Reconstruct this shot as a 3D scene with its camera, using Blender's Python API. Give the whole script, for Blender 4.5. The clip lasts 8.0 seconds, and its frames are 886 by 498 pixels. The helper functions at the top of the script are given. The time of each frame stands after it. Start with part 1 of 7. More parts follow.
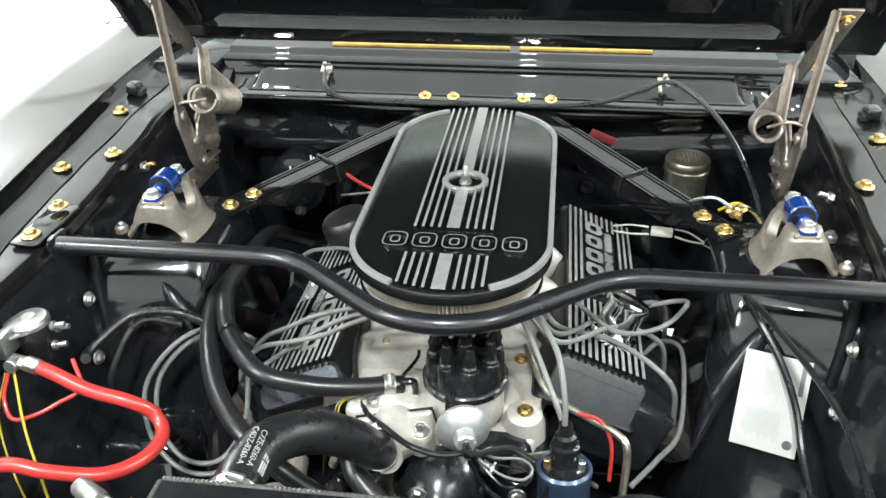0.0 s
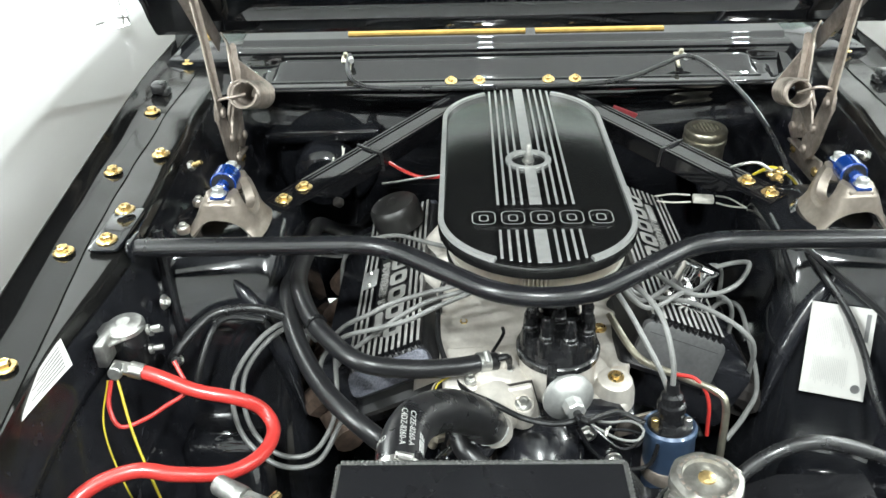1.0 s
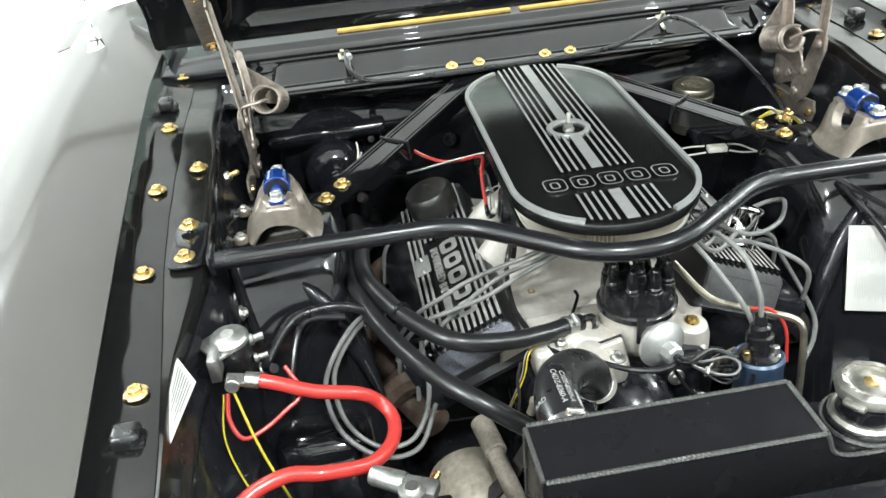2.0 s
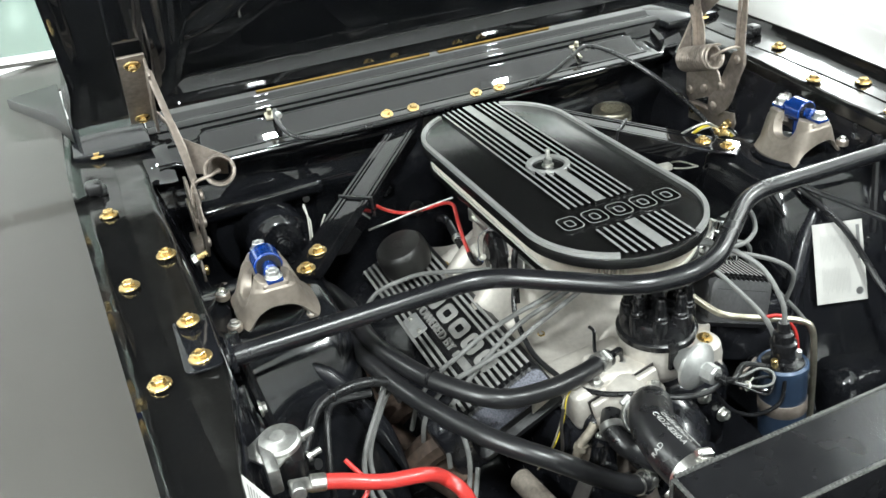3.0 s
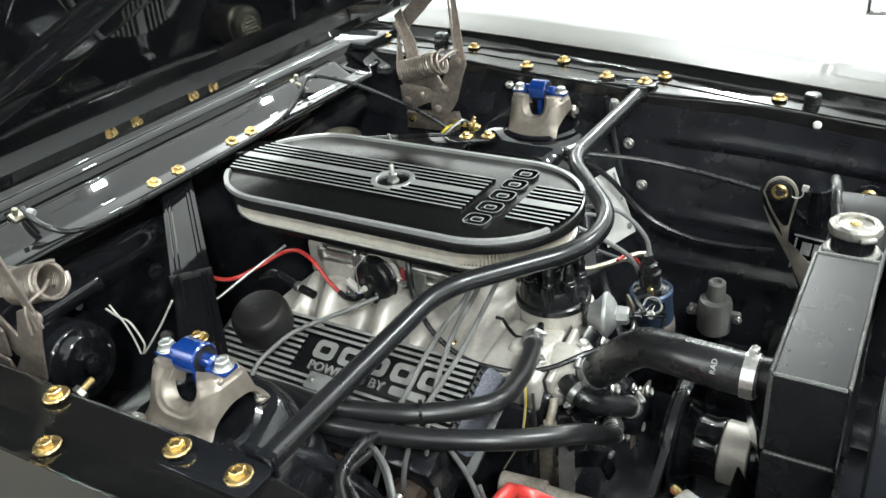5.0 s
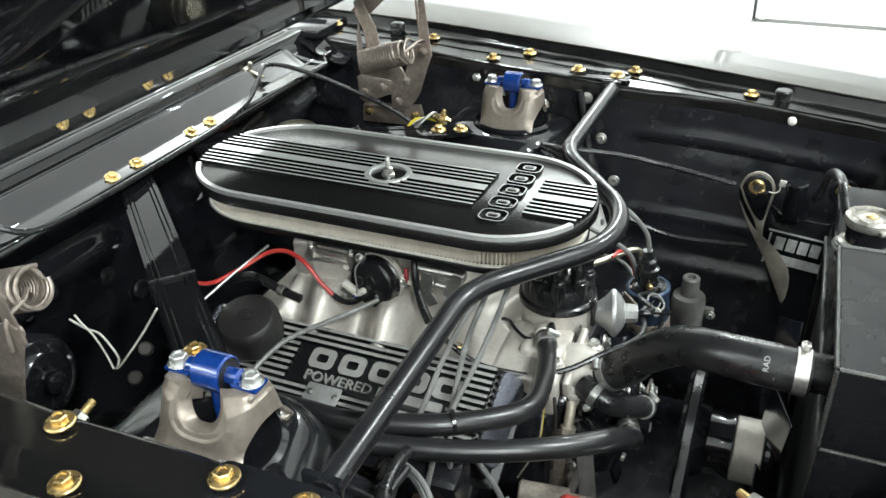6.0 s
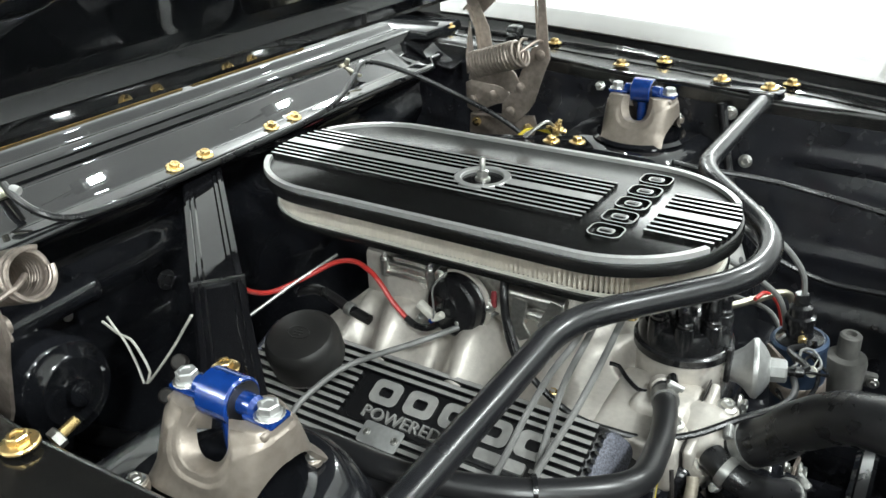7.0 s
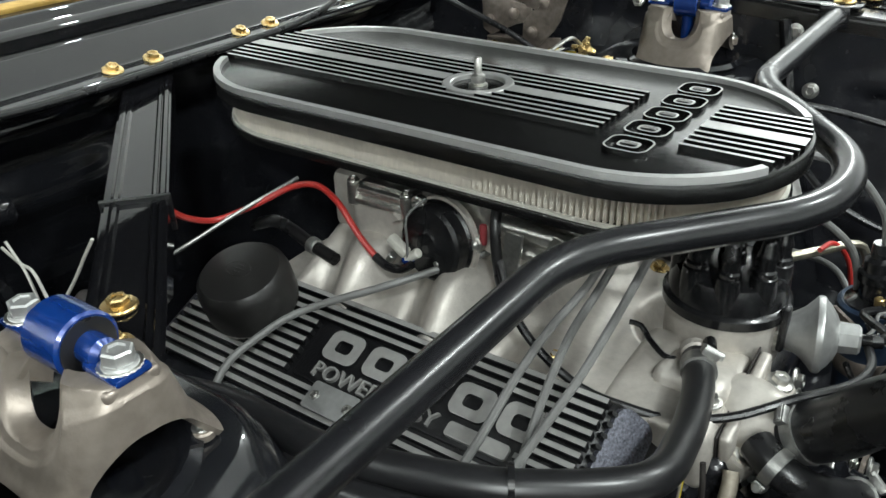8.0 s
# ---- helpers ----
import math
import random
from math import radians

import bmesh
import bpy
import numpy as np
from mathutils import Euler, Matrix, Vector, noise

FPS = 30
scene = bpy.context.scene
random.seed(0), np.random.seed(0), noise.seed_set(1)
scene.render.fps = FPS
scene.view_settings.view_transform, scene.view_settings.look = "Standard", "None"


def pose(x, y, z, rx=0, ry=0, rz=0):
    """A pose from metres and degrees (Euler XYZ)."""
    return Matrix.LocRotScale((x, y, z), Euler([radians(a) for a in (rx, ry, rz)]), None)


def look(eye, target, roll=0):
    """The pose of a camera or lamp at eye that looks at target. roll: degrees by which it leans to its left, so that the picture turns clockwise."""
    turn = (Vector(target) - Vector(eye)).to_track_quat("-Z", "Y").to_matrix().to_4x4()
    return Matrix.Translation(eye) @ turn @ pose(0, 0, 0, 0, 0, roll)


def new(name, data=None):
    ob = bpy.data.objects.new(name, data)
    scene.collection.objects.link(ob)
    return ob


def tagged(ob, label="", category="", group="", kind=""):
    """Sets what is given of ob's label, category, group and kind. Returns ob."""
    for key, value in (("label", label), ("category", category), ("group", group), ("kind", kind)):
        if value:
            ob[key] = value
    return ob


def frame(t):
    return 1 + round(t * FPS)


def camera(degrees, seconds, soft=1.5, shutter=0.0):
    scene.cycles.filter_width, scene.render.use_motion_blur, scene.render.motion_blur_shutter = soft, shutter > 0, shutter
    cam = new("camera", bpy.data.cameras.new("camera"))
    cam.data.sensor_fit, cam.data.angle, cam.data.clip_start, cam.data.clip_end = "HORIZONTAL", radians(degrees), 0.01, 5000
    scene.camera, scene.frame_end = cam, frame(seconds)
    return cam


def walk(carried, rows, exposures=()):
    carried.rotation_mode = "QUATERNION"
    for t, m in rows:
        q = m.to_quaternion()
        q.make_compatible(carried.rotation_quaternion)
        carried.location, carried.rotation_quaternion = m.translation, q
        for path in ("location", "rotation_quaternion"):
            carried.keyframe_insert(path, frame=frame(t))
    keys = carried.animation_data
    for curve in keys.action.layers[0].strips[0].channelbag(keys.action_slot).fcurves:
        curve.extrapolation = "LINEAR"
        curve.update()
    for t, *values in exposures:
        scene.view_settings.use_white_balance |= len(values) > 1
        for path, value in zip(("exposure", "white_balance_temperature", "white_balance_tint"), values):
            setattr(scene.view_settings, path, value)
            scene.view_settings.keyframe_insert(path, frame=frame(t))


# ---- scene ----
cam = camera(55.9, 8.0)
PATH = [
    (0, (0.112, -0.832, 1.428), (-0.13, 0.878, 0.42), -0.9),
    (0.5, (0.033, -0.846, 1.427), (-0.168, 0.863, 0.406), -1.2),
    (1, (-0.086, -0.871, 1.429), (-0.144, 0.843, 0.4), -1.7),
    (1.5, (-0.194, -0.89, 1.431), (-0.127, 0.815, 0.387), -3.6),
    (1.7, (-0.236, -0.897, 1.428), (-0.126, 0.801, 0.376), -4.2),
    (2.8, (-0.496, -0.795, 1.434), (-0.009, 0.869, 0.437), -6.9),
    (3, (-0.53, -0.763, 1.439), (0.082, 0.856, 0.437), -5.9),
    (3.5, (-0.618, -0.695, 1.447), (0.275, 0.796, 0.458), -5.6),
    (4, (-0.744, -0.614, 1.453), (0.43, 0.649, 0.44), -5.4),
    (4.5, (-0.833, -0.55, 1.452), (0.528, 0.515, 0.444), -4.5),
    (4.7, (-0.85, -0.511, 1.431), (0.558, 0.515, 0.45), -5.1),
    (5.8, (-0.882, -0.295, 1.404), (0.69, 0.426, 0.4), -2.7),
    (6, (-0.887, -0.274, 1.392), (0.705, 0.418, 0.398), -1.6),
    (6.5, (-0.833, -0.246, 1.35), (0.71, 0.621, 0.419), -3.3),
    (7, (-0.739, -0.232, 1.277), (0.767, 0.732, 0.38), -2.0),
    (7.5, (-0.657, -0.219, 1.205), (0.801, 0.784, 0.274), -1.6),
    (8, (-0.589, -0.196, 1.16), (0.832, 0.83, 0.198), -1.7),
]
walk(cam, [(t, look(eye, target, roll)) for t, eye, target, roll in PATH], [(0, 0.03), (1.5, 0.04), (3.0, -0.15), (3.5, -0.05), (4.5, -0.22), (6.0, -0.38), (7.0, -0.42), (7.5, -0.45), (8.0, -0.87)])

# ---- world and lights ----
world = bpy.data.worlds.new("world")
scene.world = world
world.use_nodes = True
world.node_tree.nodes["Background"].inputs[0].default_value = (0.9, 0.95, 1.0, 1)
world.node_tree.nodes["Background"].inputs[1].default_value = 0.3

# x, y, height, watts down, watts up, size of each hanging fitting
LAMPS = [(x, 0.85, 2.95, 19, 0, 0.06) for x in (-2.1, -1.05, 0.0, 1.05, 2.1)]
LAMPS += [(x, -1.7, 3.12, 100, 0, 0.28) for x in (-2.1, 0.0, 2.1)]
# Added fill near the side walls; uplights whiten the ceiling that the paint mirrors
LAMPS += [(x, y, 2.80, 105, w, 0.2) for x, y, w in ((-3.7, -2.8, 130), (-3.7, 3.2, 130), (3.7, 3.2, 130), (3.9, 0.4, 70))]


def area_lamp(x, y, z, power, size, turn):
    data = bpy.data.lights.new("ceiling_lamp", "AREA")
    data.shape, data.size, data.size_y, data.energy = "RECTANGLE", size, size, power
    data.color = (0.90, 0.97, 0.96)
    ob = new("ceiling_lamp", data)
    ob.matrix_basis = pose(x, y, z, turn, 0, 0)
    return ob


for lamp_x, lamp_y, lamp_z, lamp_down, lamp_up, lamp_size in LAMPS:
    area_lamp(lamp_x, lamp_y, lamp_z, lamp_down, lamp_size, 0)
    # added uplight, only to brighten the ceiling
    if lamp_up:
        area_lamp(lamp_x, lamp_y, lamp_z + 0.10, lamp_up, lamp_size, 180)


# ---- materials ----
def material(name, color, rough=0.5, metal=0.0, grain=0.0, grain_scale=80.0, bump=0.0, bump_scale=400.0, coat=0.0, spec=0.5,
             stain=0.0, stain_scale=9.0, stain_color=None, rough_var=0.0, random_shade=0.0, speck=0.0):
    """Principled surface with grain, larger stains, fine relief and uneven gloss, in object space."""
    m = bpy.data.materials.new(name)
    m.use_nodes = True
    n, l = m.node_tree.nodes, m.node_tree.links
    p = n["Principled BSDF"]
    p.inputs["Roughness"].default_value, p.inputs["Metallic"].default_value = rough, metal
    p.inputs["Coat Weight"].default_value, p.inputs["Coat Roughness"].default_value = coat, 0.03
    p.inputs["Specular IOR Level"].default_value = spec
    at = n.new("ShaderNodeTexCoord").outputs["Object"]

    def tex(scale, detail=3.0):
        t = n.new("ShaderNodeTexNoise")
        t.inputs["Scale"].default_value, t.inputs["Detail"].default_value = scale, detail
        l.new(at, t.inputs["Vector"])
        return t.outputs["Fac"]

    def remap(fac, low, high, a=0.35, b=0.65):
        r = n.new("ShaderNodeMapRange")
        for i, v in ((1, a), (2, b), (3, low), (4, high)):
            r.inputs[i].default_value = v
        l.new(fac, r.inputs[0])
        return r.outputs[0]

    col = n.new("ShaderNodeRGB")
    col.outputs[0].default_value = (*color, 1)
    out = col.outputs[0]

    def mix(kind, fac, a, b):
        x = n.new("ShaderNodeMix")
        x.data_type, x.blend_type = "RGBA", kind
        for sock, v in ((x.inputs[0], fac), (x.inputs[6], a), (x.inputs[7], b)):
            if isinstance(v, bpy.types.NodeSocket):
                l.new(v, sock)
            else:
                sock.default_value = v
        return x.outputs[2]

    if grain:
        g = remap(tex(grain_scale, 6), 1 - grain, 1 + grain, 0.3, 0.7)
        c = n.new("ShaderNodeCombineColor")
        for i in range(3):
            l.new(g, c.inputs[i])
        out = mix("MULTIPLY", 1.0, out, c.outputs[0])
    if stain:
        out = mix("MIX", remap(tex(stain_scale, 5), 0, stain, 0.45, 0.75), out, (*(stain_color or [v * 0.4 for v in color]), 1))
    if speck:
        out = mix("MIX", remap(tex(620, 1), 0, 0.5, 0.735, 0.765), out, (speck, speck, speck * 0.95, 1))
    if random_shade:
        info = n.new("ShaderNodeObjectInfo")
        r = n.new("ShaderNodeMapRange")
        r.inputs[3].default_value, r.inputs[4].default_value = 1 - random_shade, 1 + random_shade
        l.new(info.outputs["Random"], r.inputs[0])
        c = n.new("ShaderNodeCombineColor")
        for i in range(3):
            l.new(r.outputs[0], c.inputs[i])
        out = mix("MULTIPLY", 1.0, out, c.outputs[0])
    l.new(out, p.inputs["Base Color"])
    if rough_var:
        l.new(remap(tex(grain_scale * 0.4, 4), max(0.02, rough - rough_var), rough + rough_var), p.inputs["Roughness"])
    if bump:
        b = n.new("ShaderNodeBump")
        b.inputs["Strength"].default_value, b.inputs["Distance"].default_value = 1.0, bump
        l.new(tex(bump_scale, 4), b.inputs["Height"])
        l.new(b.outputs[0], p.inputs["Normal"])
    return m


M = {
    "gloss_black": material("gloss_black_paint", (0.0085, 0.009, 0.011), 0.10, speck=0.10, bump=0.0005, bump_scale=22, stain=0.25, stain_scale=14, stain_color=(0.008, 0.008, 0.008), rough_var=0.03, grain_scale=40),
    "hood_black": material("hood_black_enamel", (0.010, 0.0105, 0.012), 0.04, spec=0.48, bump=0.00008, bump_scale=20, rough_var=0.015, grain_scale=40),
    "cowl_black": material("cowl_black_enamel", (0.008, 0.008, 0.009), 0.018, spec=0.58, coat=0.15, speck=0.06, bump=0.00006, bump_scale=16, rough_var=0.008, grain_scale=50),
    "apron_black": material("satin_black_paint", (0.012, 0.0125, 0.0155), 0.20, spec=0.45, speck=0.10, bump=0.0004, bump_scale=45, stain=0.3, stain_scale=20, stain_color=(0.008, 0.008, 0.008), rough_var=0.08),
    "tower_black": material("satin_black_tower_paint", (0.009, 0.0095, 0.0115), 0.12, coat=0.2, bump=0.0003, bump_scale=30, stain=0.3, stain_scale=20, stain_color=(0.012, 0.012, 0.011), rough_var=0.05),
    "flange_black": material("aged_black_flange_paint", (0.006, 0.006, 0.0062), 0.105, spec=0.40, speck=0.10, bump=0.0004, bump_scale=14, stain=0.4, stain_scale=25, stain_color=(0.008, 0.0075, 0.007), rough_var=0.04),
    "flange_satin": material("satin_black_flange_paint", (0.007, 0.0068, 0.0065), 0.20, spec=0.60, speck=0.06, bump=0.0004, bump_scale=14, stain=0.4, stain_scale=25, stain_color=(0.009, 0.0085, 0.008), rough_var=0.05),
    "brace_black": material("brace_black_enamel", (0.006, 0.006, 0.007), 0.06, spec=0.42, speck=0.05, bump=0.0002, bump_scale=24, rough_var=0.02),
    "bar_black": material("powder_coated_black", (0.009, 0.009, 0.0105), 0.25, bump=0.00003, bump_scale=60, rough_var=0.03, grain_scale=30),
    "lid_black": material("wrinkle_black_paint", (0.006, 0.006, 0.006), 0.20, spec=0.65, bump=0.00002, bump_scale=1500, grain=0.3, grain_scale=500, rough_var=0.03),
    "plastic_black": material("black_plastic", (0.010, 0.010, 0.011), 0.22, rough_var=0.08, bump=0.0001, bump_scale=300),
    "rubber": material("black_rubber", (0.012, 0.012, 0.013), 0.30, rough_var=0.05, bump=0.00006, bump_scale=420, grain=0.15, grain_scale=120, stain=0.2, stain_scale=30, stain_color=(0.017, 0.017, 0.016)),
    "cap_rubber": material("smooth_black_rubber", (0.014, 0.0135, 0.013), 0.40, bump=0.00002, bump_scale=300, stain=0.3, stain_scale=25, stain_color=(0.020, 0.019, 0.018)),
    "worn_plate": material("worn_plated_steel", (0.31, 0.30, 0.275), 0.36, metal=0.85, grain=0.2, grain_scale=160, stain=0.5, stain_scale=70, stain_color=(0.17, 0.155, 0.13), rough_var=0.08),
    "heater_rubber": material("ribbed_black_rubber", (0.012, 0.012, 0.013), 0.30, bump=0.00001, bump_scale=900, grain=0.12, grain_scale=200),
    "fender": material("grey_metallic_paint", (0.050, 0.047, 0.042), 0.40, metal=0.3, coat=0.52, spec=0.15, grain=0.05, grain_scale=2500, stain=0.12, stain_scale=3),
    "bronze": material("cast_grey_bronze_paint", (0.29, 0.25, 0.212), 0.40, metal=0.5, grain=0.12, grain_scale=120, bump=0.0003, bump_scale=160, stain=0.4, stain_scale=26, stain_color=(0.13, 0.105, 0.085), rough_var=0.08),
    "phosphate": material("phosphate_steel", (0.315, 0.267, 0.232), 0.40, metal=0.65, grain=0.2, grain_scale=140, bump=0.0002, bump_scale=260, stain=0.5, stain_scale=40, stain_color=(0.12, 0.10, 0.085), rough_var=0.1),
    "brass": material("yellow_zinc", (0.64, 0.47, 0.21), 0.28, metal=0.92, grain=0.2, grain_scale=220, stain=0.5, stain_scale=120, stain_color=(0.55, 0.36, 0.16), random_shade=0.15, rough_var=0.08),
    "zinc": material("silver_zinc", (0.66, 0.65, 0.62), 0.28, metal=0.95, grain=0.15, grain_scale=260, random_shade=0.12),
    "dull_zinc": material("dull_zinc", (0.40, 0.40, 0.385), 0.42, metal=0.9, grain=0.2, grain_scale=160, stain=0.4, stain_scale=60, stain_color=(0.25, 0.24, 0.22), rough_var=0.08),
    "pale_zinc": material("pale_zinc_plate", (0.50, 0.505, 0.495), 0.42, metal=0.7, grain=0.12, grain_scale=150, stain=0.3, stain_scale=50, stain_color=(0.34, 0.335, 0.32), rough_var=0.06),
    "chrome": material("chrome", (0.85, 0.85, 0.85), 0.05, metal=1.0, grain=0.02),
    "polished": material("brushed_aluminium", (0.43, 0.43, 0.42), 0.36, metal=0.55, grain=0.08, grain_scale=90),
    "cast": material("cast_aluminium", (0.53, 0.498, 0.455), 0.47, metal=0.40, grain=0.08, grain_scale=160, bump=0.0002, bump_scale=520, stain=0.25, stain_scale=24, stain_color=(0.38, 0.335, 0.275), rough_var=0.08),
    "fin": material("machined_fin", (0.36, 0.355, 0.34), 0.42, metal=0.4, grain=0.10, grain_scale=120),
    "cover_black": material("crackle_grey_black", (0.005, 0.005, 0.006), 0.40, bump=0.0004, bump_scale=700, grain=0.4, grain_scale=600),
    "crackle": material("crackle_silver", (0.085, 0.088, 0.108), 0.45, metal=0.5, bump=0.0008, bump_scale=600, grain=0.6, grain_scale=500),
    "end_satin": material("satin_grey_end", (0.11, 0.11, 0.112), 0.36, metal=0.45, grain=0.15, grain_scale=200, stain=0.3, stain_scale=30),
    "blue": material("blue_enamel", (0.005, 0.036, 0.20), 0.20, metal=0.2, coat=0.7, grain=0.15, grain_scale=120),
    "coil_blue": material("faded_blue_paint", (0.042, 0.070, 0.125), 0.34, metal=0.2, coat=0.3, grain=0.12, stain=0.3, stain_scale=40),
    "red": material("red_pvc", (0.46, 0.035, 0.03), 0.28, coat=0.4, grain=0.08, stain=0.2, stain_scale=30, stain_color=(0.5, 0.05, 0.03)),
    "tag_red": material("faded_red_label", (0.24, 0.035, 0.04), 0.5, grain=0.15),
    "yellow": material("yellow_pvc", (0.55, 0.43, 0.03), 0.4, grain=0.1),
    "strip": material("amber_foam_strip", (0.40, 0.25, 0.055), 0.6, grain=0.25, grain_scale=60, bump=0.0005, bump_scale=80),
    "grey_wire": material("grey_silicone", (0.16, 0.16, 0.155), 0.42, grain=0.12, grain_scale=90, stain=0.3, stain_scale=30),
    "white_wire": material("white_pvc", (0.62, 0.60, 0.54), 0.5, grain=0.12),
    "paper": material("printed_paper", (0.53, 0.52, 0.497), 0.55, grain=0.03, grain_scale=40, stain=0.10, stain_scale=12),
    "print": material("grey_print", (0.16, 0.16, 0.16), 0.6),
    "pleat": material("filter_paper", (0.72, 0.67, 0.59), 0.8, grain=0.12, grain_scale=60, stain=0.25, stain_scale=18, stain_color=(0.45, 0.40, 0.33)),
    "grey_plastic": material("grey_plastic", (0.155, 0.152, 0.143), 0.45, grain=0.15, bump=0.0002),
    "core": material("radiator_core_black", (0.014, 0.014, 0.014), 0.5, bump=0.001, bump_scale=500),
    "rad": material("satin_black_radiator_paint", (0.008, 0.008, 0.009), 0.24, spec=0.26, bump=0.00012, bump_scale=420, speck=0.08, rough_var=0.05),
    "floor": material("white_epoxy_floor", (0.84, 0.84, 0.83), 0.25, grain=0.03, grain_scale=3, stain=0.10, stain_scale=1.2, stain_color=(0.7, 0.7, 0.69)),
    "wall": material("white_wall_paint", (0.87, 0.87, 0.865), 0.6, grain=0.02, grain_scale=4, bump=0.001, bump_scale=60),
    "grey_wall": material("grey_wall_paint", (0.62, 0.615, 0.605), 0.6, grain=0.05, grain_scale=4, bump=0.001, bump_scale=60),
    "brown_trim": material("brown_wood_trim", (0.055, 0.035, 0.026), 0.5, grain=0.3, grain_scale=12),
    "decal_white": material("white_lettering", (0.38, 0.38, 0.37), 0.45, grain=0.25, grain_scale=120),
    "rust": material("brown_cast_iron", (0.095, 0.064, 0.048), 0.7, metal=0.2, grain=0.4, grain_scale=90, bump=0.0006, stain=0.4, stain_scale=30, stain_color=(0.05, 0.035, 0.03)),
    "dark_iron": material("dark_iron", (0.03, 0.026, 0.024), 0.6, metal=0.3, grain=0.4, grain_scale=90, bump=0.0004),
    "weld": material("bare_weld_metal", (0.085, 0.085, 0.082), 0.40, metal=0.5, grain=0.3, grain_scale=300),
    "alloy_tan": material("aged_alloy_casting", (0.36, 0.32, 0.26), 0.55, metal=0.35, grain=0.25, grain_scale=120, bump=0.0005, bump_scale=300, stain=0.5, stain_scale=30, stain_color=(0.14, 0.12, 0.10)),
    "gold_cad": material("gold_cadmium", (0.43, 0.40, 0.32), 0.33, metal=0.9, grain=0.2, grain_scale=120, stain=0.4, stain_scale=40),
    "sleeve": material("tan_heat_sleeve", (0.22, 0.19, 0.16), 0.6, grain=0.25, grain_scale=200, bump=0.0004, bump_scale=500),
    "tan": material("tan_webbing", (0.20, 0.18, 0.15), 0.55, grain=0.2, bump=0.0003),
}
glass = bpy.data.materials.new("window_glass")
glass.use_nodes = True
glass.node_tree.nodes["Principled BSDF"].inputs["Transmission Weight"].default_value = 1.0
glass.node_tree.nodes["Principled BSDF"].inputs["Roughness"].default_value = 0.02
glass.node_tree.nodes["Principled BSDF"].inputs["Base Color"].default_value = (0.25, 0.33, 0.29, 1)
M["glass"] = glass


# ---- building helpers ----
def step(a, b, x):
    t = min(max((x - a) / (b - a), 0), 1)
    return t * t * (3 - 2 * t)


def mesh_of(name, bm, mat, angle=35):
    me = bpy.data.meshes.new(name)
    bm.normal_update()
    bm.to_mesh(me)
    bm.free()
    me.materials.append(mat)
    me.shade_smooth()
    me.set_sharp_from_angle(angle=radians(angle))
    return me


def thing(name, at, label, category, group="", kind=""):
    ob = new(name)
    ob.empty_display_size = 0.02
    ob.location = at
    return tagged(ob, label, category, group, kind)


def adopt(ob, parent):
    ob.parent = parent
    if parent.parent is None:
        ob.matrix_parent_inverse = Matrix.Translation(-parent.location)
    return ob


def part(name, bm, mat, parent, label="", angle=35):
    ob = new(name, mesh_of(name, bm, mat, angle))
    adopt(ob, parent)
    return tagged(ob, label)


def blacken_flanks(ob, way, mat):
    """Second material on the faces of a raised bar that do not face the given way: only its top is machined bare."""
    ob.data.materials.append(mat)
    up = Vector(way)
    for f in ob.data.polygons:
        if abs(f.normal.dot(up)) < 0.75:
            f.material_index = 1
    return ob


def piece(name, me, parent, m, label=""):
    """One more object on a shared mesh, at pose m."""
    ob = new(name, me)
    adopt(ob, parent)
    ob.matrix_basis = m
    return tagged(ob, label)


def single(name, bm, mat, label, category, group="", kind="", angle=35):
    return tagged(new(name, mesh_of(name, bm, mat, angle)), label, category, group, kind)


def add_box(bm, c, size, bevel=0.0, m=None, seg=2):
    r = bmesh.ops.create_cube(bm, size=1.0)
    bmesh.ops.transform(bm, matrix=Matrix.Diagonal((*size, 1)), verts=r["verts"])
    vs = r["verts"]
    if bevel:
        es = list({e for v in vs for e in v.link_edges})
        b = bmesh.ops.bevel(bm, geom=es, offset=bevel, segments=seg, affect="EDGES", profile=0.5)
        vs = list({v for f in b["faces"] for v in f.verts} | {v for v in vs if v.is_valid})
    bmesh.ops.transform(bm, matrix=Matrix.Translation(c) @ (m or Matrix()), verts=vs)
    return bm


def box(c, size, bevel=0.0, m=None, seg=2):
    return add_box(bmesh.new(), c, size, bevel, m, seg)


def rot_to(normal):
    return Vector(normal).to_track_quat("Z", "Y").to_matrix().to_4x4()


def add_lathe(bm, profile, c=(0, 0, 0), axis=(0, 0, 1), seg=28, wave=None):
    """Turned shape: profile of (radius, height) along the axis from c. wave: (count, depth) for scalloped rims."""
    m = Matrix.Translation(c) @ rot_to(axis)
    rings = []
    for r, h in profile:
        ring = []
        for i in range(seg):
            a = 2 * math.pi * i / seg
            rr = r * (1 + (wave[1] * (0.5 + 0.5 * math.cos(wave[0] * a)) if wave and r > wave[2] else 0))
            ring.append(bm.verts.new(m @ Vector((rr * math.cos(a), rr * math.sin(a), h))))
        rings.append(ring)
    for a, b in zip(rings, rings[1:]):
        for i in range(seg):
            j = (i + 1) % seg
            bm.faces.new((a[i], a[j], b[j], b[i]))
    if profile[0][0] > 1e-5:
        bm.faces.new(rings[0][::-1])
    if profile[-1][0] > 1e-5:
        bm.faces.new(rings[-1])
    return bm


def lathe(profile, c=(0, 0, 0), axis=(0, 0, 1), seg=28, wave=None):
    return add_lathe(bmesh.new(), profile, c, axis, seg, wave)


def rod(r, h, c=(0, 0, 0), axis=(0, 0, 1), seg=24, bevel=0.001):
    b = min(bevel, r * 0.4, h * 0.4)
    return lathe([(r - b, 0), (r, b), (r, h - b), (r - b, h)], c, axis, seg)


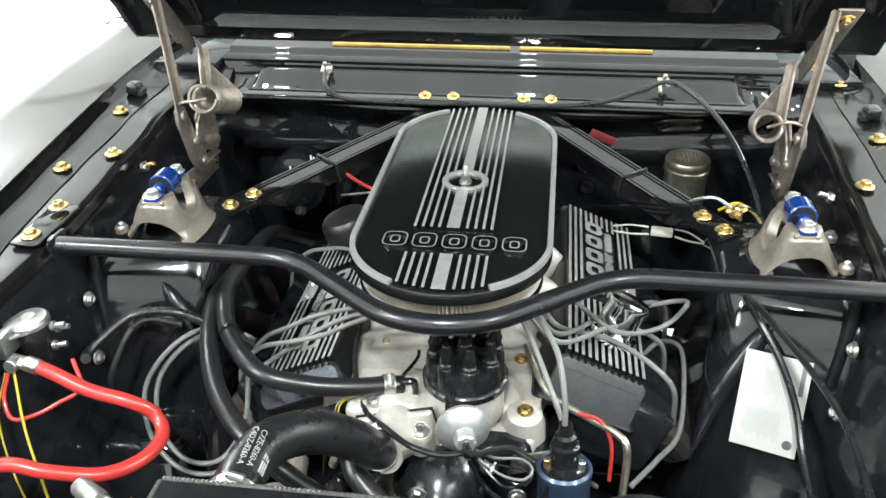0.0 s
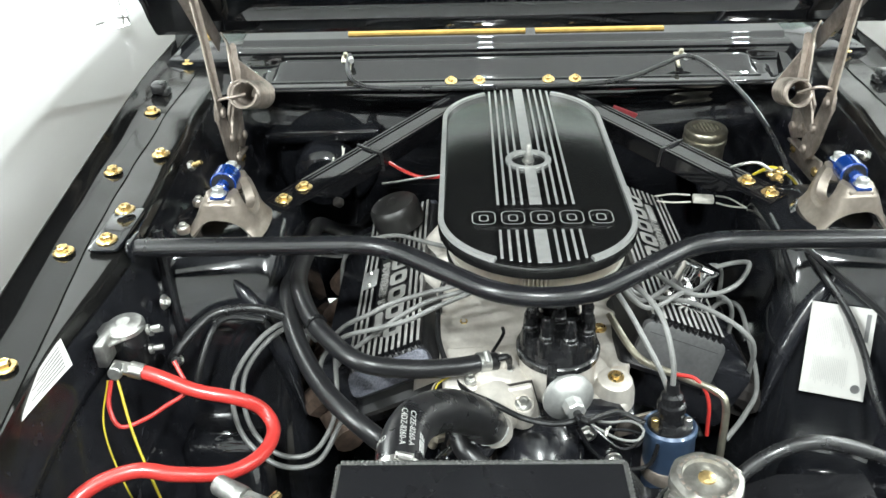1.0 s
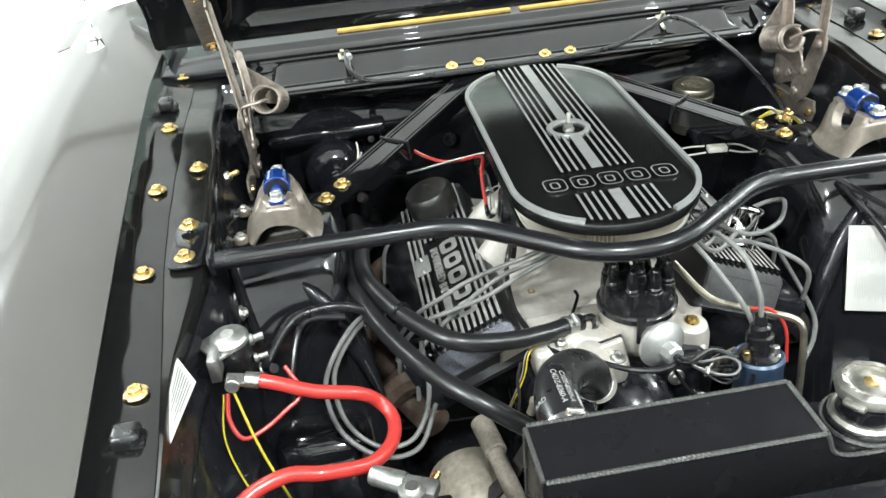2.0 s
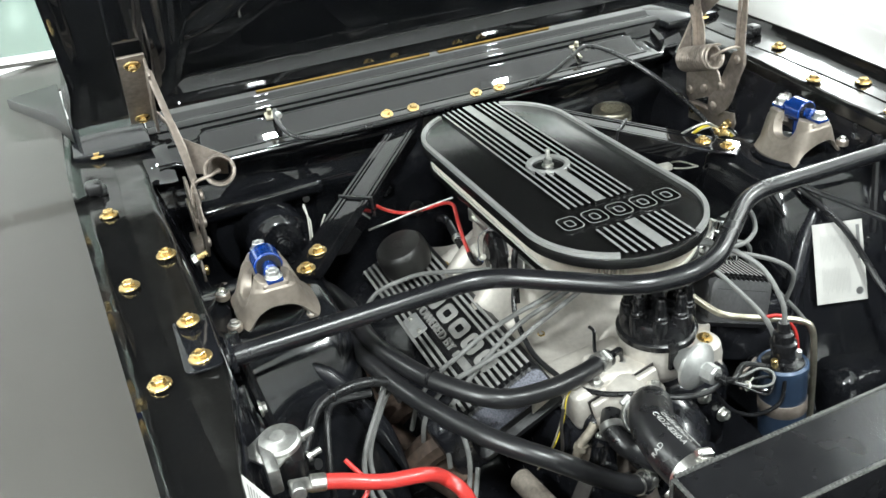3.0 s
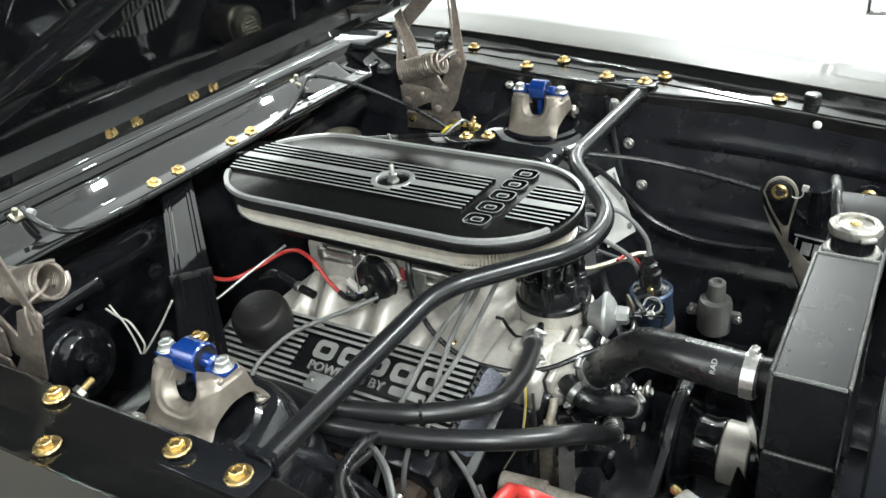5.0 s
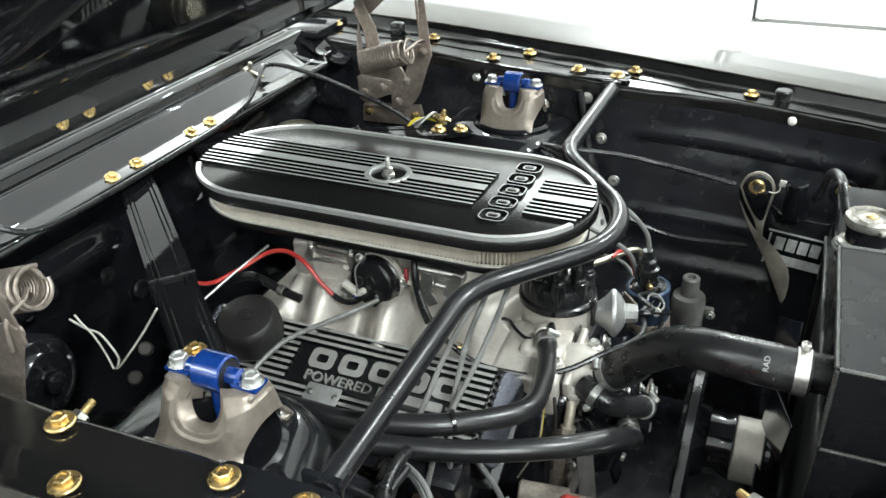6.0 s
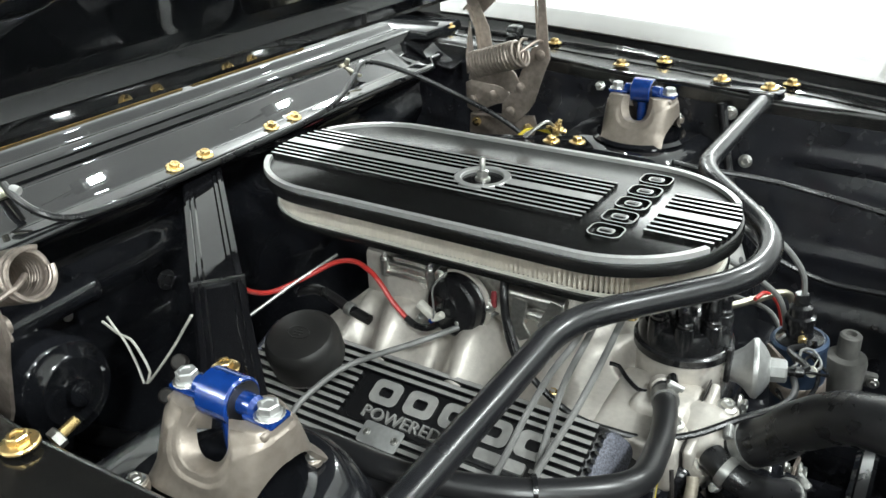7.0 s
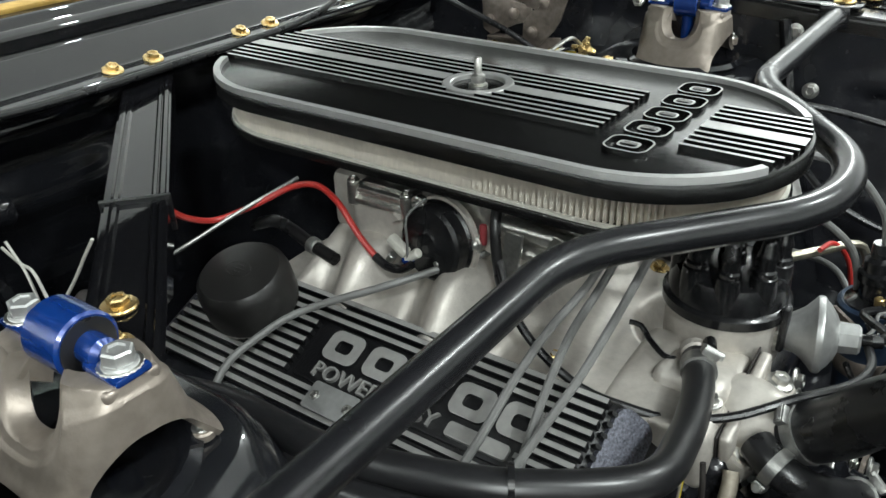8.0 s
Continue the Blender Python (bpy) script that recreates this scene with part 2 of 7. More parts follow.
def add_rod(bm, r, h, c=(0, 0, 0), axis=(0, 0, 1), seg=24, bevel=0.001):
    b = min(bevel, r * 0.4, h * 0.4)
    return add_lathe(bm, [(r - b, 0), (r, b), (r, h - b), (r - b, h)], c, axis, seg)


def spline(points, step=0.006):
    """Catmull-Rom curve through the points."""
    p = [Vector(q) for q in points]
    p = [2 * p[0] - p[1]] + p + [2 * p[-1] - p[-2]]
    out = []
    for i in range(1, len(p) - 2):
        a, b, c, d = p[i - 1:i + 3]
        n = max(2, int((c - b).length / step))
        for k in range(n):
            t = k / n
            out.append(0.5 * (2 * b + (c - a) * t + (2 * a - 5 * b + 4 * c - d) * t * t + (3 * b - a - 3 * c + d) * t ** 3))
    return out + [p[-2]]


def corner_path(points, radius, n=8):
    """Straight runs with rounded bends."""
    p = [Vector(q) for q in points]
    out = [p[0]]
    for a, b, c in zip(p, p[1:], p[2:]):
        u, v = (a - b).normalized(), (c - b).normalized()
        s, e = b + u * radius, b + v * radius
        for k in range(n + 1):
            t = k / n
            out.append((1 - t) ** 2 * s + 2 * t * (1 - t) * b + t * t * e)
    return out + [p[-1]]


def add_sweep(bm, path, section, closed=False, caps=True):
    """Carry a section (list of (u, v)) along a path; section may be a function of the index."""
    path = [Vector(q) for q in path]
    n = len(path)
    tangent = [(path[min(i + 1, n - 1)] - path[max(i - 1, 0)]).normalized() for i in range(n)]
    up = Vector((0, 0, 1)) if abs(tangent[0].z) < 0.9 else Vector((0, 1, 0))
    u = tangent[0].cross(up).normalized()
    rings = []
    for i in range(n):
        if i:
            u = (u - tangent[i] * u.dot(tangent[i])).normalized()
        v = u.cross(tangent[i])
        sec = section(i) if callable(section) else section
        rings.append([bm.verts.new(path[i] + u * a + v * b) for a, b in sec])
    k = len(rings[0])
    for a, b in zip(rings, rings[1:]):
        for i in range(k):
            j = (i + 1) % k
            bm.faces.new((a[i], a[j], b[j], b[i]))
    if caps:
        bm.faces.new(rings[0][::-1])
        bm.faces.new(rings[-1])
    bmesh.ops.recalc_face_normals(bm, faces=bm.faces)
    return bm


def circle(r, seg=12, flat=1.0):
    return [(r * math.cos(2 * math.pi * i / seg), r * flat * math.sin(2 * math.pi * i / seg)) for i in range(seg)]


def tube(points, r, seg=12, smooth=True, step=0.006):
    return add_sweep(bmesh.new(), spline(points, step) if smooth else points, circle(r, seg))


def prism(outline, z0, z1, m=None, bevel=0.0):
    """Upright block over a flat outline of (x, y)."""
    bm = bmesh.new()
    bot = [bm.verts.new((x, y, z0)) for x, y in outline]
    f = bm.faces.new(bot)
    r = bmesh.ops.extrude_face_region(bm, geom=[f])
    top = [g for g in r["geom"] if isinstance(g, bmesh.types.BMVert)]
    for v in top:
        v.co.z = z1
    bmesh.ops.recalc_face_normals(bm, faces=bm.faces)
    if bevel:
        es = [e for e in bm.edges if abs(e.verts[0].co.z - e.verts[1].co.z) < 1e-7 and abs(e.verts[0].co.z - max(z0, z1)) < 1e-7]
        bmesh.ops.bevel(bm, geom=es, offset=bevel, segments=2, affect="EDGES", profile=0.5)
    if m:
        bmesh.ops.transform(bm, matrix=m, verts=bm.verts)
    return bm


def stadium(hw, y0, y1, seg=24):
    """Oval outline: half width hw, round ends at y0 and y1."""
    pts = [(hw * math.cos(a), y1 - hw + hw * math.sin(a)) for a in [math.pi * i / seg for i in range(seg + 1)]]
    return pts + [(hw * math.cos(a), y0 + hw + hw * math.sin(a)) for a in [math.pi + math.pi * i / seg for i in range(seg + 1)]]


def round_rect(x0, y0, x1, y1, r, seg=5):
    out = []
    for cx, cy, a0 in ((x1 - r, y1 - r, 0), (x0 + r, y1 - r, 90), (x0 + r, y0 + r, 180), (x1 - r, y0 + r, 270)):
        for i in range(seg + 1):
            a = radians(a0 + 90 * i / seg)
            out.append((cx + r * math.cos(a), cy + r * math.sin(a)))
    return out


def grid_sheet(fn, nu, nv, thickness=0.003):
    """Sheet from fn(u, v) -> (x, y, z), u and v from 0 to 1."""
    bm = bmesh.new()
    rows = [[bm.verts.new(fn(i / nu, j / nv)) for j in range(nv + 1)] for i in range(nu + 1)]
    for a, b in zip(rows, rows[1:]):
        for i in range(nv):
            bm.faces.new((a[i], a[i + 1], b[i + 1], b[i]))
    bmesh.ops.recalc_face_normals(bm, faces=bm.faces)
    if thickness:
        bmesh.ops.solidify(bm, geom=list(bm.faces), thickness=thickness)
    return bm


def rounded_profile(points, radius, n=4):
    return [(p.y, p.z) for p in corner_path([(0, y, z) for y, z in points], radius, n)]


# shared small hardware
def hex_bolt_mesh(name, mat, r=0.0068, flange=0.0115, h=0.0075):
    bm = bmesh.new()
    add_lathe(bm, [(flange, 0), (flange, 0.0012), (flange * 0.93, 0.0022), (r * 1.02, 0.0030)], seg=24)
    add_lathe(bm, [(r, 0.0025), (r, h - 0.001), (r * 0.86, h), (r * 0.60, h), (r * 0.52, h - 0.0012), (0, h - 0.0012)], seg=6)
    return mesh_of(name, bm, mat, 25)


BOLT_BRASS = hex_bolt_mesh("bolt_brass", M["brass"])
BOLT_HEAD = hex_bolt_mesh("bolt_head", M["pale_zinc"], 0.0082, 0.0092, 0.0095)
BOLT_ZINC = hex_bolt_mesh("bolt_zinc", M["zinc"], 0.0060, 0.0092, 0.0070)


def bolt(parent, at, normal=(0, 0, 1), me=None, scale=1.0, turn=0.0, label=""):
    m = Matrix.Translation(at) @ rot_to(normal) @ pose(0, 0, 0, 0, 0, turn) @ Matrix.Diagonal((scale, scale, scale, 1))
    return piece("bolt", me or BOLT_BRASS, parent, m, label)


def clamp_band(parent, at, axis, r, width=0.011, mat=None, screw=(0, 0, 1), name="hose_clamp"):
    """Worm-drive hose clamp: band and screw housing."""
    ax = Vector(axis).normalized()
    bm = lathe([(r, -width / 2), (r + 0.0014, -width / 2), (r + 0.0014, width / 2), (r, width / 2)], at, ax, 28)
    s = Vector(screw)
    s = (s - ax * s.dot(ax)).normalized()
    side = ax.cross(s)
    add_box(bm, Vector(at) + s * (r + 0.004), (0.009, 0.014, 0.006), 0.001, Matrix((side, ax, s)).transposed().to_4x4() @ pose(0, 0, 0, 0, 0, 90))
    add_rod(bm, 0.0035, 0.016, Vector(at) + s * (r + 0.005) - side * 0.010, side, 8, 0.0005)
    return part(name, bm, mat or M["zinc"], parent, "bright steel worm-drive clamp")

# ---- the room ----
ROOM_X, ROOM_Y0, ROOM_Y1, ROOM_Z, EAST = 5.5, -5.0, 4.9, 3.3, 4.6
single("floor", box((0, (ROOM_Y0 + ROOM_Y1) / 2, -0.05), (2 * ROOM_X, ROOM_Y1 - ROOM_Y0, 0.1)), M["floor"], "glossy white epoxy showroom floor", "floor", kind="structure")
single("ceiling", box((0, (ROOM_Y0 + ROOM_Y1) / 2, ROOM_Z + 0.05), (2 * ROOM_X + 0.4, ROOM_Y1 - ROOM_Y0 + 0.4, 0.1)), M["wall"], "plain white painted ceiling", "ceiling", kind="structure")
for wall_name, wall_c, wall_s in (
        ("wall_north", (0, ROOM_Y1 + 0.1, ROOM_Z / 2), (2 * ROOM_X + 0.4, 0.2, ROOM_Z)),
        ("wall_south", (0, ROOM_Y0 - 0.1, ROOM_Z / 2), (2 * ROOM_X + 0.4, 0.2, ROOM_Z)),
        ("wall_west", (-ROOM_X - 0.1, (ROOM_Y0 + ROOM_Y1) / 2, ROOM_Z / 2), (0.2, ROOM_Y1 - ROOM_Y0, ROOM_Z))):
    single(wall_name, box(wall_c, wall_s), M["wall"], "plain white painted showroom wall", "wall", kind="structure")
single("trim", box((0, ROOM_Y1 - 0.012, ROOM_Z - 0.07), (2 * ROOM_X, 0.024, 0.14), 0.003), M["brown_trim"], "dark brown cornice strip along the wall top", "trim", kind="structure")
# east wall with a sectional garage door
east = thing("wall_east", (EAST, 1.0, 0), "unseen grey wall beside a sectional garage door", "wall", kind="structure")
# Unseen wall panels, greyed to tone down what the far fender mirrors
part("wall_panel", box((EAST + 0.1, (0.06 + ROOM_Y1) / 2, ROOM_Z / 2), (0.2, ROOM_Y1 - 0.06, ROOM_Z)), M["grey_wall"], east)
part("wall_panel", box((EAST + 0.1, (-3.06 + ROOM_Y0) / 2, ROOM_Z / 2), (0.2, -3.06 - ROOM_Y0, ROOM_Z)), M["grey_wall"], east)
part("wall_panel", box((EAST + 0.1, -1.5, 2.85), (0.2, 3.12, 0.9)), M["grey_wall"], east)
door = thing("door_1", (EAST, -1.5, 0), "white sectional garage door with a grey floor seal", "door", kind="structure")
for k in range(5):
    part("door_panel", box((EAST + 0.05, -1.5, 0.25 + 0.47 * k), (0.04, 2.96, 0.462), 0.006), M["wall"], door)
for fy in (0.03, -3.03):
    part("door_frame", box((EAST + 0.01, fy, 1.2), (0.10, 0.07, 2.4), 0.006), M["floor"], door)
part("door_track", box((EAST + 0.03, -0.06, 1.2), (0.05, 0.04, 2.36), 0.004), M["zinc"], door)
part("floor_seal", box((EAST + 0.05, -1.5, 0.010), (0.05, 2.96, 0.02), 0.004), M["grey_plastic"], door, "grey rubber floor seal")
part("backing", box((EAST + 0.16, -1.5, 1.2), (0.04, 3.12, 2.4)), M["wall"], east)
# fittings for all lamps, including the four added for fill
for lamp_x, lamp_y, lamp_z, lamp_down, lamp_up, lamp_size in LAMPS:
    fixture = thing("ceiling_light", (lamp_x, lamp_y, ROOM_Z), "square white light fitting placed out of view, some only for fill", "ceiling light", group="ceiling lights")
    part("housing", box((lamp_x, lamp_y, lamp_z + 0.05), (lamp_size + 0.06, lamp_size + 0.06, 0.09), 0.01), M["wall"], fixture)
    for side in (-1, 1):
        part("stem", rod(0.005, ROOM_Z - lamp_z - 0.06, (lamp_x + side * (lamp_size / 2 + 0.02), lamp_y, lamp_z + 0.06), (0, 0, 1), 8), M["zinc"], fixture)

# ---- the car's body round the engine bay ----
car = thing("car_body", (0, 0, 0.35), "grey metallic classic car body with a gloss black engine bay", "car")


def rise(y):
    """Height added along the fender line."""
    return 0.075 * y if y < 0 else 0.055 * y if y < 0.35 else 0.01925 + 0.03 * (y - 0.35)


def flange_plan(y):
    """Half widths at y: the flange's inner edge, its seam with the fender's lip, the fender's edge."""
    seam = float(np.interp(y, (-0.95, -0.36, -0.29, -0.22, -0.14, -0.035, 0.105, 0.3, 0.6), (0.490, 0.520, 0.524, 0.530, 0.537, 0.547, 0.557, 0.562, 0.566)))
    inner = float(np.interp(y, (-0.95, -0.30, -0.20, -0.16, -0.12, -0.05, 0.0, 0.06, 0.18, 0.37, 0.62), (0.485, 0.519, 0.523, 0.520, 0.513, 0.504, 0.4985, 0.500, 0.505, 0.516, 0.522)))
    return min(inner, seam - 0.004), seam, 0.6015 + 0.060 * min(max(y, -0.95), 0.50)


def plan_x(x, y):
    """The bay narrows towards the nose, and its flange with it."""
    inner, seam, edge = flange_plan(y)
    if x < 0.4975:
        return x + inner - 0.4975
    if x < 0.551:
        return inner + (seam - inner) * (x - 0.4975) / 0.0535
    if x < 0.617:
        return seam + (edge - seam) * (x - 0.551) / 0.066
    return x + edge - 0.617


def side_sheet(profile, s, y0, y1, n=14, thickness=0.0025, wobble=0.0):
    pts = [(x, z) for x, z in profile]

    def at(u, v):
        y = y0 + (y1 - y0) * u
        k = v * (len(pts) - 1)
        i = min(int(k), len(pts) - 2)
        t = k - i
        x = pts[i][0] * (1 - t) + pts[i + 1][0] * t
        z = pts[i][1] * (1 - t) + pts[i + 1][1] * t
        w = wobble * (noise.noise((x * 9, y * 9, 3.1 * s)) + 0.5 * noise.noise((x * 30, y * 22, s)))
        x += 1.3 * wobble * noise.noise((y * 13, x * 3, 7.7 * s))
        return (s * plan_x(x, y), y, z + rise(y) + w)
    return grid_sheet(at, n, (len(pts) - 1) * 1, thickness)


def round_pts(points, r, n=4):
    return [(p.x, p.z) for p in corner_path([(x, 0, z) for x, z in points], r, n)]


for s in (-1, 1):
    fender = part("fender", side_sheet(round_pts([(0.6155, 0.9432), (0.640, 0.9447), (0.665, 0.9455), (0.732, 0.9462), (0.778, 0.9365), (0.826, 0.9215), (0.856, 0.885), (0.872, 0.835), (0.878, 0.60), (0.878, 0.35)], 0.012, 5), s, -0.95, 1.05, 30), M["fender"], car, "silver-grey metallic front fender")
    part("fender_lip", side_sheet(round_pts([(0.551, 0.9195), (0.588, 0.9220), (0.599, 0.9240), (0.609, 0.9310), (0.6195, 0.9418)], 0.004), s, -0.95, 0.78, 110, 0.002, 0.0017), M["flange_black"], fender, "gloss black bolted fender flange")
    part("apron_flange", side_sheet(round_pts([(0.4975, 0.880), (0.499, 0.9135), (0.506, 0.9175), (0.5570, 0.9178)], 0.004), s, -0.95, 0.62, 110, 0.002, 0.0022), M["flange_satin"], car, "gloss black apron top flange")
    # apron wall with stamped panel
    def wall_at(u, v, s=s):
        y, z = -0.95 + 1.57 * u, 0.45 + 0.445 * v
        x = 0.412 + 0.087 * min(1.0, (v * 1.08)) ** 0.8
        inside = min(max((z - 0.62) / 0.012, 0), 1) * min(max((0.835 - z) / 0.010, 0), 1) * min(max((-0.03 - y) / 0.014, 0), 1) * min(max((y + 0.42) / 0.014, 0), 1)
        bulge = 0.008 * inside
        rib = 0.004 * math.exp(-((z - 0.70) / 0.008) ** 2) * (1 if y < -0.05 else 0)
        x += (flange_plan(y)[0] - 0.4985) * v ** 2
        return (s * (x + bulge - rib + 0.0015 * noise.noise((y * 5, z * 5, s))), y, z + rise(y) * v)
    part("inner_apron", grid_sheet(wall_at, 110, 56, 0.002), M["apron_black"], car, "satin black inner fender apron")
    # shock tower
    tower = bmesh.new()
    rings = []
    levels = [0.45, 0.55, 0.62, 0.70, 0.76, 0.80, 0.835, 0.848, 0.8535]
    for z in levels:
        k = 0.8535 - z
        shrink = 0.0 if z < 0.84 else (0.004 if z < 0.85 else 0.012)
        yf0 = 0.100 - 0.73 * k if k < 0.055 else 0.0599 - 0.39 * (k - 0.055)
        xi, xo = 0.342 - 0.11 * k + shrink, 0.508
        yf, yb = yf0 + shrink, 0.275 + 0.15 * k - shrink
        out = round_rect(xi, yf, xo, yb, 0.034, 7)
        rings.append([tower.verts.new((s * x, y - 0.33 * (x - 0.372) * (1 if y < 0.2 else 0) * min(1, max(0, (0.2 - y) / 0.1)), z)) for x, y in out])
    for a, b in zip(rings, rings[1:]):
        for i in range(len(a)):
            j = (i + 1) % len(a)
            tower.faces.new((a[i], a[j], b[j], b[i]))
    tower.faces.new(rings[-1])
    bmesh.ops.recalc_face_normals(tower, faces=tower.faces)
    shock_tower = part("shock_tower", tower, M["tower_black"], car, "gloss black pressed steel shock tower", 40)
    # dished collar in the tower's top
    part("tower_collar", lathe([(0.070, 0.0005), (0.072, 0.004), (0.066, 0.008), (0.058, 0.006), (0.050, 0.001), (0.0, 0.001)], (s * 0.440, 0.160, 0.853), (0, 0, 1), 40), M["gloss_black"], shock_tower)
    # rounded slanting edge between the tower's front and inner faces
    edge_n = Vector((-0.55, -0.60, 0.58)).normalized() * 0.0150
    edge = [Vector((x, y, z)) - edge_n for x, y, z in ((0.400, 0.066, 0.833), (0.389, 0.060, 0.819), (0.366, 0.048, 0.789), (0.346, 0.036, 0.756), (0.329, 0.024, 0.720), (0.316, 0.012, 0.682), (0.306, 0.002, 0.640))]
    edge = spline([(s * q.x, q.y, q.z) for q in edge], 0.012)
    part("tower_edge", add_sweep(bmesh.new(), edge, lambda i: circle(0.0138 * min(1, 0.25 + 0.22 * i, 0.15 + 0.14 * (len(edge) - 1 - i)), 20)), M["apron_black"], shock_tower)
    # lower bulge before the tower
    part("splash_panel", box((s * 0.405, -0.050, 0.565 if s < 0 else 0.490), (0.130, 0.100, 0.20), 0.035, pose(0, 0, 0, -8, 0, 0), 4), M["gloss_black"], car, "gloss black rounded splash panel")
    # brace rod at the apron
    part("apron_brace", tube([(s * 0.486, 0.056, 0.905), (s * 0.478, 0.038, 0.83), (s * 0.466, 0.018, 0.765)], 0.0075, 10), M["bar_black"], car)
    part("apron_foot", box((s * 0.43, -0.2, 0.44), (0.06, 1.4, 0.03), 0.005), M["apron_black"], car)
    part("frame_rail", box((s * 0.36, -0.2, 0.46), (0.09, 1.3, 0.10), 0.012), M["apron_black"], car)
    for by, bz, bx in ((0.044, 0.890, 0.494), (0.011, 0.825, 0.479), (-0.020, 0.754, 0.466)):
        bolt(car, (s * bx, by, bz), (-s, -0.05, 0.1), BOLT_ZINC, 1.1)
    # bolts of the flanges
    for k, (bx, by, big) in enumerate(((0.528, 0.230, 0), (0.526, 0.070, 1), (0.525, 0.0, 1), (0.579, 0.176, 0), (0.5705, -0.022, 0), (0.585, 0.373, 0), (0.552, -0.222, 0))):
        bolt(car, (s * bx, by, 0.9195 + rise(by) + (0.0045 if big else 0.0015) + (0.002 if bx > 0.55 else 0)), (0.04 * s, 0.02, 1), BOLT_BRASS, 1.12, 17 * k + 7 * s)
    bolt(car, (s * 0.585, 0.585, 0.953), (0, 0, 1), BOLT_BRASS, 1.0)
    # rubber bump stops
    for sx, sy, sz in ((0.597, 0.455, 0.932), (0.560, -0.272, 0.926)):
        stop = bmesh.new()
        if sy > 0 or s < 0:
            sx, sy, wide = (sx, sy, 0.024) if sy > 0 else (0.552, -0.281, 0.028)
            add_box(stop, (s * sx, sy, sz + rise(sy)), (wide, 0.026, 0.020), 0.006, None, 3)
            add_box(stop, (s * sx - s * 0.010, sy, sz - 0.006 + rise(sy)), (0.014, 0.022, 0.012), 0.004)
        else:
            add_lathe(stop, [(0.009, -0.010), (0.009, -0.004), (0.0130, -0.003), (0.0135, 0.012), (0.0115, 0.0145), (0, 0.015)], (s * sx, sy, sz - 0.002 + rise(sy)), (0, 0, 1), 24)
        part("bump_stop", stop, M["rubber"], car, "small black rubber hood bump stop")

# black sheet and block added so the bay bottom reads as deep shade
part("splash_shield", box((0, 0.0, 0.365), (0.90, 1.25, 0.012), 0.004), M["apron_black"], car, "added black sheet that keeps the bay bottom dark")
part("crossmember", box((0, -0.12, 0.400), (0.70, 0.62, 0.05), 0.015), M["apron_black"], car, "added black block that hides the lit floor")
# front wheels carry the body
for s in (-1, 1):
    wheel = part("wheel", lathe([(0.06, -0.05), (0.17, -0.06), (0.19, -0.08), (0.19, 0.08), (0.17, 0.06), (0.06, 0.05)], (s * 0.70, 0.16, 0.31), (1, 0, 0), 40), M["zinc"], car)
    part("tyre", lathe([(0.19, -0.09), (0.28, -0.095), (0.305, -0.08), (0.311, -0.05), (0.311, 0.05), (0.305, 0.08), (0.28, 0.095), (0.19, 0.09)], (s * 0.70, 0.16, 0.31), (1, 0, 0), 48), M["rubber"], wheel, "black rubber tyre")

# firewall with stamped ridges
def firewall_at(u, v):
    x, z = -0.52 + 1.04 * u, 0.42 + 0.495 * v
    y = 0.612
    for zz, d, wide in ((0.868, 0.009, 0.016), (0.800, 0.014, 0.024), (0.690, 0.010, 0.03)):
        y -= d * math.exp(-((z - zz - 0.012 * x * x * 8) / wide) ** 2) * step(0.05, 0.12, abs(x))
    return (x, y + 0.003 * noise.noise((x * 5, z * 7, 0)), z)


firewall = part("firewall", grid_sheet(firewall_at, 80, 90, 0.003), M["gloss_black"], car, "gloss black stamped firewall")
cowl_profile = rounded_profile([(0.612, 0.895), (0.545, 0.902), (0.5320, 0.9135), (0.5365, 0.9205), (0.5640, 0.9215), (0.6020, 0.9465), (0.6075, 0.9430), (0.6120, 0.9490), (0.617, 0.9600), (0.630, 0.9655), (0.640, 0.9590), (0.652, 0.9590), (0.660, 0.9690), (0.90, 0.985)], 0.003, 3)


def cowl_at(u, v):
    """Pressed panel that steps down into a corner pocket at both ends."""
    x = -0.50 + 1.0 * u
    k = v * (len(cowl_profile) - 1)
    i = min(int(k + 1e-6), len(cowl_profile) - 2)
    t = k - i
    y = cowl_profile[i][0] * (1 - t) + cowl_profile[i + 1][0] * t
    z = cowl_profile[i][1] * (1 - t) + cowl_profile[i + 1][1] * t
    ax = abs(x) + 0.85 * (y - 0.577)
    pocket = step(0.441, 0.452, ax) * step(0.530, 0.540, y) * step(0.612, 0.600, y)
    bead = math.exp(-((ax - 0.434) / 0.0035) ** 2) * step(0.536, 0.545, y) * step(0.604, 0.596, y)
    lip = step(0.45, 0.475, abs(x)) * step(0.60, 0.54, y)
    return (x, y + 0.018 * lip, z + 0.003 * bead - 0.016 * pocket * step(0.5365, 0.585, y) + 0.006 * lip + 0.0003 * noise.noise((x * 4, y * 6, 0)))


cowl = part("cowl", grid_sheet(cowl_at, 150, len(cowl_profile) - 1, 0.002), M["cowl_black"], car, "high-gloss black cowl panel")
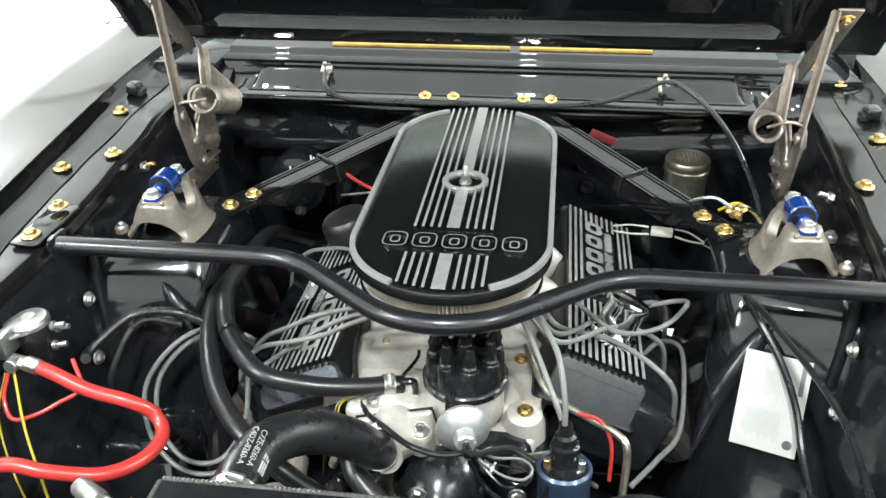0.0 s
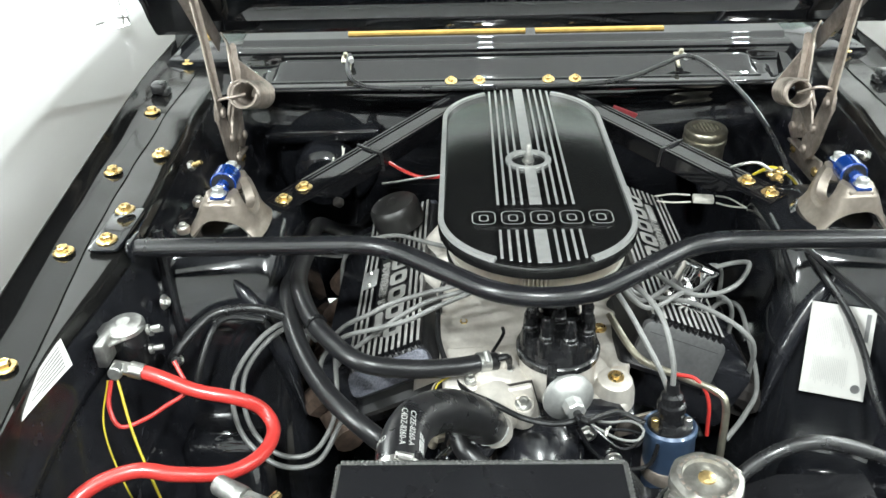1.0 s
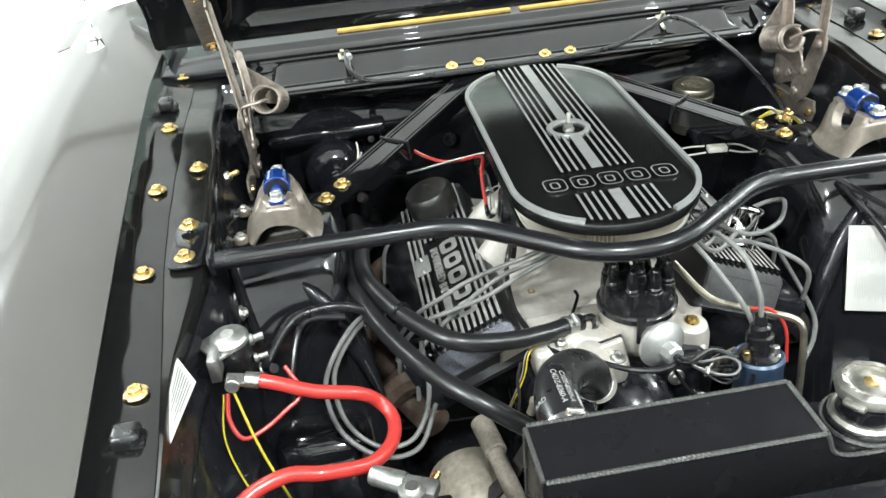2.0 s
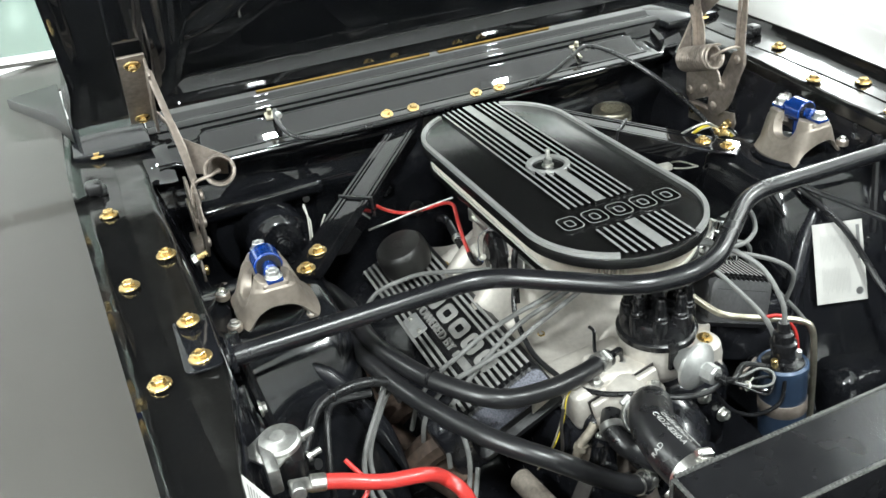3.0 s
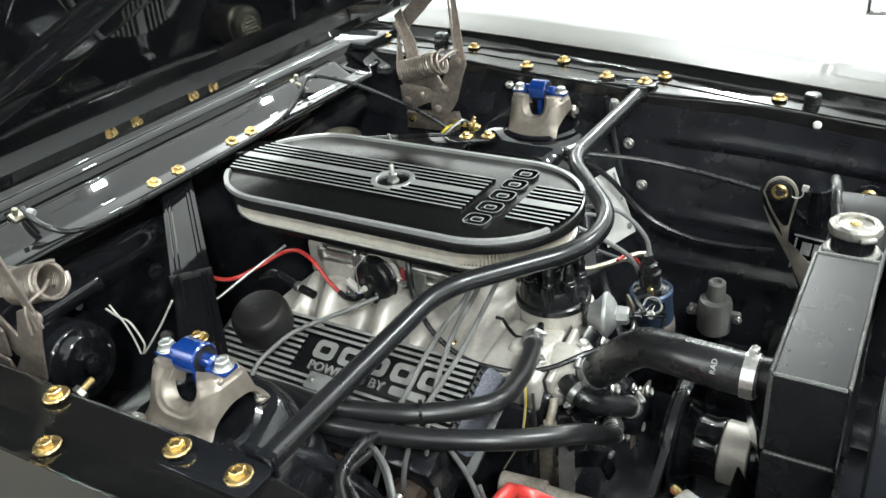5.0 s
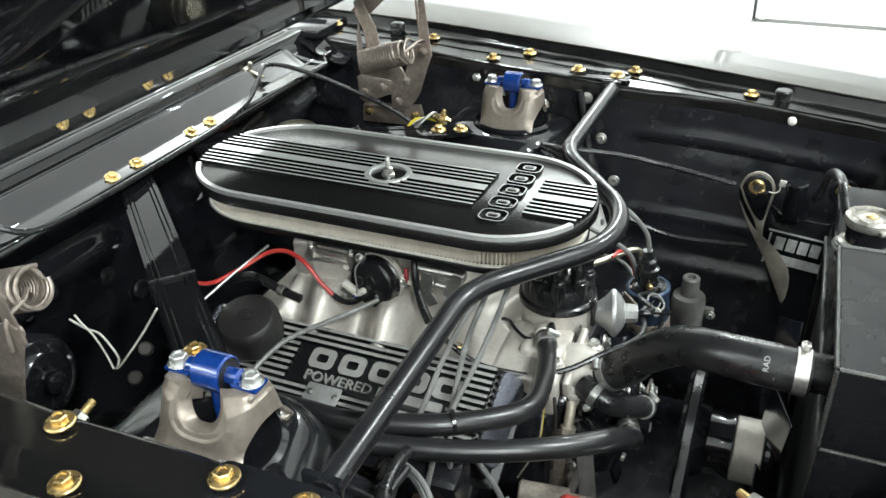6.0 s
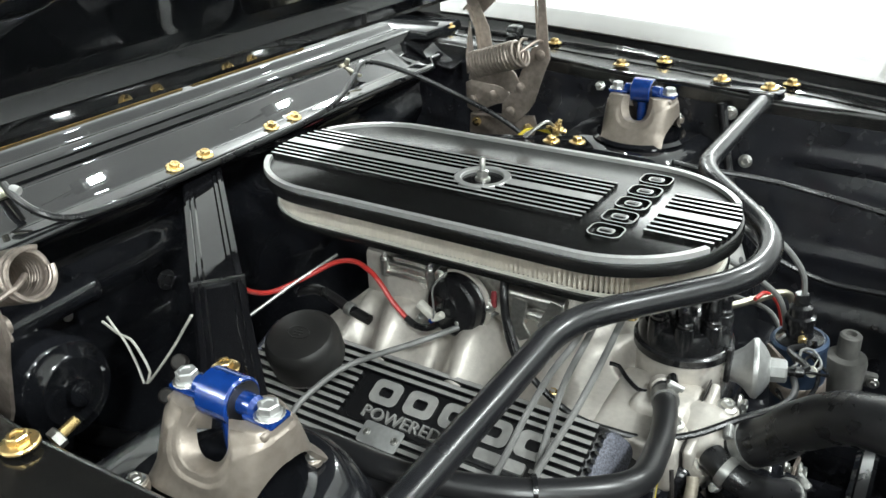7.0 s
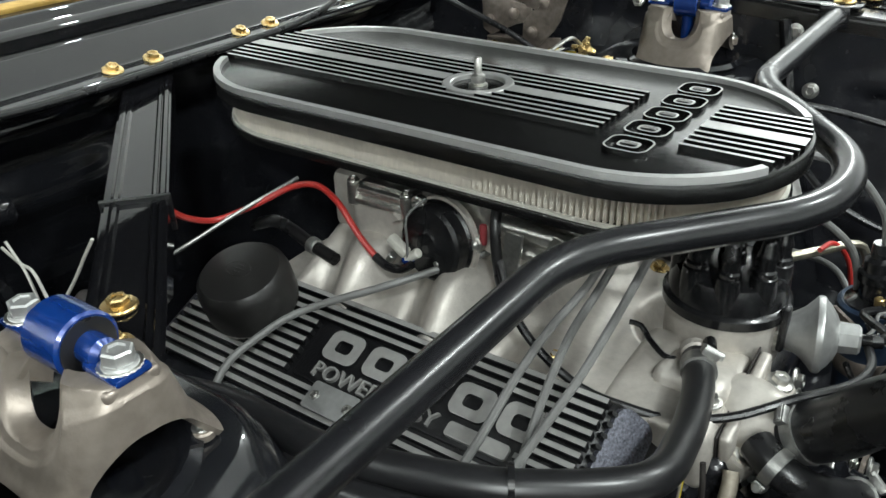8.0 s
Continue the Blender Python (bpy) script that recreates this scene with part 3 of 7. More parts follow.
for s in (-1, 1):
    part("cowl_end", box((s * 0.56, 0.70, 0.953), (0.12, 0.24, 0.016), 0.004), M["gloss_black"], cowl)
    clip = bmesh.new()
    drop = 0.007 if s < 0 else 0.012
    add_box(clip, (s * 0.300, 0.6045, 0.9545 - drop), (0.020, 0.017, 0.006), 0.0015, pose(0, 0, 0, 28, 0, 0))
    add_box(clip, (s * 0.293, 0.585, 0.951 - drop), (0.006, 0.030, 0.004), 0.001, pose(0, 0, 0, 20, 0, 0))
    add_rod(clip, 0.004, 0.012, (s * 0.302, 0.606, 0.957 - drop), (0, -0.4, 1), 8)
    part("cowl_clip", clip, M["gold_cad"], cowl, "small plated cowl clip")
for cx in (-0.111, -0.0615, 0.061, 0.108):
    bolt(cowl, (cx, 0.551, 0.9225), (0, -0.25, 1), BOLT_BRASS, 0.95, cx * 900)

# radiator support panel
support_bm = box((0, -0.4825, 0.8785), (1.0, 0.056, 0.004), 0.0015, pose(0, 0, 0, -4.9, 0, 0))
support = part("radiator_support", support_bm, M["gloss_black"], car, "gloss black radiator support panel")
for sy, sz, sh in ((-0.4550, 0.785, 0.18), (-0.5110, 0.750, 0.26)):
    part("support_wall", box((0, sy, sz), (1.0, 0.004, sh), 0.0015), M["gloss_black"], support)
decal = part("decal", box((-0.164, -0.4790, 0.8832), (0.079, 0.034, 0.0008), 0, pose(0, 0, 0, -4.9, 0, 0)), M["paper"], support, "white printed instruction decal")
print_bm = bmesh.new()
print_m = pose(-0.164, -0.4790, 0.8832, -4.9, 0, 0)
for row in range(11):
    for k in range(3):
        add_box(print_bm, print_m @ Vector((-0.033 + 0.0066 * row, -0.0105 + 0.0105 * k, 0.0006)), (0.0016, 0.0090 - 0.0022 * ((row + k) % 3), 0.0006), 0, pose(0, 0, 0, -4.9, 0, 0))
part("printing", print_bm, M["print"], decal)
bolt(support, (-0.218, -0.504, 0.8785), (0, -0.5, 1), BOLT_BRASS, 1.0)

# windshield edge and cowl top behind the hood
screen = part("windshield", grid_sheet(lambda u, v: (-0.80 + 1.60 * u, 1.05 + 0.42 * v + 0.08 * (2 * u - 1) ** 2, 1.00 + 0.32 * v), 16, 4, 0.006), M["glass"], car, "clear sloped windshield glass")
screen.visible_shadow = False
part("windshield_trim", tube([(-0.82, 1.125, 0.998), (-0.42, 1.055, 0.999), (0, 1.035, 1.000), (0.42, 1.055, 0.999), (0.82, 1.125, 0.998)], 0.012, 8), M["chrome"], car, "bright chrome windshield trim")
part("cowl_top", grid_sheet(lambda u, v: (-0.88 + 1.76 * u, 0.90 + 0.20 * v, 0.988 + 0.008 * v - 0.05 * abs(2 * u - 1) ** 6), 20, 4, 0.003), M["fender"], car, "grey metallic cowl top")
for s in (-1, 1):
    # black wedge in place of the dark hood mirrored at this corner
    part("cowl_corner_trim", prism([(s * x, y) for x, y in ((0.710, 0.850), (0.625, 0.885), (0.612, 0.62), (0.635, 0.70))], 0.970, 0.9975, None, 0.002), M["cap_rubber"], car, "black wedge imitating a dark reflection at the cowl corner")
for s in (-1, 1):
    part("cowl_side", grid_sheet(lambda u, v, s=s: (s * (0.478 + 0.090 * u), 0.520 + 0.150 * v, 0.908 + 0.040 * step(0.0, 0.75, v) + 0.010 * step(0.25, 0.6, u) * (1 - v) + 0.006 * noise.noise((u * 3.1, v * 3.7, s))), 24, 24, 0.002), M["cowl_black"], cowl, "crumpled gloss black corner panel")
antenna = thing("antenna", (-0.762, 0.764, 0.975), "chrome aerial base on the grey fender", "antenna")
part("base", lathe([(0.020, -0.012), (0.021, 0.004), (0.016, 0.010), (0.013, 0.024), (0.016, 0.028), (0.012, 0.042), (0.006, 0.048), (0.004, 0.06)], (-0.762, 0.764, 0.966), (0, 0, 1), 24), M["chrome"], antenna)
part("mast", rod(0.003, 0.75, (-0.762, 0.764, 1.022), (0, 0.1, 1), 8), M["chrome"], antenna)

# ---- hood ----
HOOD_O, HOOD_A = Vector((0, 0.503, 1.034)), radians(43)
HD, HN = Vector((0, -math.cos(HOOD_A), math.sin(HOOD_A))), Vector((0, math.sin(HOOD_A), math.cos(HOOD_A)))


def on_hood(x, u, w):
    return HOOD_O + Vector((x, 0, 0)) + HD * u + HN * w


def hood_half(d):
    return 0.598 - 0.014 * step(0.0, 0.13, d) - 0.012 * d


def hood_inner(u, v):
    x, d = -0.605 + 1.21 * u, 1.12 * v
    ax = abs(x)
    w = 0.0
    # rolled rear rail
    inner = step(0.475, 0.435, ax) * min(max((d - 0.034) / 0.009, 0), 1) * step(1.06, 1.04, d)
    w += 0.021 * inner
    rib = 0
    for k in (-1, 1):
        line = abs(x - k * (0.42 - 0.95 * (d - 0.15)))
        rib = max(rib, step(0.062, 0.026, line) * step(0.10, 0.20, d))
    rib = max(rib, step(0.035, 0.02, abs(d - 0.60)) * step(0.40, 0.36, ax))
    w -= 0.015 * rib * inner
    w -= 0.006 * step(0.585, 0.595, ax)
    return on_hood(x * hood_half(d) / 0.605, d, w)


hood = thing("hood", HOOD_O, "raised hood with gloss black stamped underside", "car hood")
part("inner_panel", grid_sheet(hood_inner, 200, 240, 0), M["hood_black"], hood, "gloss black stamped inner panel")
part("skin", grid_sheet(lambda u, v: on_hood((2 * u - 1) * (hood_half(1.13 * v) + 0.004), -0.004 + 1.13 * v, 0.034 + 0.012 * (1 - (2 * u - 1) ** 2)), 24, 16, 0.002), M["fender"], hood, "grey metallic outer skin")
for s in (-1, 1):
    part("side_rail", add_sweep(bmesh.new(), [on_hood(s * (hood_half(1.12 * k / 24) + 0.001), 1.12 * k / 24, 0.015) for k in range(25)], [(-0.004, -0.018), (0.004, -0.018), (0.004, 0.020), (-0.004, 0.020)]), M["gloss_black"], hood)
part("rear_rail", add_sweep(bmesh.new(), [on_hood(-0.598, -0.001, 0.015), on_hood(0.598, -0.001, 0.015)], [(-0.003, -0.018), (0.003, -0.018), (0.003, 0.020), (-0.003, 0.020)]), M["gloss_black"], hood)

for sx0, sx1 in ((-0.305, 0.028), (0.046, 0.285)):
    part("seal_strip", box(((sx0 + sx1) / 2, 0.690, 0.9725), (sx1 - sx0, 0.030, 0.006), 0.002), M["strip"], cowl, "amber foam seal strip on the cowl")

# ---- hood hinges ----
def flat_link(path, half, thick, axis=(1, 0, 0)):
    """Flat steel link, its flat side facing the axis."""
    a = Vector(axis)
    bm = bmesh.new()
    pts = [Vector(p) for p in path]
    left, right = [], []
    for i, p in enumerate(pts):
        t = (pts[min(i + 1, len(pts) - 1)] - pts[max(i - 1, 0)]).normalized()
        n = a.cross(t).normalized()
        h = half[i] if isinstance(half, (list, tuple)) else half
        left.append(p + n * h), right.append(p - n * h)
    rows = [[bm.verts.new(q + a * k) for k in (-thick / 2, thick / 2)] for q in left + right[::-1]]
    k = len(rows)
    for i in range(k):
        j = (i + 1) % k
        bm.faces.new((rows[i][0], rows[j][0], rows[j][1], rows[i][1]))
    n = len(pts)
    for i in range(n - 1):
        q = (i, i + 1, k - 2 - i, k - 1 - i)
        bm.faces.new([rows[j][1] for j in q])
        bm.faces.new([rows[j][0] for j in q[::-1]])
    bmesh.ops.recalc_face_normals(bm, faces=bm.faces)
    bmesh.ops.bevel(bm, geom=[e for e in bm.edges if len(e.link_faces) == 2 and e.calc_face_angle() > 0.8], offset=thick * 0.25, segments=2, affect="EDGES")
    return bm


for s in (-1, 1):
    hinge = thing("spring_hinge", (s * 0.49, 0.37, 0.80), "brown-grey phosphate steel hood hinge with coil spring", "hinge", group="hood hinges")
    def plate_at(x, outline, thick=0.004):
        return prism(outline, 0, thick, Matrix(((0, 0, -s, s * x), (1, 0, 0, 0), (0, 1, 0, 0), (0, 0, 0, 1))), 0.001)
    part("base_plate", plate_at(0.486, [(0.485, 0.797), (0.483, 0.829), (0.464, 0.838), (0.420, 0.836), (0.360, 0.844), (0.354, 0.825), (0.362, 0.806), (0.379, 0.800)]), M["phosphate"], hinge)
    part("foot_flange", box((s * 0.477, 0.430, 0.8370), (0.016, 0.090, 0.004), 0.001, pose(0, 0, 0, -2, 0, 0)), M["phosphate"], hinge)
    part("lower_link", plate_at(0.477, [(0.398, 0.867), (0.404, 0.886), (0.440, 0.892), (0.471, 0.897), (0.486, 0.889), (0.484, 0.846), (0.470, 0.838), (0.427, 0.858)]), M["phosphate"], hinge)
    part("side_plate", plate_at(0.471, [(0.327, 0.946), (0.328, 0.964), (0.338, 0.970), (0.358, 0.962), (0.377, 0.921), (0.389, 0.890), (0.412, 0.864), (0.413, 0.842), (0.402, 0.833), (0.386, 0.833), (0.363, 0.856), (0.353, 0.872), (0.336, 0.924)]), M["phosphate"], hinge)
    part("rear_plate", plate_at(0.474, [(0.404, 0.890), (0.400, 0.925), (0.424, 0.945), (0.452, 0.940), (0.476, 0.910), (0.478, 0.896)]), M["phosphate"], hinge)
    part("upper_link", plate_at(0.466, [(0.376, 0.900), (0.388, 0.884), (0.404, 0.888), (0.430, 0.912), (0.447, 0.925), (0.450, 0.942), (0.436, 0.950), (0.410, 0.938), (0.386, 0.918)], 0.0035), M["phosphate"], hinge)
    arm_pts = [(s * 0.466, 0.337, 0.945), (s * 0.468, 0.338, 0.975), (s * 0.478, 0.350, 1.06), (s * 0.488, 0.362, 1.130)]
    part("front_arm", flat_link(arm_pts, [0.011, 0.0080, 0.0062, 0.008], 0.003), M["phosphate"], hinge)
    part("front_arm_flange", flat_link([(x - s * 0.004, y + 0.0085, z) for x, y, z in arm_pts[1:]], 0.0012, 0.007), M["phosphate"], hinge)
    rear_pts = [(s * 0.464, 0.436, 0.930), (s * 0.467, 0.446, 0.985), (s * 0.474, 0.468, 1.020), (s * 0.484, 0.480, 1.034)]
    part("rear_arm", flat_link(rear_pts, [0.013, 0.011, 0.010, 0.012], 0.003), M["phosphate"], hinge)
    part("rear_arm_flange", flat_link([(x - s * 0.005, y + 0.010, z) for x, y, z in rear_pts[:3]], 0.0014, 0.010), M["phosphate"], hinge)
    b1, b2 = (Vector((-0.502, 0.370, 1.140)), Vector((-0.505, 0.474, 1.036))) if s < 0 else (Vector((0.503, 0.374, 1.118)), Vector((0.503, 0.480, 1.020)))
    along = (b2 - b1).normalized()
    face = Vector((0, along.z, -along.y))
    face = -face if face.y > 0 else face
    turn = Matrix((Vector((1, 0, 0)), along, -face)).transposed().to_4x4()
    bracket = box((b1 + b2) / 2 - face * 0.002, (0.034, 0.185, 0.004), 0.001, turn)
    add_box(bracket, (b1 + b2) / 2 + Vector((-s * 0.016, 0, 0)) + face * 0.012, (0.004, 0.165, 0.028), 0.001, turn)
    part("hood_bracket", bracket, M["phosphate"], hinge)
    for b in (b1, b2):
        bolt(hinge, b + face * 0.001, face, BOLT_BRASS, 0.95)
    for px, py, pz, col in ((0.481, 0.369, 0.822, "brass"), (0.481, 0.469, 0.820, "brass"), (0.4725, 0.471, 0.860, "phosphate"), (0.4665, 0.396, 0.852, "phosphate"), (0.4665, 0.377, 0.895, "phosphate"), (0.462, 0.437, 0.936, "phosphate"), (0.4635, 0.341, 0.953, "phosphate"), (0.4725, 0.430, 0.874, "phosphate")):
        part("rivet", lathe([(0.0085, 0), (0.0080, 0.004), (0.004, 0.0058), (0, 0.006)], (s * px, py, pz), (-s, 0, 0), 16), M[col], hinge)
    # tightly wound coil spring, lower towards the rear
    turns, spring_r = 15, 0.0200
    front = Vector((-0.428, 0.352, 0.978)) if s < 0 else Vector((0.424, 0.358, 0.962))
    back = Vector((-0.4205, 0.434, 0.946)) if s < 0 else Vector((0.440, 0.450, 0.931))
    ax = (back - front).normalized()
    e1 = Vector((1, 0, 0))
    e2 = ax.cross(e1).normalized()
    coil = [front.lerp(back, k / (turns * 22)) + e1 * (spring_r * math.cos(6.2832 * k / 22)) + e2 * (spring_r * math.sin(6.2832 * k / 22)) for k in range(turns * 22)]
    part("coil_spring", add_sweep(bmesh.new(), coil, circle(0.0028, 7)), M["phosphate"], hinge, "tightly wound grey steel coil spring")
    end_turn = [front - ax * (0.003 + 0.0022 * a) + e1 * (spring_r * 1.02 * math.cos(a)) + e2 * (spring_r * 1.02 * math.sin(a)) for a in [0.25 * i for i in range(22)]]
    part("spring_loop", add_sweep(bmesh.new(), end_turn, circle(0.0024, 7)), M["phosphate"], hinge)
    part("spring_hook", tube([(s * 0.474, 0.338, 0.940), (s * 0.471, 0.339, 0.966), (s * 0.462, 0.340, 0.975), (s * 0.445, 0.342, 0.977), front + ax * 0.004], 0.0026, 8), M["phosphate"], hinge)
    anchor = bmesh.new()
    tri = [Vector((s * 0.463, 0.468, 0.996)), Vector((s * 0.463, 0.462, 0.938)), back + Vector((-s * 0.012, 0.003, -0.012)), back + Vector((-s * 0.016, 0.003, 0.016))]
    rows = [[anchor.verts.new(p + Vector((0, d, 0))) for p in tri] for d in (0, 0.003)]
    anchor.faces.new(rows[0]), anchor.faces.new(rows[1][::-1])
    for k in range(4):
        anchor.faces.new((rows[0][k], rows[1][k], rows[1][(k + 1) % 4], rows[0][(k + 1) % 4]))
    bmesh.ops.recalc_face_normals(anchor, faces=anchor.faces)
    part("spring_anchor", anchor, M["phosphate"], hinge)

# ---- strut bar over the engine ----
bar = thing("strut_bar", (-0.50, 0, 0.915), "satin black tubular brace bar across the engine bay", "brace bar")
bar_path = corner_path([(-0.500, 0.0, 0.9125), (-0.190, 0.002, 0.9125), (-0.045, -0.116, 0.9125), (0.045, -0.116, 0.9125), (0.197, 0.002, 0.9125), (0.500, 0.0, 0.9125)], 0.045, 10)
part("tube", add_sweep(bmesh.new(), bar_path, circle(0.0118, 28)), M["bar_black"], bar)
for s in (-1, 1):
    foot = prism(round_rect(-0.019, -0.022, 0.021, 0.086, 0.009), 0, 0.0028, Matrix.Translation((s * 0.525, 0, 0.9208)), 0.001)
    add_box(foot, (s * 0.494, 0.004, 0.9125), (0.006, 0.034, 0.026), 0.001)
    part("end_plate", foot, M["gloss_black"], bar)

# ---- export brace from firewall to shock towers ----
brace = thing("export_brace", (0, 0.55, 0.915), "black pressed steel brace from cowl to shock towers", "brace")
for s in (-1, 1):
    a, b = Vector((s * 0.062, 0.562, 0.9105)), Vector((s * 0.367, 0.212, 0.8585))
    path = [a, a + (b - a) * 0.06, a + (b - a) * 0.80, a + (b - a) * 0.88, b]
    def brace_section(i):
        w = (0.024, 0.024, 0.026, 0.027, 0.027)[i]
        h = (0.004, 0.030, 0.030, 0.006, 0.004)[i]
        return [(-w, -h), (w, -h), (w, 0.000), (w * 0.66, 0.000), (w * 0.56, -0.0022), (-w * 0.56, -0.0022), (-w * 0.66, 0.000), (-w, 0.000)]
    arm = add_sweep(bmesh.new(), path, brace_section)
    bmesh.ops.bevel(arm, geom=[e for e in arm.edges if len(e.link_faces) == 2 and e.calc_face_angle() > 0.5], offset=0.0025, segments=2, affect="EDGES")
    part("arm", arm, M["brace_black"], brace)
    for p in ((s * 0.332, 0.258, 0.8630), (s * 0.358, 0.228, 0.8580)):
        bolt(brace, p, (0, 0, 1), BOLT_BRASS, 1.12, 20)
    q = a + (b - a) * 0.59
    part("cable_tie", add_sweep(bmesh.new(), [q + Vector((0, 0, 0.0006)) + (a - b).normalized() * k for k in (0, 0.004)], [(-0.0275, -0.032), (0.0275, -0.032), (0.0275, 0.0014), (-0.0275, 0.0014)]), M["rubber"], brace)
part("centre_plate", box((0, 0.578, 0.9160), (0.20, 0.045, 0.004), 0.001), M["gloss_black"], brace)

# ---- shock caps with blue bearings ----
def shock_cap(s):
    c = Vector((-0.4175 if s < 0 else 0.431, 0.158, 0.0))
    cap = thing("shock_cap", (c.x, c.y, 0.8535), "bronze-grey cast shock mount cap with blue bearing", "shock mount", group="shock caps")

    def shell(u, v):
        a = 2 * math.pi * u
        ca, sa = math.cos(a), math.sin(a)
        outer = ca * s > 0
        low = 0.857 + 0.012 * max(0.0, ca * s) + (0.034 if sa < 0 else 0.026) * max(0.0, 1 - (abs(ca) / 0.66) ** 2.2) ** 0.75
        notch = max(0, 1 - abs(sa / 0.70) ** 3) ** 0.5
        high = 0.9200 - 0.035 * notch
        z = low + (high - low) * min(1.0, v / 0.8)
        fold = max(0.0, (v - 0.8) / 0.2)
        k = min(1.0, max(0.0, (z - 0.857) / 0.0630))
        rx = 0.0245 + (0.030 if outer else 0.020) * (1 - k) ** 0.9
        ry = 0.0500 + 0.006 * (1 - k) ** 0.8
        p = 3.2
        r = (abs(ca / rx) ** p + abs(sa / ry) ** p) ** (-1 / p)
        flare = (0.013 if outer else 0.008) * max(0, 1 - (z - 0.857) / 0.020) ** 1.8
        r = (r + flare) * (1 - 0.42 * fold) - 0.0030 * (1 - math.cos(1.57 * min(1, v / 0.8)) if v > 0.6 and fold == 0 else 0)
        return (c.x + r * ca, c.y + r * sa, z + 0.0016 * math.sin(1.57 * min(1, fold * 2)))
    bm = grid_sheet(shell, 168, 25, 0)
    bmesh.ops.remove_doubles(bm, verts=bm.verts, dist=1e-5)
    bmesh.ops.recalc_face_normals(bm, faces=bm.faces)
    bmesh.ops.solidify(bm, geom=list(bm.faces), thickness=0.004)
    for sy in (-1, 1):
        add_box(bm, (c.x, c.y + sy * 0.0385, 0.9160), (0.032, 0.018, 0.008), 0.003, None, 3)
    part("casting", bm, M["bronze"], cap, "", 50)
    part("bearing", lathe([(0.008, -0.0140), (0.0165, -0.0150), (0.0180, -0.0135), (0.0180, 0.0135), (0.0165, 0.0150), (0.008, 0.0140)], (c.x, c.y, 0.9265), (0, 1, 0), 36), M["blue"], cap, "glossy blue bearing sleeve")
    shaft = rod(0.0085, 0.060, (c.x, c.y - 0.030, 0.9265), (0, 1, 0), 20, 0.003)
    for sy in (-1, 1):
        add_box(shaft, (c.x, c.y + sy * 0.0360, 0.9230), (0.021, 0.028, 0.005), 0.002)
    add_rod(shaft, 0.0075, 0.048, (c.x, c.y, 0.868), (0, 0, 1), 16)
    part("shaft", shaft, M["blue"], cap, "blue anodised shaft")
    part("bearing_ring", lathe([(0.0120, 0.0150), (0.0155, 0.0150), (0.0155, 0.0157), (0.0120, 0.0157)], (c.x, c.y, 0.9265), (0, -1, 0), 30), M["rubber"], cap)
    for sy in (-1, 1):
        bolt(cap, (c.x, c.y + sy * 0.0395, 0.9255), (0, 0, 1), BOLT_HEAD, 1.0, 12 * sy)
        part("lock_washer", lathe([(0.0104, 0), (0.0108, 0.0006), (0.0104, 0.0012), (0.006, 0.0012)], (c.x, c.y + sy * 0.0395, 0.9252), (0, 0, 1), 40, (20, 0.06, 0.0100)), M["zinc"], cap)
    for bx, by, bz in ((-s * 0.036, -0.039, 0.8545), (-s * 0.036, 0.042, 0.8545), (s * 0.058, -0.038, 0.866), (s * 0.058, 0.042, 0.866)):
        inner_foot = bx * s < 0
        part("foot", rod(0.0075 if inner_foot else 0.0095, 0.006 if inner_foot else 0.009, (c.x + bx, c.y + by, bz), (0, 0, 1), 18), M["bronze"], cap)
        bolt(cap, (c.x + bx, c.y + by, bz + (0.006 if inner_foot else 0.0085)), (0, 0, 1), BOLT_ZINC, 0.6 if inner_foot else 0.85, bx * 300)
    return cap


for s in (-1, 1):
    shock_cap(s)

# ---- air cleaner ----
LID_Z = 0.937
cleaner = thing("air_cleaner", (0, 0.185, 0.885), "oval black air cleaner with polished raised stripes and pleated filter", "air cleaner")
lid = prism(stadium(0.1215, -0.0905, 0.463, 40), LID_Z - 0.018, LID_Z - 0.003, None, 0.004)
lid = part("lid", lid, M["lid_black"], cleaner, "wrinkle black cast oval lid")
# polished rim, open where the stripes run out
def open_oval(hw, y0, y1, gap, n=36):
    """Two half outlines of an oval, open by gap on both ends."""
    a0 = math.asin(min(0.99, gap / hw))
    out = []
    for s in (-1, 1):
        run = []
        for i in range(n + 1):
            a = a0 + (math.pi / 2 - a0) * i / n
            run.append((s * hw * math.sin(a), y1 - hw + hw * math.cos(a)))
        for i in range(n + 1):
            a = math.pi / 2 + (math.pi / 2 - a0) * i / n
            run.append((s * hw * math.sin(a), y0 + hw + hw * math.cos(a)))
        out.append(run)
    return out


for run in open_oval(0.1180, -0.0870, 0.4595, 0.0545):
    part("rim", add_sweep(bmesh.new(), [(x, y, LID_Z - 0.001) for x, y in run], [(-0.0036, -0.003), (0.0036, -0.003), (0.0030, 0.0022), (-0.0030, 0.0022)]), M["polished"], lid, "polished aluminium rim")
# raised stripes
def oval_end(x, front):
    hw = 0.1215
    r = hw - 0.0035
    return (-0.0905 + hw - math.sqrt(r * r - x * x)) if front else (0.463 - hw + math.sqrt(r * r - x * x))


STRIPES = [0.0, 0.0170, 0.0270, 0.0370, 0.0470]
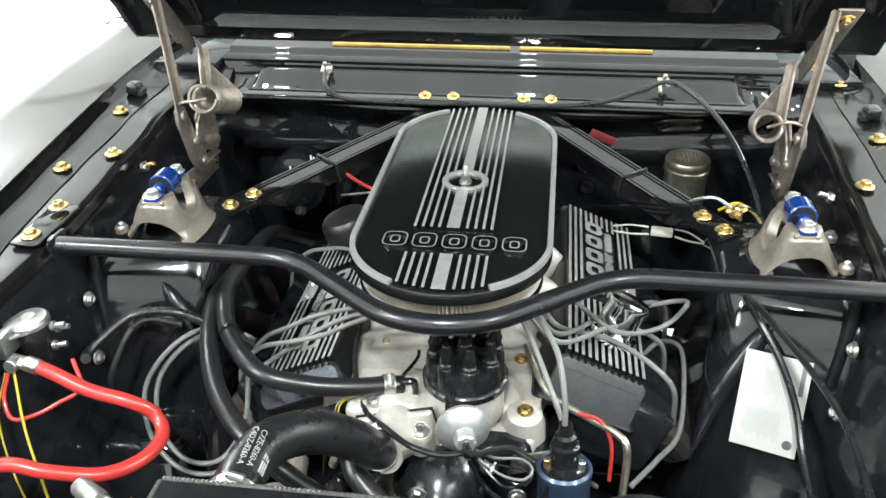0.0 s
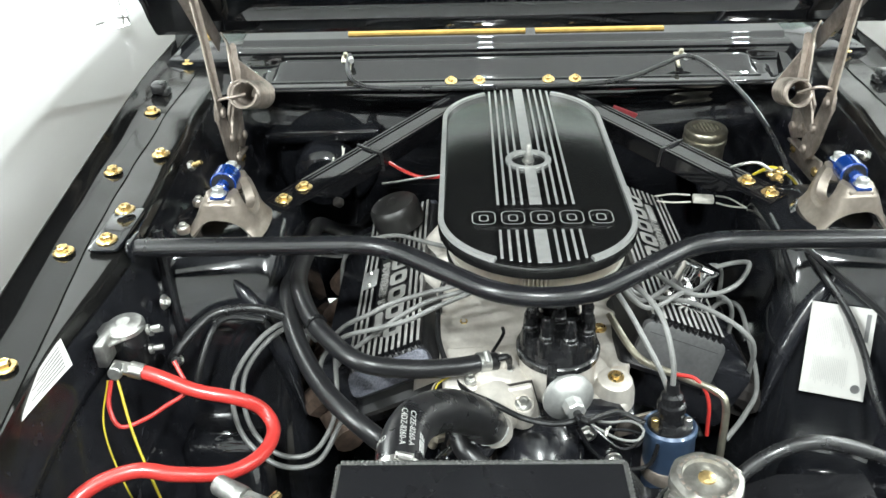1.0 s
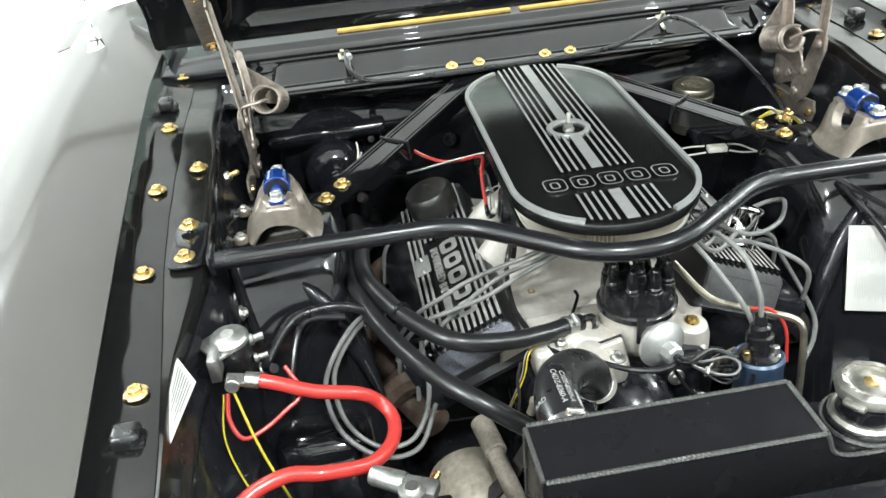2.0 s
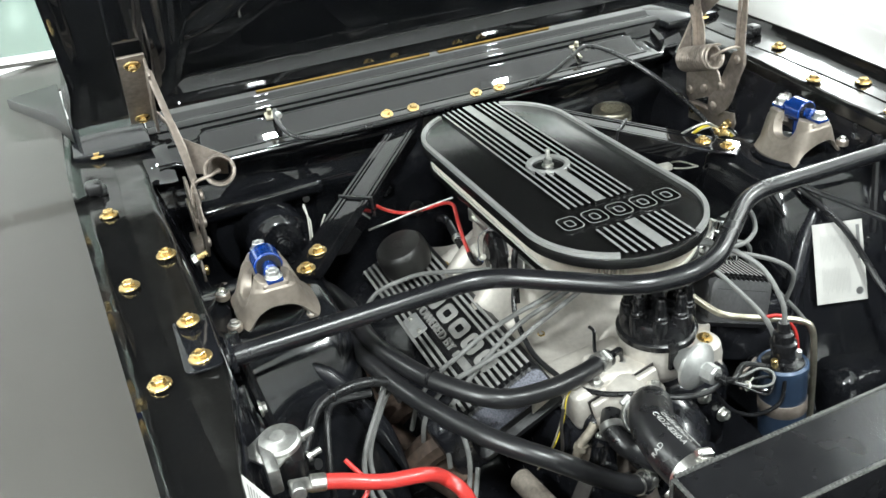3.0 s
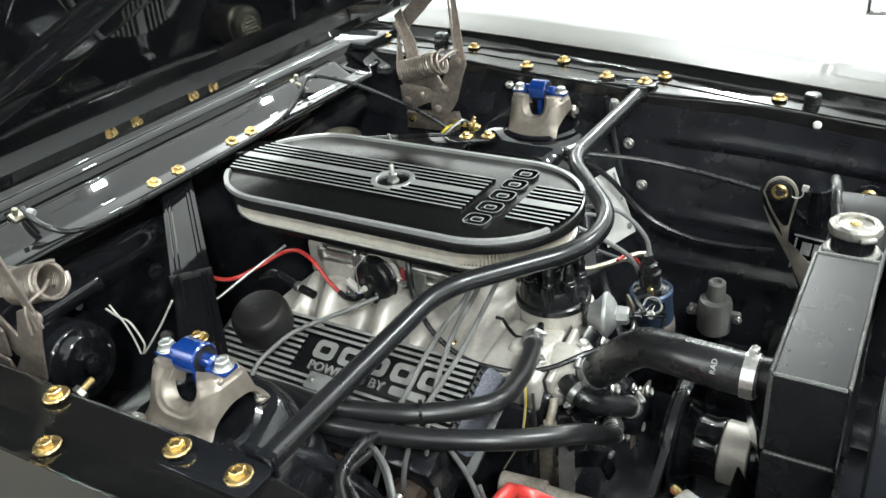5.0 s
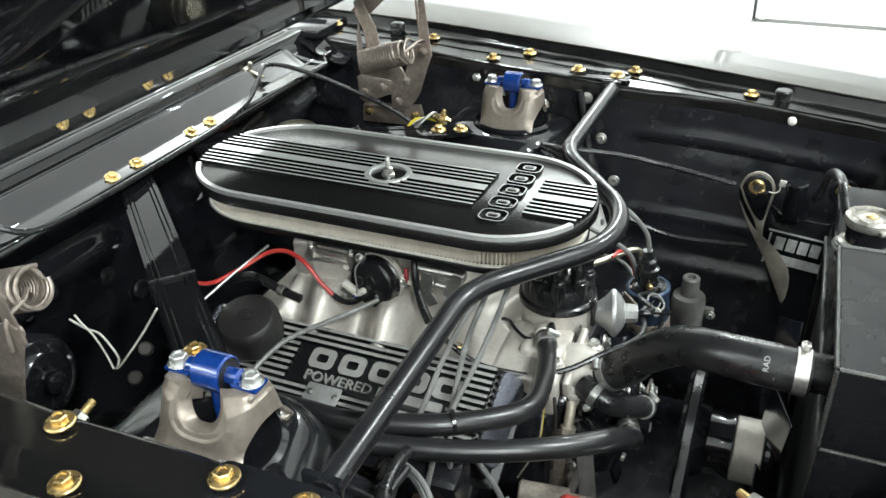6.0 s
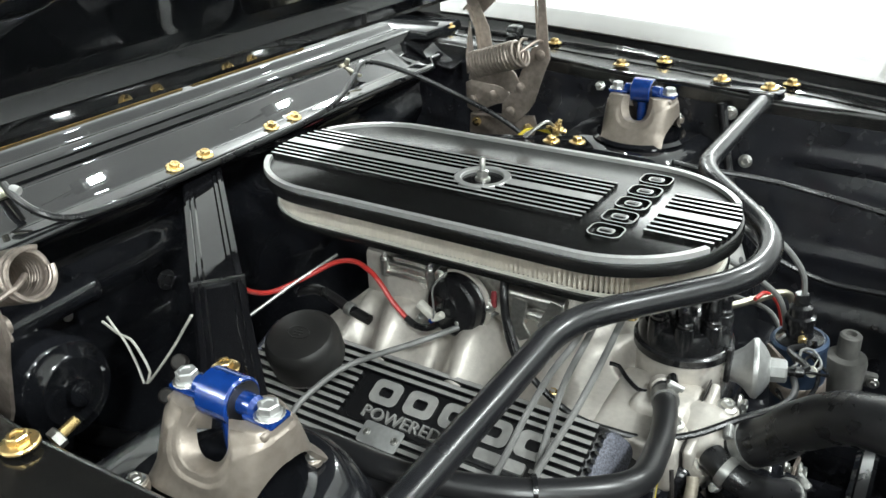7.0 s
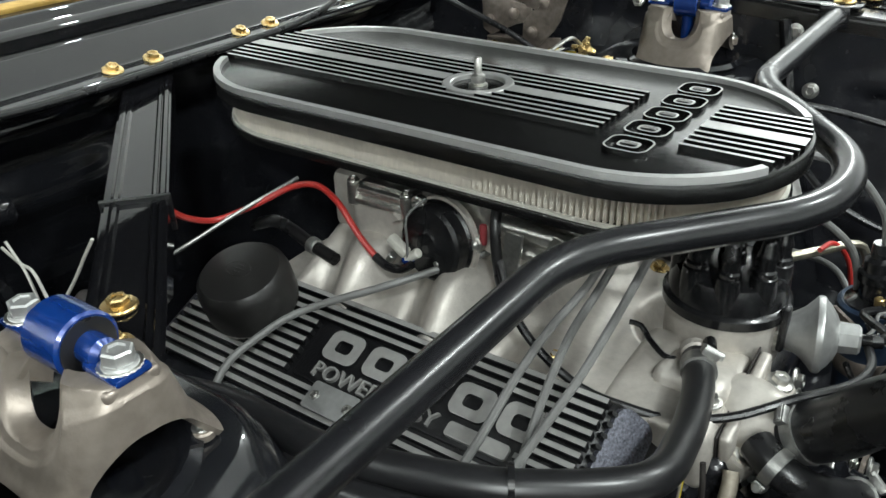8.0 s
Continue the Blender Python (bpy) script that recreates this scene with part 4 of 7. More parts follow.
for sx in STRIPES:
    for s in ((1,) if sx == 0 else (-1, 1)):
        x, w = s * sx, (0.0080 if sx == 0 else 0.0019)
        runs = [(oval_end(sx, True), -0.012), (0.050, oval_end(sx, False))]
        if sx < 0.0305:
            g = math.sqrt(0.0305 ** 2 - sx ** 2)
            runs = [runs[0], (0.050, 0.1865 - g), (0.1865 + g, runs[1][1])]
        for y0, y1 in runs:
            blacken_flanks(part("stripe", box((x, (y0 + y1) / 2, LID_Z - 0.001), (2 * w, y1 - y0, 0.0060), 0.0003, None, 1), M["polished"], lid), (0, 0, 1), M["lid_black"])
part("boss_ring", lathe([(0.0235, -0.004), (0.0235, 0.0012), (0.0245, 0.002), (0.0305, 0.002), (0.0315, 0.001), (0.0315, -0.004)], (0, 0.1865, LID_Z), (0, 0, 1), 48), M["polished"], lid, "polished boss ring")
part("well", rod(0.0236, 0.0012, (0, 0.1865, LID_Z - 0.0034), (0, 0, 1), 32), M["lid_black"], lid)
wing = lathe([(0.0085, 0), (0.0085, 0.002), (0.0052, 0.003), (0.0062, 0.004), (0.0062, 0.010), (0.0045, 0.011), (0.0032, 0.0115), (0.0032, 0.024), (0.0024, 0.0255), (0, 0.026)], (0, 0.1865, LID_Z - 0.0022), (0, 0, 1), 16)
part("stud_nut", wing, M["zinc"], lid, "plated centre stud and nut")
# five outlined emblem blocks in place of the name
for k in range(5):
    x0 = -0.080 + 0.0355 * k
    outer, inner = round_rect(x0, 0.001, x0 + 0.0290, 0.0345, 0.009), round_rect(x0 + 0.0014, 0.0024, x0 + 0.0276, 0.0331, 0.0078)
    bm = bmesh.new()
    rings = [[bm.verts.new((x, y, z)) for x, y in o] for o, z in ((outer, LID_Z - 0.003), (outer, LID_Z + 0.0018), (inner, LID_Z + 0.0018), (inner, LID_Z - 0.003))]
    for a, b in zip(rings, rings[1:]):
        for i in range(len(a)):
            bm.faces.new((a[i], a[(i + 1) % len(a)], b[(i + 1) % len(a)], b[i]))
    bmesh.ops.recalc_face_normals(bm, faces=bm.faces)
    emblem = blacken_flanks(part("emblem_block", bm, M["polished"], lid, "polished outlined emblem block"), (0, 0, 1), M["lid_black"])
    part("emblem_core", prism(round_rect(x0 + 0.0085, 0.0095, x0 + 0.0205, 0.0260, 0.004), LID_Z - 0.003, LID_Z + 0.0014, None, 0), M["polished"], emblem)
    blacken_flanks(emblem.children[-1], (0, 0, 1), M["lid_black"])
    part("emblem_fill", prism(round_rect(x0 + 0.0102, 0.0112, x0 + 0.0188, 0.0243, 0.0035), LID_Z - 0.003, LID_Z + 0.0018, None, 0.0003), M["lid_black"], emblem)
# pleated element
loop = [Vector((x, y, 0)) for x, y in stadium(0.1075, -0.0765, 0.449, 60)]
loop.append(loop[0])
cum = [0.0]
for a, b in zip(loop, loop[1:]):
    cum.append(cum[-1] + (b - a).length)
pleats, bm = 255, bmesh.new()
low, high = [], []
for k in range(pleats * 2):
    d = cum[-1] * k / (pleats * 2)
    i = max(j for j in range(len(cum)) if cum[j] <= d + 1e-9)
    i = min(i, len(loop) - 2)
    p = loop[i].lerp(loop[i + 1], (d - cum[i]) / max(1e-9, cum[i + 1] - cum[i]))
    t = (loop[i + 1] - loop[i]).normalized()
    n = Vector((t.y, -t.x, 0))
    p = p + n * (0.0 if k % 2 else -0.0095) + n * 0.0012 * noise.noise((p.x * 40, p.y * 40, 0))
    low.append(bm.verts.new((p.x, p.y, 0.8915))), high.append(bm.verts.new((p.x, p.y, 0.9205)))
for k in range(len(low)):
    j = (k + 1) % len(low)
    bm.faces.new((low[k], low[j], high[j], high[k]))
bmesh.ops.recalc_face_normals(bm, faces=bm.faces)
part("filter_element", bm, M["pleat"], cleaner, "cream pleated paper filter element", 10)
for z in (0.8925, 0.9195):
    band = add_sweep(bmesh.new(), [(x, y, z) for x, y in stadium(0.1085, -0.0775, 0.450, 40)], [(-0.0015, -0.0015), (0.0015, -0.0015), (0.0015, 0.0015), (-0.0015, 0.0015)])
    part("element_band", band, M["white_wire"], cleaner)
tray = prism(stadium(0.1120, -0.0810, 0.4535, 40), 0.8840, 0.8915, None, 0.002)
part("tray", tray, M["lid_black"], cleaner, "black base tray")
part("throat", rod(0.062, 0.03, (0, 0.185, 0.858), (0, 0, 1), 36, 0.004), M["lid_black"], cleaner)

# ---- carburetor ----
carb = thing("carburetor", (0, 0.185, 0.80), "silver cast four-barrel carburetor with black choke housing", "carburetor")
body = box((0, 0.200, 0.831), (0.156, 0.196, 0.058), 0.008)
add_box(body, (0, 0.185, 0.866), (0.11, 0.11, 0.02), 0.006)
part("body", body, M["cast"], carb)
for s in (-1, 1):
    bowl = box((s * 0.070, 0.232, 0.826), (0.046, 0.064, 0.056), 0.010, None, 3)
    add_box(bowl, (s * 0.080, 0.208, 0.838), (0.020, 0.030, 0.030), 0.005, None, 2)
    add_rod(bowl, 0.0050, 0.010, (s * 0.091, 0.206, 0.842), (s, 0, 0.2), 3, 0.001)
    bowl = part("fuel_bowl", bowl, M["cast"], carb, "cast fuel bowl")
    cover = bmesh.new()
    for lift, reach in ((0.0, 0.034), (0.0050, 0.029), (0.0095, 0.031), (0.0135, 0.024)):
        add_box(cover, (s * 0.066, 0.228, 0.8480 + lift), (0.002 + reach * 1.75, reach * 2, 0.0058), 0.0024)
    add_rod(cover, 0.012, 0.004, (s * 0.066, 0.228, 0.8645), (0, 0, 1), 24, 0.001)
    for bx in (-0.026, 0.026):
        for by in (-0.029, 0.029):
            add_rod(cover, 0.0058, 0.022, (s * 0.066 + bx, 0.228 + by, 0.8420), (0, 0, 1), 14, 0.002)
    cover = part("bowl_cover", cover, M["zinc"], bowl, "polished stepped bowl cover")
    for bx in (-0.026, 0.026):
        for by in (-0.029, 0.029):
            bolt(bowl, (s * 0.066 + bx, 0.228 + by, 0.8640), (0, 0, 1), BOLT_ZINC, 0.6)
    side = box((s * 0.060, 0.085, 0.848), (0.05, 0.055, 0.022), 0.006)
    add_rod(side, 0.0075, 0.062, (s * 0.088, 0.045, 0.860), (0, 1, 0), 14)
    add_rod(side, 0.006, 0.050, (s * 0.090, 0.048, 0.842), (0, 1, 0), 12)
    add_box(side, (s * 0.066, 0.148, 0.848), (0.034, 0.066, 0.056), 0.010)
    part("linkage_boss", side, M["zinc"], carb, "shiny plated linkage housing")
    part("link_plate", flat_link([(s * 0.099, 0.050, 0.868), (s * 0.099, 0.056, 0.845), (s * 0.098, 0.066, 0.832)], [0.006, 0.010, 0.006], 0.003), M["zinc"], carb)
choke_axis = Vector((-1, 0.12, 0.10)).normalized()
choke_at = Vector((-0.088, 0.162, 0.833))
part("choke_ring", lathe([(0.037, 0), (0.038, 0.002), (0.037, 0.006), (0.030, 0.007)], choke_at, choke_axis, 40), M["cast"], carb, "cast choke housing ring")
choke = part("choke_housing", lathe([(0.0345, 0.005), (0.0350, 0.008), (0.0330, 0.010), (0.0320, 0.020), (0.029, 0.0225), (0.012, 0.0235), (0.010, 0.0250), (0, 0.0250)], choke_at, choke_axis, 40), M["plastic_black"], carb, "glossy black round choke cap")
for k in range(3):
    a = 2.094 * k + 0.89
    side_v = Vector((0, math.cos(a), math.sin(a)))
    ear = choke_at + side_v * 0.0345 + choke_axis * 0.006
    part("clamp_ear", lathe([(0.0075, -0.004), (0.0075, 0.002), (0.0060, 0.003), (0.004, 0.003)], ear, choke_axis, 14), M["zinc"], choke, "plated retainer tab")
    part("tab_screw", lathe([(0.0040, 0.002), (0.0040, 0.0045), (0.0028, 0.0056), (0, 0.0056)], ear, choke_axis, 12), M["zinc"], choke)
part("face_stud", lathe([(0.0030, 0), (0.0030, 0.003), (0.0018, 0.004), (0, 0.004)], choke_at + choke_axis * 0.0225 + Vector((0, -0.010, -0.014)), choke_axis, 12), M["zinc"], choke)
part("choke_terminal", rod(0.0042, 0.016, choke_at + choke_axis * 0.029 + Vector((0, 0.004, -0.006)), Vector((0, 0.8, -0.6)), 12, 0.001), M["white_wire"], choke, "white sleeved spade terminal")
part("terminal_barrel", rod(0.0036, 0.011, choke_at + choke_axis * 0.029 + Vector((0, 0.031, -0.016)), Vector((0.1, 0.6, -0.75)), 10, 0.0006), M["zinc"], choke)
part("choke_plug", box(choke_at + choke_axis * 0.030 + Vector((0, 0.024, -0.005)), (0.009, 0.021, 0.0085), 0.002, pose(0, 0, 0, 34, 0, 0)), M["white_wire"], choke, "white wire plug")
part("choke_spade", box(choke_at + choke_axis * 0.030 + Vector((0, 0.015, -0.017)), (0.006, 0.010, 0.006), 0.001, pose(0, 0, 0, 20, 0, 0)), M["blue"], choke, "blue spade terminal")
part("choke_loop", tube([choke_at + choke_axis * 0.012 + Vector((0, 0.010, 0.036)), choke_at + choke_axis * 0.030 + Vector((0, 0.014, 0.024)), choke_at + choke_axis * 0.033 + Vector((0, 0.012, 0.0)), choke_at + choke_axis * 0.031 + Vector((0, 0.016, -0.020)), choke_at + choke_axis * 0.028 + Vector((0, 0.030, -0.026))], 0.0011, 6), M["grey_wire"], choke, "thin dark wire loop")
part("red_fitting", box((-0.093, 0.122, 0.849), (0.005, 0.006, 0.019), 0.002), M["tag_red"], carb, "red plastic fitting")
part("side_hose", tube([(-0.088, 0.112, 0.876), (-0.098, 0.108, 0.862), (-0.102, 0.104, 0.840), (-0.104, 0.098, 0.815), (-0.110, 0.086, 0.796)], 0.0045, 12), M["rubber"], carb, "short black hose")
part("hose_nut", box((-0.092, 0.100, 0.824), (0.016, 0.022, 0.020), 0.003, pose(0, 0, 0, 0, 0, 30)), M["cast"], carb)
part("throttle_lever", flat_link([(-0.098, 0.090, 0.862), (-0.100, 0.092, 0.835), (-0.100, 0.082, 0.818)], 0.008, 0.003), M["zinc"], carb)

# ---- engine: block, heads, intake manifold, front drive ----
engine = thing("engine", (0, 0.15, 0.45), "V8 engine with cast aluminium intake manifold", "engine")
part("block", box((0, 0.17, 0.58), (0.26, 0.50, 0.26), 0.02), M["apron_black"], engine, "black painted engine block")
for s in (-1, 1):
    head = box((s * 0.205, 0.180, 0.695), (0.14, 0.40, 0.10), 0.012, pose(0, 0, 0, 0, s * 22, 0))
    part("cylinder_head", head, M["apron_black"], engine)
    man = add_sweep(bmesh.new(), spline([(-0.250, -0.020, 0.612) if s < 0 else (0.29, 0.02, 0.64), (s * 0.31, 0.10, 0.63), (s * 0.31, 0.28, 0.61), (s * 0.27, 0.36, 0.52)]), circle(0.023, 12))
    for ey in (0.02, 0.12, 0.22, 0.32):
        add_sweep(man, spline([(s * 0.24, ey, 0.67), (s * 0.28, ey, 0.665), (s * 0.305, ey + 0.01, 0.635)]), circle(0.022, 10))
    part("exhaust_manifold", man, M["rust" if s < 0 else "dark_iron"], engine, "brown cast iron exhaust manifold" if s < 0 else "dark cast iron exhaust manifold")
def intake_at(u, v):
    x, y = -0.158 + 0.316 * u, -0.040 + 0.415 * v
    x *= 1 - (0.24 * step(0.06, -0.02, y) if x > 0 else 0)
    run = math.cos(2 * math.pi * (y - 0.045) / 0.094)
    xe = abs(x) - 0.026 * run * step(0.03, 0.10, abs(x)) * step(0.0, 0.03, y) * step(0.345, 0.32, y)
    top = 0.752 + 0.064 * step(0.040, 0.135, y) * step(0.325, 0.285, y) - 0.012 * step(0.296, 0.335, y)
    side = step(0.152, 0.082, xe) ** 0.8
    z = 0.752 + (top - 0.752) * side
    well = step(0.074, 0.054, math.hypot(x - 0.025, y + 0.042))
    z = z * (1 - well) + 0.722 * well
    if v in (0.0, 1.0) or u in (0.0, 1.0):
        z = 0.715
    z += 0.004 * run * step(0.05, 0.09, abs(x)) * step(0.0, 0.03, y) * step(0.345, 0.32, y)
    return (x, y, z + 0.0015 * noise.noise((x * 20, y * 20, 1)))


intake = part("intake_manifold", grid_sheet(intake_at, 110, 130, 0), M["cast"], engine, "cast aluminium intake manifold", 60)
front = box((-0.062, -0.038, 0.729), (0.112, 0.088, 0.058), 0.010, pose(0, 0, 0, 0, -4, 0), 3)
add_box(front, (-0.048, -0.050, 0.744), (0.070, 0.060, 0.040), 0.012, pose(0, 0, 0, 0, 14, 0), 3)
add_box(front, (0.0, -0.040, 0.700), (0.230, 0.080, 0.050), 0.014, None, 3)
part("front_casting", front, M["cast"], intake)
part("bolt_boss", rod(0.016, 0.030, (-0.085, -0.066, 0.727), (0, -0.1, 1), 24, 0.004), M["cast"], intake)
part("sender_boss", lathe([(0.030, 0), (0.027, 0.030), (0.022, 0.044), (0.016, 0.048)], (0.096, -0.045, 0.698), (0.05, -0.1, 1), 28), M["cast"], intake)
part("side_boss", box((0.088, -0.010, 0.722), (0.050, 0.080, 0.046), 0.014, None, 3), M["cast"], intake)
for p in ((0.099, -0.050, 0.7455), (-0.092, 0.055, 0.7530), (0.090, 0.040, 0.7540)):
    bolt(intake, p, (0, -0.15, 1), BOLT_BRASS, 0.90)
for s in (-1, 1):
    for by in (0.125, 0.205, 0.285):
        bolt(intake, (s * 0.1360, by, 0.7600), (s * 0.4, 0, 1), BOLT_BRASS, 0.80)
neck = bmesh.new()
add_lathe(neck, [(0.034, 0.0), (0.034, 0.008), (0.031, 0.018), (0.026, 0.028), (0.0240, 0.036), (0.0240, 0.062)], (-0.052, -0.084, 0.730), (-0.12, -1, 0.25), 32)
add_box(neck, (-0.050, -0.0890, 0.7300), (0.096, 0.010, 0.056), 0.004, pose(0, 0, 0, 0, -14, 0), 3)
add_lathe(neck, [(0.0165, -0.022), (0.0155, 0.0), (0.0140, 0.006), (0.0125, 0.0075)], (-0.021, -0.102, 0.742), (0, -0.22, 1), 24)
add_lathe(neck, [(0.0150, -0.014), (0.0145, 0.0), (0.0130, 0.004)], (-0.084, -0.098, 0.720), (-0.1, -0.5, 0.9), 20)
neck = part("water_neck", neck, M["cast"], engine, "cast aluminium thermostat housing")
part("gasket", box((-0.050, -0.0832, 0.7300), (0.098, 0.0016, 0.058), 0.0005, pose(0, 0, 0, 0, -14, 0), 1), M["dark_iron"], neck, "thin dark gasket")
bolt(neck, (-0.021, -0.1037, 0.7495), (0, -0.22, 1), BOLT_ZINC, 1.2)
bolt(neck, (-0.0845, -0.1000, 0.7236), (-0.1, -0.5, 0.9), BOLT_ZINC, 1.0)
bolt(engine, (-0.0830, -0.0700, 0.7585), (-0.1, -0.1, 1), BOLT_ZINC, 1.0, 10)
spout = lathe([(0.012, 0), (0.012, 0.012), (0.0095, 0.014), (0.0095, 0.028)], (-0.036, -0.040, 0.764), (-0.9, -0.4, 0.3), 16)
part("heater_spout", spout, M["cast"], engine)
pump = bmesh.new()
add_lathe(pump, [(0.055, 0), (0.060, 0.012), (0.052, 0.045), (0.035, 0.060), (0.025, 0.075)], (0, -0.085, 0.66), (0, -1, 0), 28)
add_box(pump, (0, -0.075, 0.66), (0.22, 0.05, 0.13), 0.018, None, 3)
add_rod(pump, 0.018, 0.05, (-0.06, -0.11, 0.712), (-0.5, -1, 0.1), 18)
add_rod(pump, 0.015, 0.06, (-0.085, -0.09, 0.675), (-0.7, -0.9, 0), 18)
part("water_pump", pump, M["apron_black"], engine, "black painted water pump housing")
for px, py, pz in ((-0.075, -0.102, 0.700), (-0.095, -0.102, 0.655), (-0.060, -0.102, 0.612), (0.060, -0.102, 0.700), (0.095, -0.102, 0.655), (-0.102, -0.100, 0.620), (-0.020, -0.146, 0.690), (-0.045, -0.132, 0.640)):
    bolt(engine, (px, py, pz), (0, -1, 0.15), BOLT_ZINC, 1.2, px * 400)
arm = add_sweep(bmesh.new(), spline([(-0.095, -0.110, 0.690), (-0.130, -0.125, 0.665), (-0.165, -0.140, 0.625), (-0.205, -0.150, 0.590)]), [(-0.010, -0.002), (0.010, -0.002), (0.010, 0.002), (-0.010, 0.002)])
part("alternator_bracket", arm, M["dark_iron"], engine, "slotted steel alternator bracket")
part("timing_cover", box((-0.055, -0.088, 0.600), (0.12, 0.03, 0.16), 0.012, None, 3), M["phosphate"], engine, "grimy cast timing cover")
bypass = part("bypass_hose", tube([(-0.085, -0.108, 0.738), (-0.097, -0.126, 0.734), (-0.092, -0.150, 0.722), (-0.060, -0.172, 0.700), (-0.032, -0.178, 0.680)], 0.0135, 14), M["rubber"], engine)
clamp_band(bypass, (-0.097, -0.126, 0.734), (-0.3, -1, -0.3), 0.0138, 0.009, M["dull_zinc"], (-0.6, 0, -1))
pulley = bmesh.new()
add_lathe(pulley, [(0.020, 0), (0.085, 0.002), (0.088, 0.006), (0.076, 0.012), (0.088, 0.018), (0.086, 0.022), (0.055, 0.020), (0.05, 0.030), (0.046, 0.035), (0, 0.035)], (0, -0.223, 0.625), (0, -1, 0), 44)
part("pulley", pulley, M["gloss_black"], engine, "gloss black water pump pulley")
spacer = lathe([(0.050, 0), (0.052, 0.004), (0.042, 0.008), (0.040, 0.036), (0.043, 0.042), (0.043, 0.046)], (0, -0.243, 0.622), (0, -1, 0), 36)
spacer = part("fan_hub", spacer, M["gloss_black"], engine, "gloss black drum-shaped fan hub")
part("hub_plate", rod(0.042, 0.036, (0, -0.290, 0.622), (0, -1, 0), 36, 0.002), M["cast"], spacer, "bare aluminium hub plate")
fan = part("fan", rod(0.036, 0.008, (0, -0.327, 0.622), (0, -1, 0), 24), M["gloss_black"], engine, "black cooling fan")
blade_me = mesh_of("fan_blade", box((0, 0, 0), (0.13, 0.003, 0.055), 0.001, None, 1), M["gloss_black"])
for k in range(6):
    piece("fan_blade", blade_me, fan, Matrix.Translation((0, -0.331, 0.622)) @ Matrix.Rotation(math.pi / 3 * k + 0.0, 4, "Y") @ Matrix.Translation((0.112, 0, 0)) @ Matrix.Rotation(radians(28), 4, "X"))
belt_pts = []
for cx, cz, r, a0, a1 in ((0, 0.625, 0.086, -20, 150), (-0.215, 0.545, 0.040, 120, 235), (0, 0.48, 0.075, 200, 345)):
    for k in range(13):
        a = radians(a0 + (a1 - a0) * k / 12)
        belt_pts.append((cx + r * math.cos(a), -0.236, cz + r * math.sin(a)))
belt_pts.append(belt_pts[0])
part("fan_belt", add_sweep(bmesh.new(), belt_pts, [(-0.006, -0.005), (0.006, -0.005), (0.004, 0.005), (-0.004, 0.005)]), M["rubber"], engine, "black rubber fan belt")
alt = bmesh.new()
add_lathe(alt, [(0.03, 0), (0.058, 0.006), (0.062, 0.03), (0.060, 0.075), (0.05, 0.09), (0.03, 0.095)], (-0.215, -0.06, 0.545), (0, -1, 0), 32)
add_lathe(alt, [(0.034, 0), (0.036, 0.004), (0.030, 0.010), (0.036, 0.016), (0.034, 0.020)], (-0.215, -0.225, 0.545), (0, -1, 0), 28)
add_rod(alt, 0.01, 0.08, (-0.215, -0.15, 0.545), (0, -1, 0), 12)
part("alternator", alt, M["alloy_tan"], engine, "aged alloy alternator")
part("oil_filler_neck", rod(0.024, 0.02, (-0.203, 0.289, 0.772), (-0.37, 0, 0.93), 20), M["zinc"], engine)
for k in range(2):
    part("sensor_lead", tube([(-0.100 + 0.005 * k, -0.050, 0.754), (-0.128 + 0.004 * k, -0.068, 0.752), (-0.137 + 0.004 * k, -0.072, 0.718), (-0.151 + 0.003 * k, -0.070, 0.677), (-0.160, -0.05, 0.63)], 0.0010, 8), M["yellow" if k else "alloy_tan"], engine, "thin yellow wire" if k else "thin pale wire")
# small fittings round the water pump
part("drain_fitting", tube([(-0.104, -0.098, 0.722), (-0.111, -0.100, 0.714), (-0.124, -0.101, 0.703), (-0.133, -0.101, 0.679)], 0.0060, 12), M["alloy_tan"], engine, "pale elbow fitting")
part("fitting_nut", lathe([(0.0095, 0), (0.0095, 0.008), (0.0075, 0.009)], (-0.124, -0.101, 0.700), (-0.25, 0, -1), 6), M["alloy_tan"], engine)
part("sender_rod", tube([(-0.140, -0.086, 0.752), (-0.146, -0.090, 0.730), (-0.145, -0.090, 0.695), (-0.150, -0.09, 0.65)], 0.0022, 8), M["dark_iron"], engine)
part("tension_arm", flat_link([(0.058, -0.172, 0.648), (0.030, -0.172, 0.656), (0.012, -0.172, 0.642), (-0.004, -0.172, 0.618), (-0.012, -0.172, 0.590)], [0.008, 0.009, 0.006, 0.008, 0.006], 0.004, (0, 1, 0)), M["phosphate"], engine, "grey steel tensioner arm")
bolt(engine, (-0.003, -0.176, 0.624), (0, -1, 0.1), BOLT_HEAD, 0.95, 12)
bolt(engine, (0.034, -0.176, 0.656), (0, -1, 0.1), BOLT_ZINC, 1.1, 40)
clamp_band(bypass, (-0.040, -0.177, 0.686), (0.75, -0.15, -0.6), 0.0138, 0.009, M["dull_zinc"], (0.1, -0.6, 1))
part("pump_cover", lathe([(0.046, 0), (0.048, 0.004), (0.042, 0.012), (0.030, 0.016), (0.028, 0.030), (0.022, 0.034)], (0, -0.150, 0.640), (0, -1, 0), 32), M["gloss_black"], engine, "gloss black pump nose")
for k in range(6):
    a = 1.047 * k + 0.3
    bolt(engine, (0.039 * math.cos(a), -0.1635, 0.640 + 0.039 * math.sin(a)), (0, -1, 0), BOLT_ZINC, 0.7, 25 * k)
